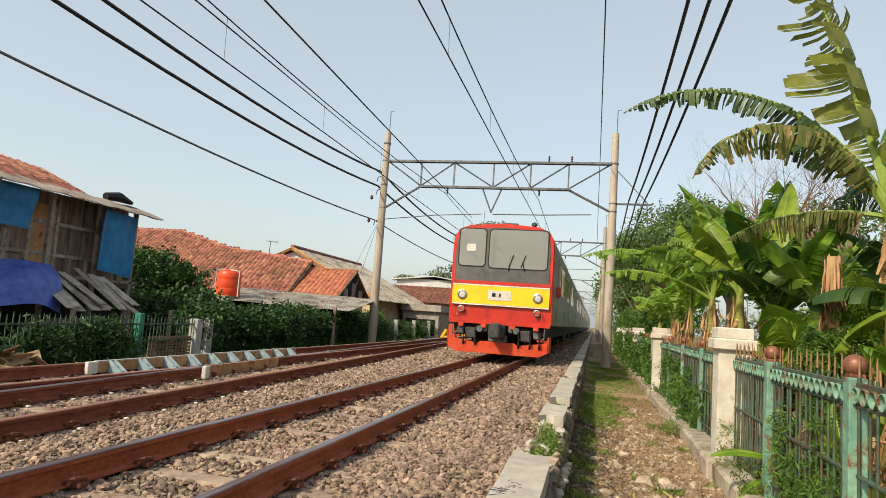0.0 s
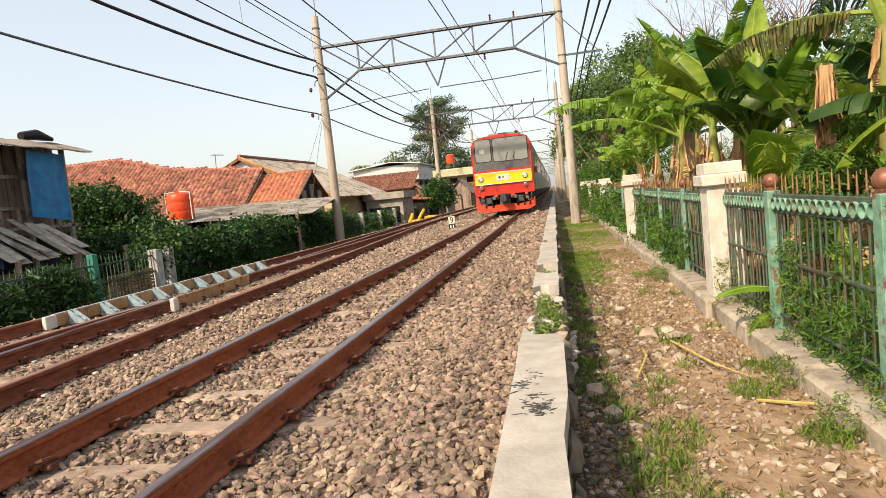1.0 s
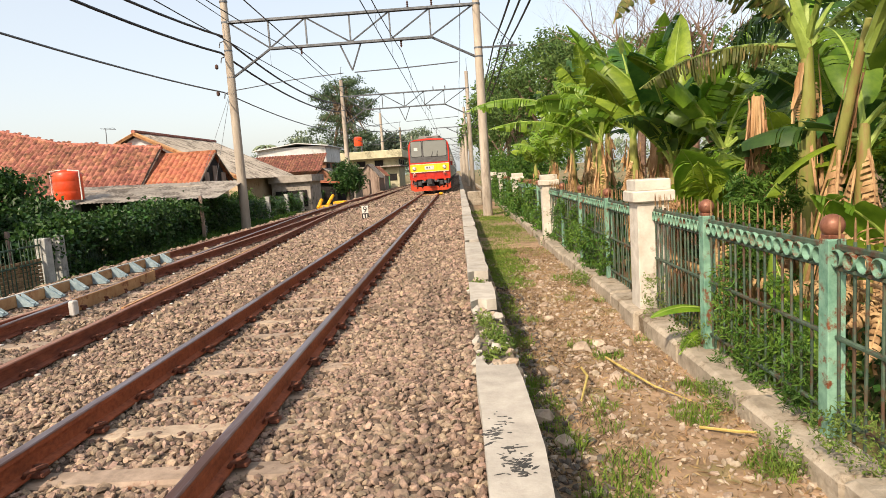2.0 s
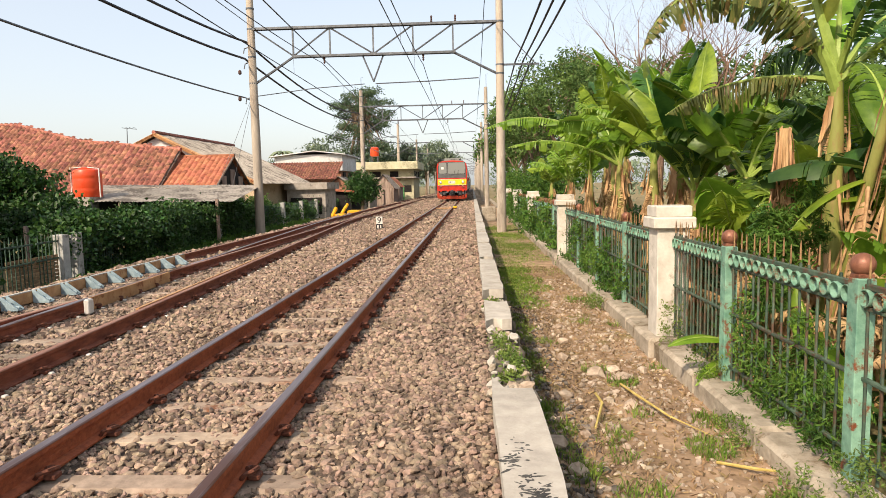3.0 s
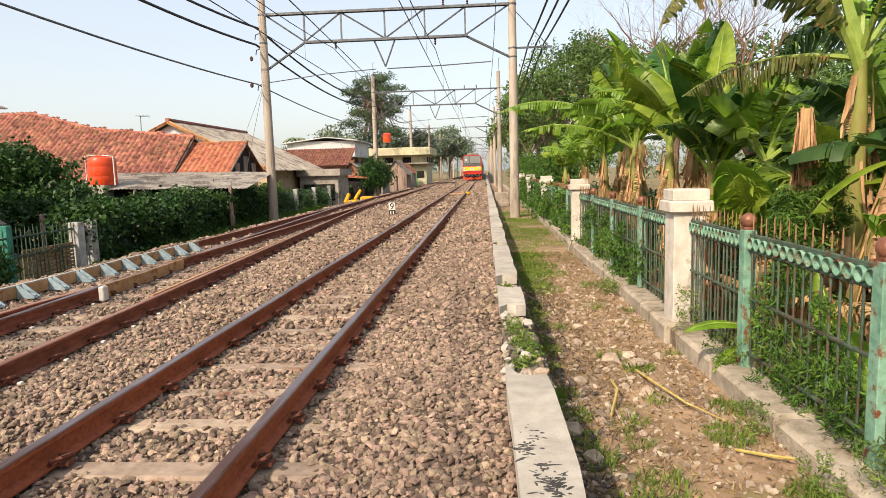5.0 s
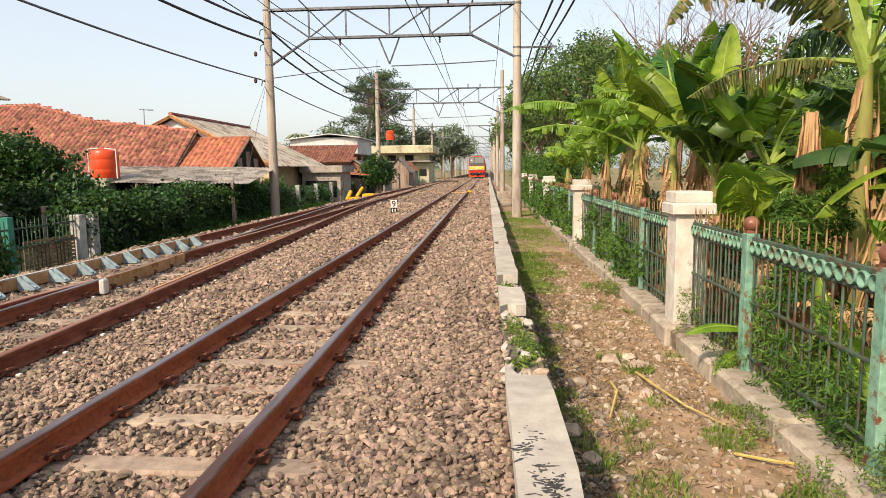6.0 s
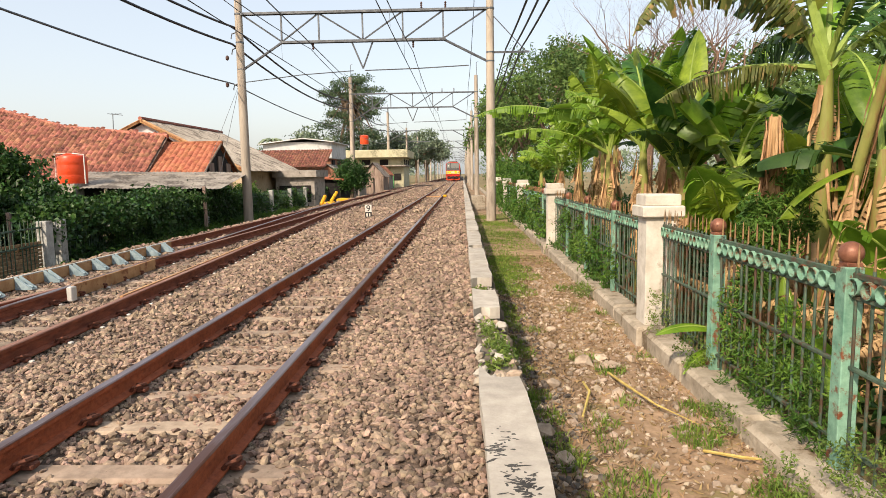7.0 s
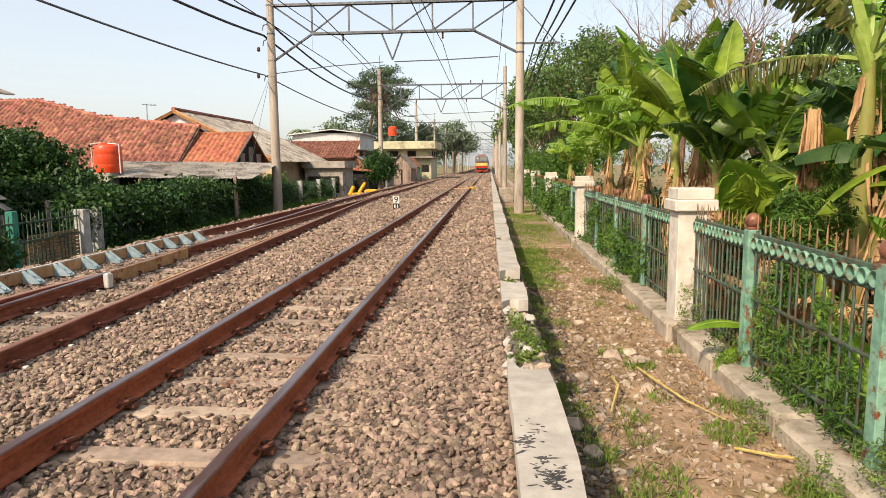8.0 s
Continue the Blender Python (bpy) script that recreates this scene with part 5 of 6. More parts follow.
for (x, y, w, d, h, wall_m, roof_m, nm, lab, cat) in (
        (-9.2, 44.5, 2.6, 3.2, 2.0, M_GREYWALL, M_GREYWALL, "concrete_kiosk", "low bare cement kiosk with a flat roof slab", "kiosk"),
        (-12.8, 50.0, 4.2, 3.0, 2.2, M_BRICKY, M_TILE_OLD, "brick_hut", "brick hut with a rusty red roof", "hut"),
        (-8.4, 50.5, 2.2, 4.0, 1.7, M_DARK, M_TILE, "market_stall", "dark stall under an orange-red roof", "stall"),
        (-7.9, 57.5, 1.8, 4.0, 1.4, M_GREYWALL, M_ASBESTOS, "market_stall", "grey stall with a sheet roof", "stall"),
        (-7.6, 66.5, 2.2, 4.0, 2.1, M_DARK, M_ASBESTOS, "market_stall", "dark stall under a sagging grey roof", "stall")):
    hut = thing(nm, lab, cat)
    part("wall", Shape().bevel_box((x, y + d / 2, h / 2 - 0.4), (w, d, h + 0.2), 0.03), wall_m, hut)
    part("roof", Shape().prism([(x - w / 2 - 0.25, h - 0.28), (x + w / 2 + 0.3, h - 0.5), (x + w / 2 + 0.3, h - 0.38), (x - w / 2 - 0.25, h - 0.1)] if roof_m is not M_GREYWALL else [(x - w / 2 - 0.1, h - 0.5), (x + w / 2 + 0.2, h - 0.5), (x + w / 2 + 0.2, h - 0.05), (x - w / 2 - 0.1, h - 0.05)], "y", y - 0.3, y + d + 0.3), roof_m, hut)
    # The opening is a flat box with its inner shade painted as near-black.
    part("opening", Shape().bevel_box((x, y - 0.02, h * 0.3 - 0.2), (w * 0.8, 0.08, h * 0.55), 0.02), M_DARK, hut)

office = thing("two_storey_building", "pale yellow two-storey building with a flat roof slab", "building")
part("wall", Shape().bevel_box((-9.0, 82, 1.7), (8.0, 8.0, 4.2), 0.04), M_PALEWALL, office)
part("roof_slab", Shape().bevel_box((-9.2, 81.6, 4.0), (9.6, 9.6, 0.9), 0.05), M_PALEWALL, office)
part("upper_slab", Shape().bevel_box((-9.2, 81.6, 2.6), (9.0, 9.0, 0.16), 0.03), M_GREYWALL, office)
for x in (-11.5, -9.4, -7.3, -5.8):
    win = part("window", Shape().bevel_box((x, 78.0, 2.95 if x < -6 else 1.3), (1.0, 0.12, 0.8), 0.02), M_DARK, office)
part("door", Shape().bevel_box((-6.6, 77.97, 0.8), (0.9, 0.1, 2.0), 0.02), M_GREENDOOR, office, "green door")
for y in (79.5, 82, 84.5):
    part("window", Shape().bevel_box((-4.97, y, 2.95), (0.1, 1.0, 0.8), 0.02), M_DARK, office)
roof_tank = thing("roof_tank", "red plastic tank on a steel stand above the roof", "water tank")
part("drum", Shape().lathe([(0.5, 0), (0.52, 0.1), (0.52, 1.0), (0.3, 1.12)], (-10.0, 81, 5.3), 16), M_TANK, roof_tank, smooth=True)
for x, y in ((-10.4, 80.6), (-9.6, 80.6), (-10.4, 81.4), (-9.6, 81.4)):
    part("leg", Shape().box((x, y, 4.87), (0.07, 0.07, 0.9)), M_STEEL, roof_tank)
def gable_shed(x, y, w, d, eave, ridge, roof_m, wall_m, label):
    """A small shed with a pitched roof whose ridge runs along y, and posts before its open front."""
    h = thing("shed", label, "shed", group="sheds beside the track")
    part("wall", Shape().box((x, y + d / 2, eave / 2 - 0.2), (w * 0.86, d * 0.9, eave + 0.4)), wall_m, h)
    part("gable", Shape().prism([(x - w * 0.43, eave), (x + w * 0.43, eave), (x, ridge - 0.12)], "y", y + 0.2, y + 0.28), wall_m, h)
    for sx in (-1, 1):
        corrugated(h, "roof_sheet", (x + sx * w / 2, y if sx > 0 else y + d, eave - 0.1), (0, sx, 0), (-sx * w / 2, 0, ridge - eave + 0.1), d, math.hypot(w / 2, ridge - eave + 0.1), roof_m, 0.16, 0.02)
    for px in (x - w * 0.4, x, x + w * 0.4):
        part("post", Shape().bevel_box((px, y + 0.02, eave / 2 - 0.25), (0.1, 0.1, eave + 0.4), 0.01), M_PLANK, h)
    return h


gable_shed(-6.6, 63.0, 2.4, 4.0, 1.45, 2.75, M_SHEET_DARK, M_PLANK, "small plank shed under a dark grey pitched sheet roof")
gable_shed(-9.4, 56.0, 2.6, 3.6, 1.5, 2.5, M_ASBESTOS, M_BRICKY, "brick shed under a pale pitched sheet roof")
gable_shed(-7.0, 72.0, 2.2, 4.0, 1.6, 2.6, M_TILE_OLD, M_GREYWALL, "grey shed under a rusty pitched roof")
antenna = thing("tv_aerial", "thin television aerial on a mast", "aerial")
part("mast", Shape().tube([(-18.8, 40, 2.5), (-18.7, 40, 5.4)], 0.025, 5), M_STEEL, antenna)
part("boom", Shape().tube([(-19.0, 40, 5.4), (-18.1, 40, 5.3)], 0.018, 5), M_STEEL, antenna)
for i in range(4):
    part("element", Shape().tube([(-18.9 + i * 0.22, 39.8, 5.4), (-18.9 + i * 0.22, 40.2, 5.38)], 0.01, 4), M_STEEL, antenna)

# fence on the far side of the tracks
LINE = [(-5.75, 2.0), (-6.75, 15.0), (-8.2, 27.0), (-8.5, 45.0), (-7.6, 75.0), (-7.6, 110.0)]


def on_line(y):
    for (xa, ya), (xb, yb) in zip(LINE[:-1], LINE[1:]):
        if ya <= y <= yb:
            return xa + (xb - xa) * (y - ya) / (yb - ya), math.degrees(math.atan2(-(xb - xa), yb - ya))
    return LINE[-1][0], 0


low_panel = thing("picket_fence", "dull green iron picket fence, partly overgrown", "fence", group="fences beyond the tracks")
L_PICKET = Shape().tube([(0, 0, -0.45), (0, 0, 0.72), (0, 0, 0.78)], [0.011, 0.011, 0.003], 5).mesh("picket")
L_PICKET.materials.append(M_LFENCE)
for i in range(15):
    part("picket", L_PICKET, None, low_panel, at=pose(0, 0.07 + i * 0.125, 0.02 * math.sin(i * 3)))
for z in (-0.25, 0.25, 0.6):
    part("rail_bar", Shape().bevel_box((0, 0.95, z), (0.03, 1.9, 0.035), 0.005), M_LFENCE, low_panel)
low_panel.matrix_basis = pose(*(on_line(4.0)[0], 4.0, 0), 0, 0, on_line(4.0)[1])
for k in range(1, 24):
    y = 4.0 + 2.0 * k
    x, a = on_line(y)
    copy_thing(low_panel, pose(x, y, 0, 0, 0, a))
far_post = thing("fence_post", "pale concrete fence post beyond the tracks", "fence post", group="concrete fence posts", shape=Shape().bevel_box((0, 0, 0.1), (0.22, 0.22, 1.25), 0.015), material=M_POST)
far_post.matrix_basis = pose(-6.72, 14.85, 0)
for y in (15.35, 26.7, 32.2, 36.0, 40.0, 44.0, 48.0, 52.0, 58.0, 64.0, 70.0, 76.0):
    copy_thing(far_post, pose(on_line(y)[0] + 0.05, y, 0 if y < 20 else 0.12, 0, 0, on_line(y)[1]))
teal = thing("fence_post", "teal painted steel fence post", "fence post", shape=Shape().bevel_box((-6.62, 12.72, 0.15), (0.14, 0.14, 1.35), 0.01), material=M_TEAL)
for y0, y1 in ((7.8, 12.6),):
    fence_wall = thing("woven_panel", "brownish woven mat tied inside the fence", "fence panel")
    for i in range(9):
        x, a = on_line(13.6)
        part("slat", Shape().bevel_box((-6.72, 13.95, -0.3 + i * 0.075), (0.02, 1.5, 0.06), 0.004), M_LITTER, fence_wall)

# marker board, track gear
marker = thing("marker_post", "small white board with a 9 on a black foot", "sign")
part("board", Shape().bevel_box((-1.55, 25.3, 0.35), (0.24, 0.04, 0.28), 0.008), M_WHITE, marker)
part("foot", Shape().bevel_box((-1.55, 25.3, 0.07), (0.24, 0.06, 0.3), 0.008), M_BLACK, marker)
for x in (-1.6, -1.5):
    part("white_bar", Shape().bevel_box((x, 25.262, 0.12), (0.045, 0.012, 0.12), 0.002), M_WHITE, marker)
nine = bpy.data.curves.new("numeral", "FONT")
nine.body, nine.size, nine.align_x, nine.extrude = "9", 0.32, "CENTER", 0.003
nine.materials.append(M_BLACK)
num = new("numeral", nine)
num.parent = marker
num.matrix_basis = pose(-1.55, 25.274, 0.25, 90, 0, 0)
gear = thing("point_machine", "yellow painted point machine with levers beside the track", "point machine")
part("case", Shape().bevel_box((-5.5, 37.6, -0.02), (0.5, 1.0, 0.3), 0.05), M_YELLOW, gear)
part("case", Shape().bevel_box((-5.35, 41.0, 0.02), (0.7, 1.0, 0.34), 0.05), M_YELLOW, gear)
part("lever", Shape().tube([(-5.5, 37.8, 0.1), (-5.25, 38.4, 0.62)], 0.09, 8), M_YELLOW, gear)
part("lever", Shape().tube([(-5.9, 37.2, 0.0), (-5.75, 37.6, 0.45)], 0.1, 8), M_YELLOW, gear)
part("base_plate", Shape().bevel_box((-5.4, 38.6, -0.16), (1.4, 4.6, 0.08), 0.02), M_WHITE, gear)
detector = thing("track_bar", "pale yellow bar across the rails with a yellow box", "track fitting")
part("bar", Shape().bevel_box((0, 44.0, 0.1), (1.0, 0.3, 0.06), 0.01), M_TAN, detector)
part("box", Shape().bevel_box((0.72, 44.0, 0.14), (0.26, 0.36, 0.16), 0.04), M_YELLOW, detector)
part("box", Shape().bevel_box((0.42, 44.1, 0.12), (0.16, 0.3, 0.1), 0.03), M_TAN, detector)

heap_r = random.Random(3)
heap = thing("rubbish_heap", "heap of torn brown cardboard and dry leaves by the fence", "rubbish")
for i in range(16):
    m = Matrix.Translation((-6.0 + heap_r.gauss(0, 0.22), 9.3 + heap_r.gauss(0, 0.3), -0.3 + 0.03 * i)) @ Euler([heap_r.uniform(-0.9, 0.9) for _ in range(3)]).to_matrix().to_4x4()
    part("scrap", Shape().bevel_box((0, 0, 0), (heap_r.uniform(0.2, 0.5), heap_r.uniform(0.15, 0.35), 0.02), 0.004), M_LITTER if i % 3 else M_TAN, heap, at=m)
for dx, dz in ((-0.9, 3.2), (-1.5, 3.0)):
    thing("guy_wire", "thin guy wire from the pole to the ground", "wire", shape=Shape().tube([(-7.05, 28.2, 5.3), (-7.05 + dx * 1.6, 28.2, 0.0)], 0.008, 4), material=M_WIRE)
for x, y, z in ((-7.45, 28.1, 6.3), (-7.5, 28.1, 5.25)):
    thing("strain_insulator", "small dark strain insulator by the pole", "insulator", shape=Shape().lathe([(0.02, -0.1), (0.07, -0.05), (0.07, 0.05), (0.02, 0.1)], (x, y, z), 10), material=M_INSUL, smooth=True)

# ---- plants ----
def banana_blade(L, W, e0, bend, torn, r, start=0.16):
    """Blade and rib of one banana leaf, growing along +x from the origin."""
    n = 40
    pts, ang = [Vector((0, 0, 0))], radians(e0)
    for i in range(n):
        a = ang - radians(bend) * (i / n) ** 1.3
        pts.append(pts[-1] + Vector((math.cos(a), 0, math.sin(a))) * (L / n))
    def mid(s):
        k = min(max(s, 0), 1) * n
        i = min(int(k), n - 1)
        return pts[i].lerp(pts[i + 1], k - i), (pts[i + 1] - pts[i]).normalized()
    rib = Shape().tube([pts[i] for i in range(0, n + 1, 4)], [max(0.004, 0.034 * (L / 2) * (1 - i / n) ** 1.1 + 0.003) for i in range(0, n + 1, 4)], 6)
    blade = Shape()
    lobes = 15 if L < 1.05 else 44 if torn > 0.3 else 26
    for side in (-1, 1):
        cuts = sorted({0.0, 1.0} | {k / lobes for k in range(1, lobes)})
        sag = r.uniform(0.1, 0.5)
        for a, b in zip(cuts[:-1], cuts[1:]):
            tear = r.random() < torn
            if tear:
                sag = r.uniform(0.15, 1.3) if torn < 0.7 else r.uniform(0.7, 1.7)
            gap = (b - a) * (r.uniform(0.1, 0.55) if tear else 0.0)
            k = len(blade.v)
            vs = []
            for q, u in enumerate((a + gap * 0.5, b - gap * 0.5)):
                s = start + (1 - start) * u
                p, d = mid(s)
                up = Vector((-d.z, 0, d.x))
                w = W * 0.5 * (math.sin(math.pi * min(1, u * 1.0 + 0.02) ** 0.75) ** 0.55) * (1 - 0.3 * (r.random() ** 2 if tear else 0))
                w = max(w, 0.01)
                for f in (0.0, 0.35, 0.7, 1.0):
                    lift = 0.28 * math.sin(f * 1.6) - sag * f * f
                    vs.append(p + d * (0.22 * w * f) + Vector((0, side * w * f * math.cos(min(1.45, sag * f * 0.85)), 0)) + up * (w * lift))
            blade.put(vs, [(i, i + 1, i + 5, i + 4) for i in range(3)])
    return blade, rib


def fan(seed, n, length, low=68, high=88, tones=None):
    """Upright broad leaves that show their faces along the track."""
    r = random.Random(seed)
    tones = tones or (M_BANANA, M_BANANA, M_BANANA_YOUNG, M_BANANA_SHADED)
    return [(r.choice((270, 90)) + r.uniform(-48, 48), r.uniform(low, high), length * r.uniform(0.75, 1.1), r.uniform(0.5, 0.72), r.uniform(15, 75), r.uniform(0.1, 0.55), r.choice(tones)) for _ in range(n)]


def leaf_part(plant, at, az, e0, L, W, bend, torn, material, r, dry=False):
    blade, rib = banana_blade(L, W, e0, bend, torn, r)
    m = Matrix.Translation(at) @ Euler((radians(r.uniform(-14, 14)), 0, radians(az))).to_matrix().to_4x4()
    b = part("dry_leaf" if dry else "leaf", fast_mesh("leaf", [tuple(v) for v in blade.v], blade.f, True), material, plant, at=m)
    part("midrib", rib, M_BANANA_DRY if dry else M_MIDRIB, b, smooth=True)


def flap(axis, a, radius, length, width, r):
    """A limp dry sheath that hangs down a stem, its foot curling outwards; axis(u) is u below its top."""
    n, vs = 5, []
    out, curl = r.uniform(0.0, 0.5), r.uniform(-0.5, 0.5)
    for i in range(n + 1):
        u = i / n
        d = radius * (1 + out * u * u * 1.5 + 0.1 * r.random())
        w = width * (0.75 + 0.35 * math.sin(u * 3.0)) * (1 - 0.5 * u ** 3)
        for s in (-1, -0.3, 0.4, 1):
            b = a + curl * u + s * w / (2 * radius) * (1 - 0.3 * u)
            k = d * (1 + 0.12 * r.uniform(-1, 1) + 0.25 * u * s * s)
            vs.append(axis(length * u + 0.03 * r.random()) + Vector((k * math.cos(b), k * math.sin(b), 0)))
    return Shape().put(vs, [(4 * i + q, 4 * i + q + 1, 4 * i + q + 5, 4 * i + q + 4) for i in range(n) for q in range(3)])


def banana(x, y, h, radius, extra=(), count=7, dead=5, seed=0, tone=None, size=1.9, ground=-0.45, lean=(0, 0), group="banana plants", label="banana plant with torn green leaves and dry brown sheaths"):
    r = random.Random(seed)
    p = thing("banana_plant", label, "banana plant", group)
    top = Vector((x + lean[0], y + lean[1], h))
    foot = Vector((x, y, ground))
    path = [foot.lerp(top, k / 5) for k in range(6)]
    part("stem", Shape().tube(path, [radius * k for k in (1.15, 1.05, 0.98, 0.9, 0.8, 0.5)], 12), M_STEM, p, smooth=True)
    tone = tone or (M_BANANA, M_BANANA, M_BANANA_YOUNG)
    spec = list(extra)
    for i in range(count):
        az = 360 * i / max(count, 1) + r.uniform(-25, 25)
        e0 = r.choice((80, 72, 62, 56, 66))
        spec.append((az, e0, size * r.uniform(0.65, 1.05), 0.66 * r.uniform(0.8, 1.15), r.uniform(25, 100), r.uniform(0.2, 0.7), r.choice(tone)))
    for az, e0, L, W, bend, torn, m in spec:
        leaf_part(p, top - Vector((0, 0, r.uniform(0, 0.25))), az, e0, L, W, bend, torn, m, r)
    for i in range(dead * 3):
        k = r.uniform(0.35, 0.95)
        leaf_part(p, foot.lerp(top, k), r.uniform(0, 360), r.uniform(-90, -62), r.uniform(0.45, 1.0) * size / 1.9, 0.2, r.uniform(-10, 40), 0.85, M_BANANA_DRY, r, True)
    for i in range(30):
        a, k = r.uniform(0, 6.28), r.uniform(0.2, 0.97)
        part("dry_sheath", flap(lambda u: foot.lerp(top, max(0.02, k - u / max(0.5, h - ground))), a, radius * 1.04, r.uniform(0.3, 0.8), radius * r.uniform(0.3, 0.75), r), M_STEM_DRY, p, smooth=True)
    return p


B, BY, BD, BR = M_BANANA, M_BANANA_YOUNG, M_BANANA_SHADED, M_BANANA_DRY
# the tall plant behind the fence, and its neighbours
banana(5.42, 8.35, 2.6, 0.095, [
    (184, 67, 3.4, 0.42, 106, 0.9, M_BANANA_WORN), (196, 68, 2.8, 0.62, 140, 0.85, M_BANANA_BROWNED), (180, 79, 3.3, 1.15, 4, 0.5, M_BANANA_BACKLIT), (120, 60, 2.3, 0.55, 70, 0.5, BD), (30, 55, 2.2, 0.55, 80, 0.5, BD),
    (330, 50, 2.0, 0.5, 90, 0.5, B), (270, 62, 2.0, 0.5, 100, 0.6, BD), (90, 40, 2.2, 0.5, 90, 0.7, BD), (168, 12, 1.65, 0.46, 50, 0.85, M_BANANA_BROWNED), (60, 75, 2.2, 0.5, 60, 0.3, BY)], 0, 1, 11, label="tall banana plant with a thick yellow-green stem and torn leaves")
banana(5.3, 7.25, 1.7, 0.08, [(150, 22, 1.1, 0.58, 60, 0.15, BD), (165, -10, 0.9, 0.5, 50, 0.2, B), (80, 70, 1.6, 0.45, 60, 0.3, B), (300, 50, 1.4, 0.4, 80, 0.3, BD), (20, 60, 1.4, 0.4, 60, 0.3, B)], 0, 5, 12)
banana(6.8, 6.2, 1.9, 0.12, (), 6, 6, 13)
banana(5.05, 7.95, 2.45, 0.05, [(280, 60, 2.0, 0.6, 40, 0.2, B), (250, 50, 1.8, 0.55, 70, 0.2, B), (330, 55, 1.8, 0.55, 70, 0.2, BD)], 0, 1, 15, lean=(0, -1.15), label="young banana stem leaning over the fence")
banana(5.15, 6.35, 0.7, 0.07, [(190, 70, 1.1, 0.36, 60, 0.2, BY), (250, 60, 0.9, 0.3, 70, 0.2, B)], 2, 5, 14, size=1.0)
# broad-leaved suckers behind the second fence panel
banana(5.0, 9.55, 0.85, 0.06, fan(50, 7, 1.15, 25, 78, (BY, B, B)), 0, 5, 16, size=1.2, label="young banana sucker with broad bright leaves")
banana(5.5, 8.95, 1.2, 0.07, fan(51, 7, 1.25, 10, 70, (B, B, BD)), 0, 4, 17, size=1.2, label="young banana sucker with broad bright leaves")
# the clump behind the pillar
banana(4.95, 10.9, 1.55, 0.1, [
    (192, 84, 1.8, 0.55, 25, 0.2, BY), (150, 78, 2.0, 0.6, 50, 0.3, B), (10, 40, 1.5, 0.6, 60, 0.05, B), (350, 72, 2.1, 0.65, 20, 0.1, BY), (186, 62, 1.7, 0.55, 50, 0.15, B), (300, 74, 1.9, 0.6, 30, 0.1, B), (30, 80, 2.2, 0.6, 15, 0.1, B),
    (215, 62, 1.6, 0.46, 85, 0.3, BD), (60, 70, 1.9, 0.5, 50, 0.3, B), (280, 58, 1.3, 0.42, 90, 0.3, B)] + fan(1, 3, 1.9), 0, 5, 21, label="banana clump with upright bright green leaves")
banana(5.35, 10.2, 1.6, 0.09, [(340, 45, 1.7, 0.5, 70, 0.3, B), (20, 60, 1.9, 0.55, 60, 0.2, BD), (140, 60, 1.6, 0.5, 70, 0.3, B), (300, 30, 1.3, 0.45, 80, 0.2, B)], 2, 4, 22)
banana(4.85, 12.6, 1.95, 0.1, [(180, 48, 2.0, 0.5, 70, 0.35, B), (110, 80, 2.3, 0.5, 35, 0.2, B), (200, 75, 2.1, 0.5, 40, 0.2, BY)] + fan(2, 4, 2.1), 2, 7, 23)
banana(5.5, 13.4, 2.1, 0.12, [(172, 70, 2.4, 0.55, 45, 0.3, BY), (185, 55, 2.2, 0.5, 80, 0.5, B)] + fan(3, 4, 2.3), 3, 7, 24)
banana(4.75, 14.6, 2.0, 0.1, [(184, 32, 2.3, 0.5, 52, 0.6, B), (160, 60, 1.8, 0.45, 75, 0.4, B)] + fan(4, 4, 2.2), 4, 8, 25)
banana(5.0, 16.2, 2.2, 0.11, [(183, 40, 3.1, 0.52, 68, 0.75, B), (170, 60, 2.0, 0.5, 70, 0.5, BD)] + fan(5, 5, 2.3), 4, 6, 26)
banana(4.9, 18.6, 1.9, 0.1, fan(6, 4, 2.0), 5, 6, 27)
banana(5.6, 20.0, 2.2, 0.12, fan(7, 5, 2.2), 5, 6, 28)
banana(4.8, 21.5, 1.7, 0.1, (), 6, 5, 29, size=1.6)
banana(5.2, 24.0, 1.8, 0.12, (), 7, 4, 30)
banana(5.0, 27.5, 1.6, 0.12, (), 7, 4, 31)
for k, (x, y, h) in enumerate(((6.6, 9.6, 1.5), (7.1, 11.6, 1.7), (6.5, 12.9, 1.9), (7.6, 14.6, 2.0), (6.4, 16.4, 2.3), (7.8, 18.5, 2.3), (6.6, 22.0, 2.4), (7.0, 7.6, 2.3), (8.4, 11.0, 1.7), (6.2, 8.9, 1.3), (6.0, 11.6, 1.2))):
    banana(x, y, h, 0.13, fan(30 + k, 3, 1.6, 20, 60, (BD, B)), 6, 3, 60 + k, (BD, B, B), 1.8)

stump = thing("dead_banana_stem", "dead banana stem wrapped in dry brown fibres", "banana plant")
part("core", Shape().tube([(4.72, 7.85, -0.45), (4.7, 7.85, 0.8), (4.68, 7.83, 1.6), (4.68, 7.8, 2.02)], [0.13, 0.09, 0.062, 0.045], 10), M_STEM_DRY, stump, smooth=True)
rr = random.Random(5)
for i in range(120):
    z0 = rr.uniform(0.3, 2.06)
    part("fibre", flap(lambda u: Vector((4.69, 7.83, z0 - u)), rr.uniform(0, 6.28), 0.066 + 0.035 * (2 - z0), rr.uniform(0.25, 0.7), rr.uniform(0.012, 0.034), rr), M_STEM_DRY, stump, smooth=True)
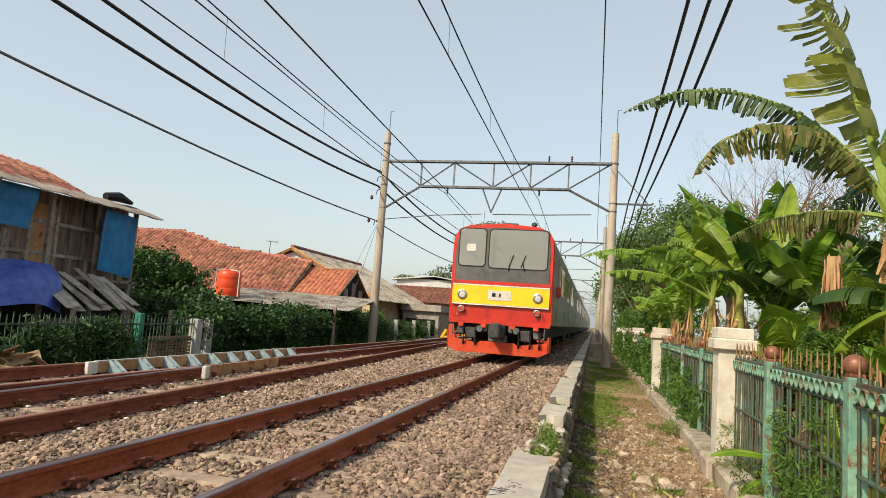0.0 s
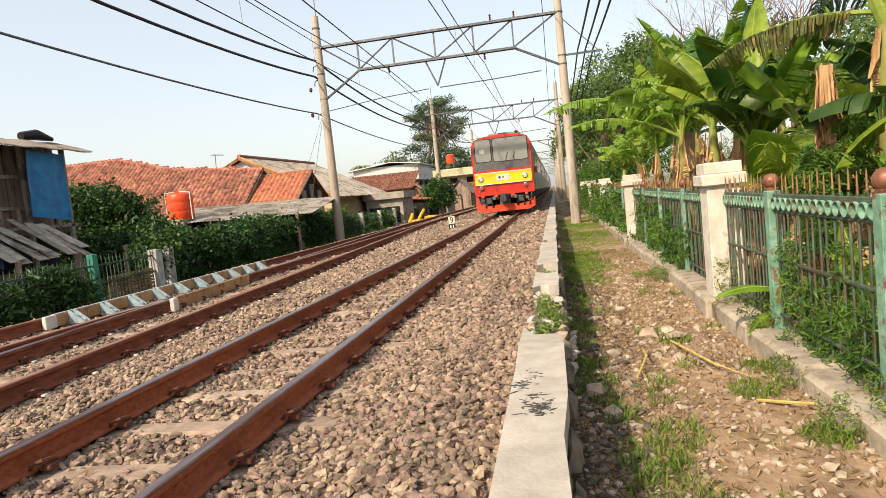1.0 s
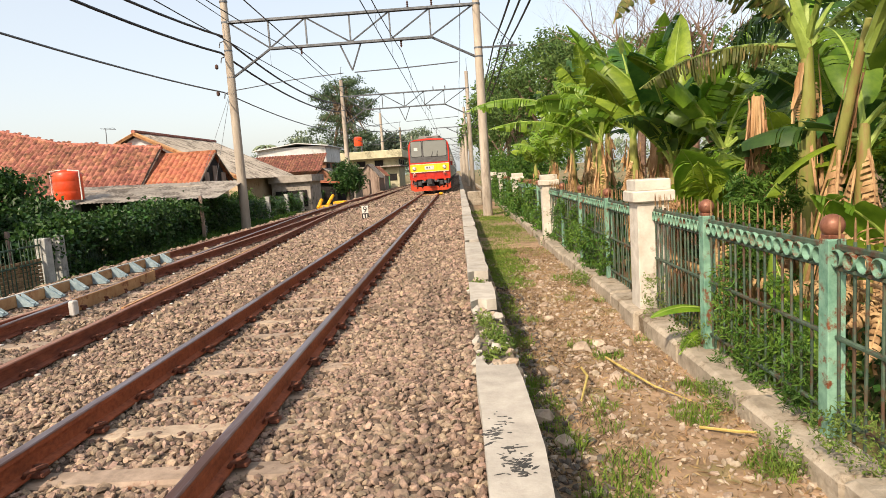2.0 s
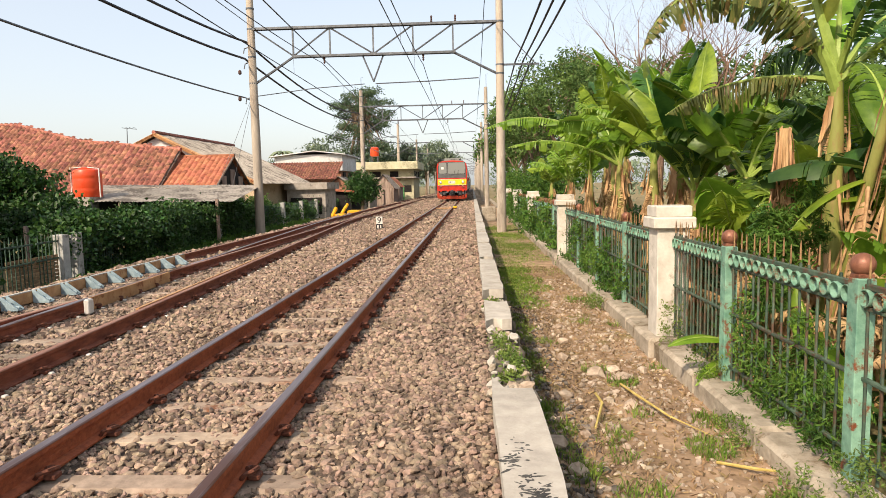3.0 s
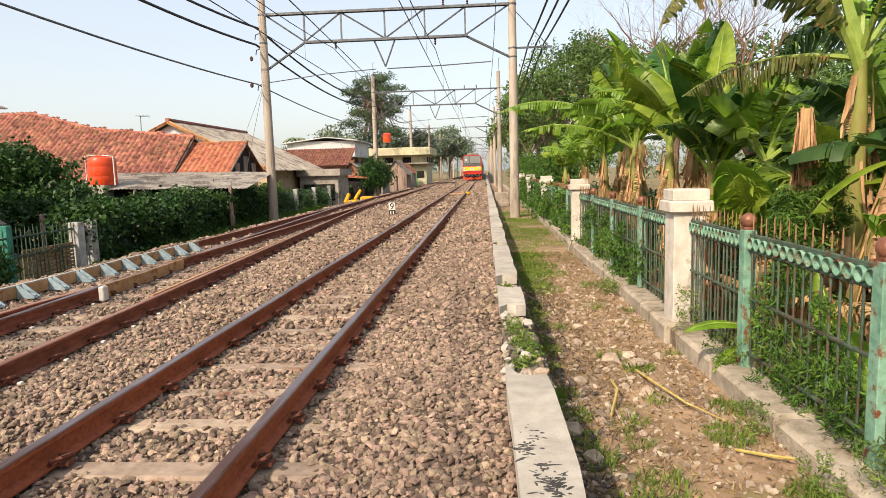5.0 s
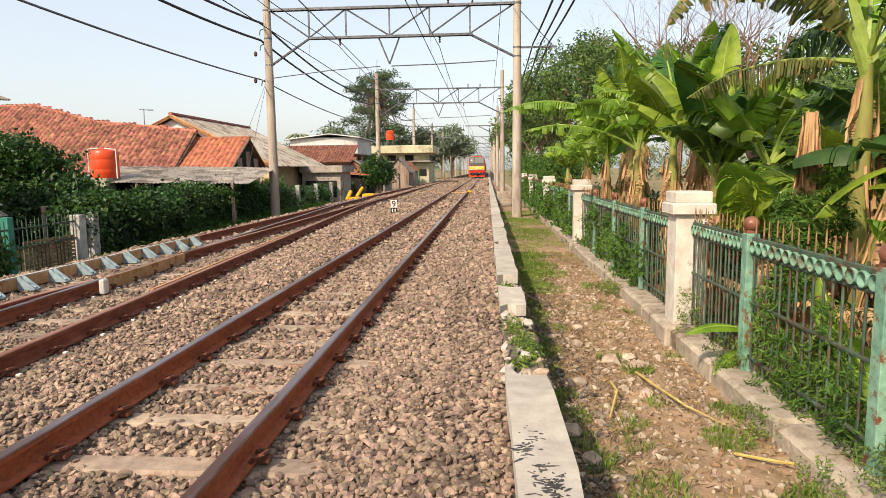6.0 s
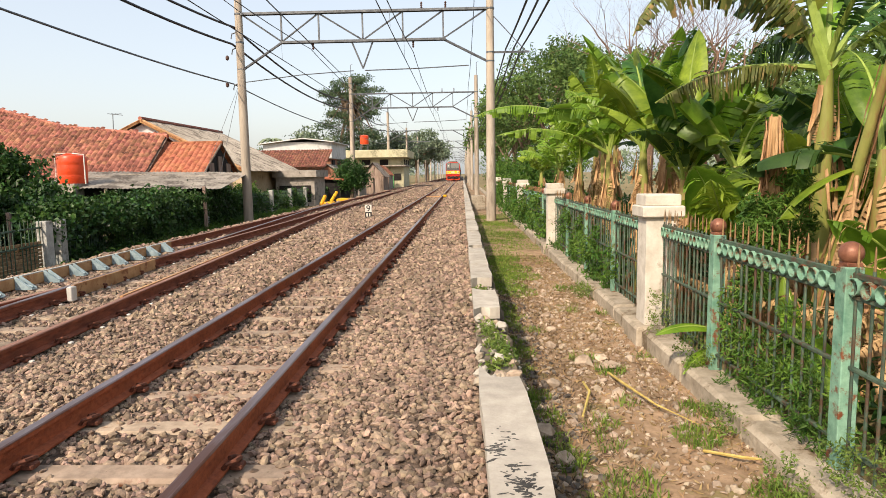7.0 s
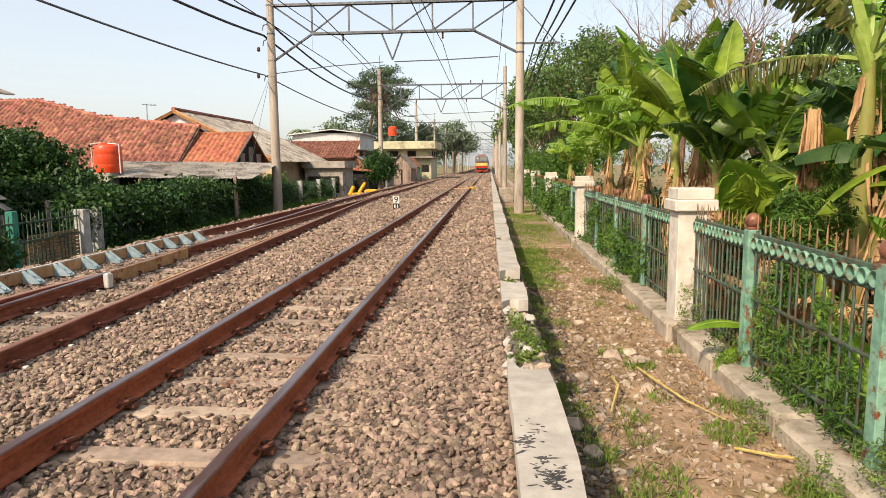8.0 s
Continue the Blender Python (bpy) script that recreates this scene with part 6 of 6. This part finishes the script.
for x, y, s in ((4.8, 7.1, 0.35), (5.1, 6.7, 0.4), (4.85, 8.2, 0.35), (5.3, 9.2, 0.4)):
    heap = thing("dry_leaf_heap", "heap of dry brown banana leaves on the ground", "dry leaves", group="dry leaf heaps")
    for i in range(9):
        leaf_part(heap, Vector((x + rr.gauss(0, 0.15), y + rr.gauss(0, 0.2), 0.1 + rr.uniform(0, s))), rr.uniform(0, 360), rr.uniform(-20, 60), rr.uniform(0.6, 1.0), 0.24, 90, 0.9, M_BANANA_DRY, rr, True)
# single low leaves that reach over the kerb
low = thing("banana_sucker", "young banana sucker with a broad leaf through the fence", "banana plant")
leaf_part(low, Vector((4.3, 7.75, 0.05)), 195, 25, 0.75, 0.2, 50, 0.0, BY, rr)
leaf_part(low, Vector((4.3, 7.8, -0.1)), 215, 10, 0.6, 0.16, 60, 0.2, BY, rr)
leaf_part(low, Vector((4.45, 6.6, -0.2)), 100, 75, 1.0, 0.3, 20, 0.1, B, rr)
leaf_part(low, Vector((4.5, 6.1, -0.2)), 120, 65, 1.0, 0.3, 40, 0.1, BY, rr)


def greenery(name, label, category, blobs, n, size, material, seed, kind="", hollow=0.5, long=1.7, wide=0.32):
    """Leaves about the blobs; what is no stuff is split into clumps."""
    rng2 = np.random.default_rng(seed)
    if kind:
        return tagged(part(name, leaves(name, in_sprigs(blobs, n, rng2, hollow, size), size, rng2, long, wide), material), label, category, "", kind)
    plant = thing(name, label, category)
    groups = max(2, min(8, len(blobs) // 2))
    for g in range(groups):
        mine = blobs[g * len(blobs) // groups:(g + 1) * len(blobs) // groups]
        part("clump", leaves("clump", in_sprigs(mine, n // groups, rng2, hollow, size), size, rng2, long, wide), material, plant)["kind"] = "stuff"
    return plant


def run(y0, y1, n, f, seed):
    r = random.Random(seed)
    return [f(y0 + (y1 - y0) * (i + r.random()) / n, r) for i in range(n)]


greenery("fence_vine", "feathery green vine climbing through the fence", "vine", run(5.7, 7.3, 16, lambda y, r: (4.13 + r.gauss(0, 0.04), y, r.uniform(-0.2, 0.5), 0.1, 0.2, 0.28), 1), 5600, 0.022, M_VINE, 41, long=3.0)
greenery("stump_vine", "light green vine hanging on the dead stem", "vine", [(4.55, 7.7, 1.0, 0.18, 0.22, 0.35), (4.5, 7.6, 0.6, 0.15, 0.2, 0.25), (4.8, 7.7, 1.2, 0.2, 0.2, 0.4)], 4800, 0.028, M_VINE, 42, long=3.2)
greenery("fence_vine", "green vine creeping over the distant fence", "vine", run(11.2, 17.2, 26, lambda y, r: (4.12 + r.gauss(0, 0.06), y, r.uniform(-0.3, 0.6), 0.12, 0.25, 0.25), 3), 10000, 0.045, M_VINE, 43)
greenery("fence_vine", "dense green vine smothering the distant fence", "vine", run(18.5, 42, 60, lambda y, r: (4.1 + r.gauss(0, 0.12), y, r.uniform(-0.2, 0.9), 0.25, 0.5, 0.35), 4), 12000, 0.09, M_VINE, 44)
greenery("undergrowth", "dark tangled undergrowth behind the fence", "shrub", run(4, 30, 60, lambda y, r: (r.uniform(5.2, 7.5), y, r.uniform(-0.3, 0.5), 0.5, 0.6, 0.5), 5), 26000, 0.09, M_HEDGE, 45, "stuff")
greenery("shrub", "leafy shrub below the banana plants", "shrub", [(5.3, 9.0, 0.0, 0.35, 0.4, 0.3), (5.6, 9.6, 0.2, 0.4, 0.4, 0.4), (6.2, 9.2, 0.9, 0.5, 0.5, 0.7), (6.0, 7.7, 0.6, 0.4, 0.5, 0.6), (6.6, 8.2, 1.3, 0.6, 0.6, 0.8)], 9000, 0.05, M_VINE, 46)
greenery("hedge", "dense dark green creeper over the fence", "hedge", run(15.3, 31.0, 58, lambda y, r: (on_line(y)[0] - 0.25 + r.gauss(0, 0.16), y, r.uniform(0.35, 0.95), 0.45, 0.55, 0.35), 6), 30000, 0.1, M_HEDGE, 47, long=1.2, wide=0.45)
greenery("hedge", "dark creeper hanging on the lower fence", "hedge", run(15.8, 31.0, 50, lambda y, r: (on_line(y)[0] - 0.1 + r.gauss(0, 0.08), y, r.uniform(-0.4, 0.3), 0.2, 0.5, 0.35), 7), 12000, 0.09, M_HEDGE, 48, long=1.2, wide=0.45)
greenery("thicket", "thick green shrubs along the far fence", "shrub", run(28, 75, 60, lambda y, r: (r.uniform(4.9, 7.2), y, r.uniform(0.0, 2.4), 0.8, 1.0, 0.7), 15), 24000, 0.13, M_VINE, 57)
greenery("bush", "green bush by the pole and fence", "bush", run(30.5, 37, 9, lambda y, r: (r.uniform(-9.4, -8.6), y, r.uniform(0.2, 1.0), 0.5, 0.6, 0.4), 16), 6000, 0.09, M_VINE, 58)
greenery("bush", "tall dark green bush between the houses", "bush", [(-12.0, 20.0, 1.6, 1.2, 1.2, 1.2), (-11.2, 20.3, 1.3, 1.0, 1.1, 1.1), (-13.0, 20.5, 1.7, 1.2, 1.2, 1.2), (-10.1, 19.8, 0.75, 0.9, 1.0, 0.85), (-9.2, 19.3, 0.4, 0.9, 1.0, 0.7), (-10.8, 19.0, 0.5, 1.2, 0.9, 0.9), (-8.5, 18.0, 0.3, 0.8, 1.0, 0.75), (-13.8, 19.5, 1.0, 1.0, 1.0, 1.0)], 30000, 0.12, M_HEDGE, 49, long=1.3, wide=0.42)
greenery("creeper", "dark green creeper on the near fence", "hedge", run(8.5, 12.4, 14, lambda y, r: (on_line(y)[0] - 0.1, y, r.uniform(-0.3, 0.45), 0.25, 0.45, 0.32), 8), 9000, 0.08, M_HEDGE, 50)
greenery("hedge", "green creeper on the fence along the track", "hedge", run(28.5, 75, 60, lambda y, r: (on_line(y)[0] - 0.2 + r.gauss(0, 0.15), y, r.uniform(-0.2, 0.6), 0.35, 0.8, 0.35), 9), 14000, 0.13, M_HEDGE, 51)
rk = random.Random(17)
greenery("creeper", "dark creeper covering the front of the low shed", "hedge", [(-13.0 + 0.36 * i, 24.75 + rk.gauss(0, 0.12), rk.uniform(-0.1, 0.85), 0.4, 0.3, 0.4) for i in range(16)] + [(-8.3 + rk.gauss(0, 0.15), 25 + 0.5 * i, rk.uniform(-0.1, 0.9), 0.3, 0.45, 0.4) for i in range(12)], 12000, 0.09, M_HEDGE, 59)
greenery("verge_weeds", "low weeds along the foot of the fence", "weeds", run(9, 40, 50, lambda y, r: (on_line(y)[0] + 0.35 + r.gauss(0, 0.15), y, -0.32, 0.35, 0.5, 0.14), 10), 9000, 0.07, M_VINE, 52, "stuff")


def leafy_tree(name, label, x, y, trunk_h, trunk_r, blobs, n, size, material, seed):
    t = thing(name, label, "tree")
    r = random.Random(seed)
    part("trunk", Shape().tube([(x, y, -0.5), (x + 0.1, y, trunk_h * 0.5), (x, y, trunk_h)], [trunk_r * 1.3, trunk_r, trunk_r * 0.6], 9), M_BARK, t, smooth=True)
    for b in blobs:
        if r.random() < 0.8:
            part("limb", Shape().tube([(x, y, trunk_h * r.uniform(0.4, 0.95)), ((x + b[0]) / 2, (y + b[1]) / 2, (trunk_h + b[2]) / 2), b[:3]], [trunk_r * 0.5, trunk_r * 0.35, 0.03], 6), M_BARK, t, smooth=True)
    rng2 = np.random.default_rng(seed)
    part("crown", leaves("crown", in_sprigs(blobs, n, rng2, 0.35, size, 7), size, rng2), material, t)
    return t


def crown(x, y, z, spread, high, n, seed):
    r = random.Random(seed)
    out = []
    for _ in range(n):
        a, d, h = r.uniform(0, 6.28), spread * math.sqrt(r.random()), r.uniform(-0.5, 0.5)
        s = spread * r.uniform(0.22, 0.4)
        out.append((x + d * math.cos(a), y + d * math.sin(a), z + high * h * (1.2 - d / spread), s, s, s * 0.7))
    return out


# the tall layered tree beyond the houses
big = []
rb = random.Random(8)
for k in range(105):
    z = rb.uniform(2.5, 18)
    w = 5.2 * (1 - ((z - 10.5) / 9.0) ** 2) ** 0.5 if abs(z - 10.5) < 8.9 else 2.4
    a = rb.uniform(0, 6.28)
    d = w * math.sqrt(rb.random())
    big.append((-16.6 + d * math.cos(a), 112 + d * math.sin(a), z, 1.5 * rb.uniform(0.6, 1.15), 1.5, 0.34 * rb.uniform(0.7, 1.3)))
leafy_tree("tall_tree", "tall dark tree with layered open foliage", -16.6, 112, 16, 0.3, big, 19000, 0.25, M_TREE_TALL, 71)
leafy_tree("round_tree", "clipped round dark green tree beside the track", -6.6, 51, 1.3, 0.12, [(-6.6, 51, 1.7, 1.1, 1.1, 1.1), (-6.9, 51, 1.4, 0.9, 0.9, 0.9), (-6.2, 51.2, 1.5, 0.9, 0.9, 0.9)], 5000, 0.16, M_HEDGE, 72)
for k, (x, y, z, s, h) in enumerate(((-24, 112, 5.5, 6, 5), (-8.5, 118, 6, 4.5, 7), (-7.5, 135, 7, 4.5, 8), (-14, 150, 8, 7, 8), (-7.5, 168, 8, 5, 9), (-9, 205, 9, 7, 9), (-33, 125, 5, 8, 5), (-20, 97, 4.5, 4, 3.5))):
    leafy_tree("tree", "broad green tree beyond the settlement", x, y, z * 0.7, 0.3, crown(x, y, z, s, h, 15, 80 + k), 5200, 0.42, M_TREE_HAZED, 90 + k)
for k, (x, y, z, s, h) in enumerate(((7.2, 40, 6.6, 3.4, 6), (6.6, 50, 6.5, 3.4, 6), (8.5, 33, 5.5, 3, 5), (6.8, 64, 7, 3.6, 7), (7.2, 80, 7, 4, 8), (7.5, 105, 8, 4.5, 9), (11, 45, 7.5, 5, 6), (13, 30, 5.0, 4, 5), (17, 24, 4.5, 5, 5), (12, 18, 3.0, 3.2, 4), (10.5, 13, 2.6, 2.6, 4), (9.5, 8.5, 2.2, 2.2, 3.5), (8, 140, 8, 5, 9))):
    leafy_tree("tree", "leafy green tree behind the banana plants", x, y, z * 0.8, 0.22, crown(x, y, z, s, h, 16, 110 + k), 7600 if y < 60 else 3600, 0.15 if y < 60 else 0.36, M_TREE, 130 + k)
far = []
rf = random.Random(9)
for i in range(70):
    side = rf.choice((-1, 1))
    far.append((side * rf.uniform(12, 70), rf.uniform(230, 420), rf.uniform(2, 7), rf.uniform(4, 8), rf.uniform(4, 8), rf.uniform(3, 5)))
far += [(rf.uniform(-90, -30), rf.uniform(115, 210), rf.uniform(1, 4), rf.uniform(3, 7), rf.uniform(3, 6), rf.uniform(2, 4)) for _ in range(50)]
far += [(rf.uniform(20, 60), rf.uniform(5, 200), rf.uniform(1, 5), rf.uniform(3, 6), rf.uniform(3, 6), rf.uniform(2, 4)) for _ in range(60)]
# These woods look hazy only through their pale leaf colour.
greenery("far_woods", "line of distant trees, with haze in their leaf colour", "woods", far, 20000, 0.55, M_TREE_HAZED, 140, "stuff")


def branch(shape, p, d, length, radius, depth, r):
    """A bare branch and its forks."""
    pts, radii, q, v = [p], [radius], p, d
    for i in range(4):
        v = (v + Vector((r.gauss(0, 0.13), r.gauss(0, 0.13), 0.06))).normalized()
        q = q + v * (length / 4)
        pts.append(q)
        radii.append(radius * (1 - 0.13 * (i + 1)))
    shape.tube(pts, radii, 5 if depth < 3 else 7, False)
    if depth:
        for _ in range(3 if depth > 1 else 4):
            k = r.choice((2, 3, 4, 4))
            w = (v + Vector((r.gauss(0, 0.55), r.gauss(0, 0.55), r.gauss(0.12, 0.3)))).normalized()
            branch(shape, pts[k], w, length * r.uniform(0.6, 0.85), radii[k] * 0.62, depth - 1, r)


for x, y, h, sd in ((10.3, 25.0, 2.0, 1), (9.0, 27.0, 2.9, 2)):
    bare = thing("bare_tree", "leafless tree with many fine pale branches", "tree")
    part("trunk", Shape().tube([(x, y, -0.5), (x, y, 1.5), (x + 0.1, y, 3.2)], [0.22, 0.17, 0.14], 8), M_TWIG, bare, smooth=True)
    r = random.Random(sd)
    for a in range(5):
        s = Shape()
        branch(s, Vector((x + 0.1, y, 3.1)), Vector((math.cos(a * 1.26), 0.6 * math.sin(a * 1.26), 1.1)).normalized(), h, 0.13, 4, r)
        part("limb", s.mesh("limb"), M_TWIG, bare)

palm = thing("palm", "small distant palm with drooping fronds", "palm")
part("trunk", Shape().tube([(-17.5, 68, -0.4), (-17.5, 68, 5.2)], 0.16, 7), M_BARK, palm)
for k in range(11):
    a = k * 0.571
    pts = [(-17.5 + 1.5 * s * math.cos(a), 68 + 1.5 * s * math.sin(a), 5.2 + 0.9 * s - 1.4 * s * s) for s in (0, 0.3, 0.6, 0.85, 1)]
    part("frond", Shape().tube(pts, [0.05, 0.14, 0.13, 0.1, 0.02], 4), M_TREE_HAZED, palm)

# ---- small growth and litter on the path ----
def tufts(name, spots, blade_n, length, seed, label):
    r = np.random.default_rng(seed)
    c = []
    for x, y, rad, dens in spots:
        n = int(dens * blade_n)
        a, d = r.uniform(0, math.tau, n), rad * np.sqrt(r.uniform(0, 1, n))
        c.append(np.stack([x + d * np.cos(a), y + d * np.sin(a) * 1.3], 1))
    c = np.concatenate(c)
    n = len(c)
    z = path_height(c[:, 0], c[:, 1])
    a, lean, L = r.uniform(0, math.tau, n), r.uniform(0.2, 1.5, n), length * r.uniform(0.4, 1.3, n)
    w = 0.0035 + 0.002 * r.uniform(0, 1, n)
    dx, dy = np.cos(a), np.sin(a)
    v = np.zeros((n, 5, 3))
    for k, (f, wid) in enumerate(((0, 1), (0, -1), (0.55, 0.8), (0.55, -0.8), (1.0, 0))):
        out = L * f * np.sin(lean * f)
        v[:, k, 0] = c[:, 0] + dx * out - dy * w * wid
        v[:, k, 1] = c[:, 1] + dy * out + dx * w * wid
        v[:, k, 2] = z - 0.01 + L * f * np.cos(lean * f)
    k = (np.arange(n) * 5)[:, None]
    f = np.concatenate([k + (0, 1, 3), k + (0, 3, 2), k + (2, 3, 4)], 1).reshape(-1, 3)
    return tagged(part(name, fast_mesh(name, v, f), M_GRASS), label, "grass", kind="stuff")


rg = random.Random(12)
near = [(2.75, 4.75, 0.26, 1.5), (2.7, 5.25, 0.2, 1.2), (3.05, 4.4, 0.2, 0.9), (2.6, 6.0, 0.12, 0.5), (2.42, 7.2, 0.1, 0.4), (3.55, 6.35, 0.16, 0.9), (3.72, 5.5, 0.14, 0.8), (3.3, 8.0, 0.14, 0.5), (2.5, 8.6, 0.16, 0.5),
        (3.75, 6.9, 0.14, 0.5), (2.9, 5.6, 0.2, 0.7), (3.2, 3.9, 0.25, 0.8), (3.62, 12.5, 0.25, 0.8)]
near += [(rg.uniform(2.4, 3.8), rg.uniform(3.5, 11), 0.1, 0.15) for _ in range(26)]
tufts("grass_tufts", near, 300, 0.1, 21, "tufts of dry green grass on the path")
patch = [(rg.uniform(2.5, 3.15), rg.uniform(11.2, 16.5), 0.35, 1.3) for _ in range(18)] + [(rg.uniform(2.4, 3.7), rg.uniform(16, 32), 0.5, 0.35) for _ in range(90)] + [(2.4 + rg.uniform(0, 0.15), rg.uniform(6, 16), 0.12, 0.25) for _ in range(30)]
tufts("grass_patch", patch, 700, 0.065, 22, "short green grass along the path")
wall_weeds = greenery("wall_weeds", "small green weeds in the broken wall", "weeds", [(2.12, 6.6, 0.15, 0.06, 0.12, 0.05), (2.17, 7.1, 0.15, 0.08, 0.2, 0.06), (2.1, 7.7, 0.15, 0.07, 0.16, 0.06), (2.22, 6.9, 0.1, 0.06, 0.2, 0.08), (2.1, 9.55, 0.14, 0.08, 0.14, 0.05)], 1700, 0.027, M_WEED, 61, "stuff")
kerb_weeds = greenery("kerb_weeds", "small weeds growing against the kerb", "weeds", [(3.8, 6.5, -0.25, 0.12, 0.3, 0.09), (3.82, 5.6, -0.25, 0.12, 0.3, 0.09), (3.78, 4.6, -0.25, 0.1, 0.2, 0.08), (3.95, 7.6, -0.05, 0.12, 0.25, 0.15), (4.0, 5.2, -0.05, 0.14, 0.3, 0.14), (3.75, 11.8, -0.25, 0.14, 0.3, 0.1), (4.0, 8.75, 0.0, 0.12, 0.14, 0.3)], 4200, 0.02, M_WEED, 62, "stuff")
rl = np.random.default_rng(31)
n = 4600
x, y = rl.uniform(2.3, 3.86, n), rl.uniform(3.0, 15, n)
s = 0.009 + 0.03 * rl.uniform(0, 1, n) ** 3
tagged(part("path_pebbles", lumps("path_pebbles", np.stack([x, y, path_height(x, y) + s * 0.2], 1), s, rl), M_ROCK), "pebbles and stone chips on the dirt path", "pebbles", kind="stuff")
n = 8000
x, y = rl.uniform(2.3, 3.9, n), rl.uniform(3.4, 17, n)
tagged(part("leaf_litter", leaves("leaf_litter", np.stack([x, y, path_height(x, y) + 0.01], 1), 0.024, rl, 3.2), M_LITTER), "dry straw and leaf scraps on the path", "litter", kind="stuff")
n = 2600
x, y = 2.27 + 0.5 * rl.uniform(0, 1, n) ** 1.6, rl.uniform(3.2, 13, n)
s = 0.01 + 0.032 * rl.uniform(0, 1, n) ** 3
tagged(part("wall_debris", lumps("wall_debris", np.stack([x, y, path_height(x, y) + s * 0.25], 1), s, rl), M_DEBRIS), "dark grey chips fallen along the wall's foot", "debris", kind="stuff")
n = 4200
x, y = 2.27 + 0.75 * rl.uniform(0, 1, n) ** 1.5, rl.uniform(3.2, 14, n)
tagged(part("twig_litter", leaves("twig_litter", np.stack([x, y, path_height(x, y) + 0.012], 1), 0.03, rl, 3.6, 0.12), M_TWIGS), "dark twigs and rotting straw along the wall", "litter", kind="stuff")
for k, (px, py, ps) in enumerate(((3.1, 8.3, 0.14), (3.35, 8.1, 0.12), (3.3, 8.5, 0.1), (2.85, 8.9, 0.1), (3.6, 8.4, 0.09), (2.7, 7.6, 0.09), (3.2, 7.3, 0.07), (2.45, 6.4, 0.12), (2.55, 6.0, 0.09), (2.95, 9.6, 0.09), (2.6, 9.2, 0.08), (3.4, 9.3, 0.08), (3.55, 5.1, 0.06), (3.0, 10.4, 0.08))):
    rs = np.random.default_rng(200 + k)
    tagged(part("rock", lumps("rock", [(px, py, path_height(np.array(px), np.array(py)) + ps * 0.2)], [ps], rs, 0.6), M_ROCK), "buff angular rock lying on the path", "rock", "rocks on the path")
for pts in ([(3.24, 7.8, -0.32), (3.27, 7.4, -0.28), (3.42, 6.9, -0.3), (3.64, 6.55, -0.33)], [(2.95, 7.5, -0.31), (2.93, 7.1, -0.26), (2.8, 6.7, -0.32)], [(3.5, 6.1, -0.33), (3.7, 5.95, -0.31), (3.8, 5.9, -0.3)]):
    thing("dry_stalk", "yellow dried leaf stalk lying on the path", "dry stalk", "stalks on the path", shape=Shape().tube(pts, [0.011, 0.012, 0.008, 0.003][:len(pts)], 6), material=M_STALK, smooth=True)


def motions():
    rows = [(0.0, 18.6), (0.5, 25.2), (1.0, 32.0), (1.5, 39.0), (3.0, 62.0), (4.5, 88.0), (6.0, 114.0), (8.0, 148.0)]
    walk(train, [(t, pose(0, y, 0)) for t, y in rows])


motions()
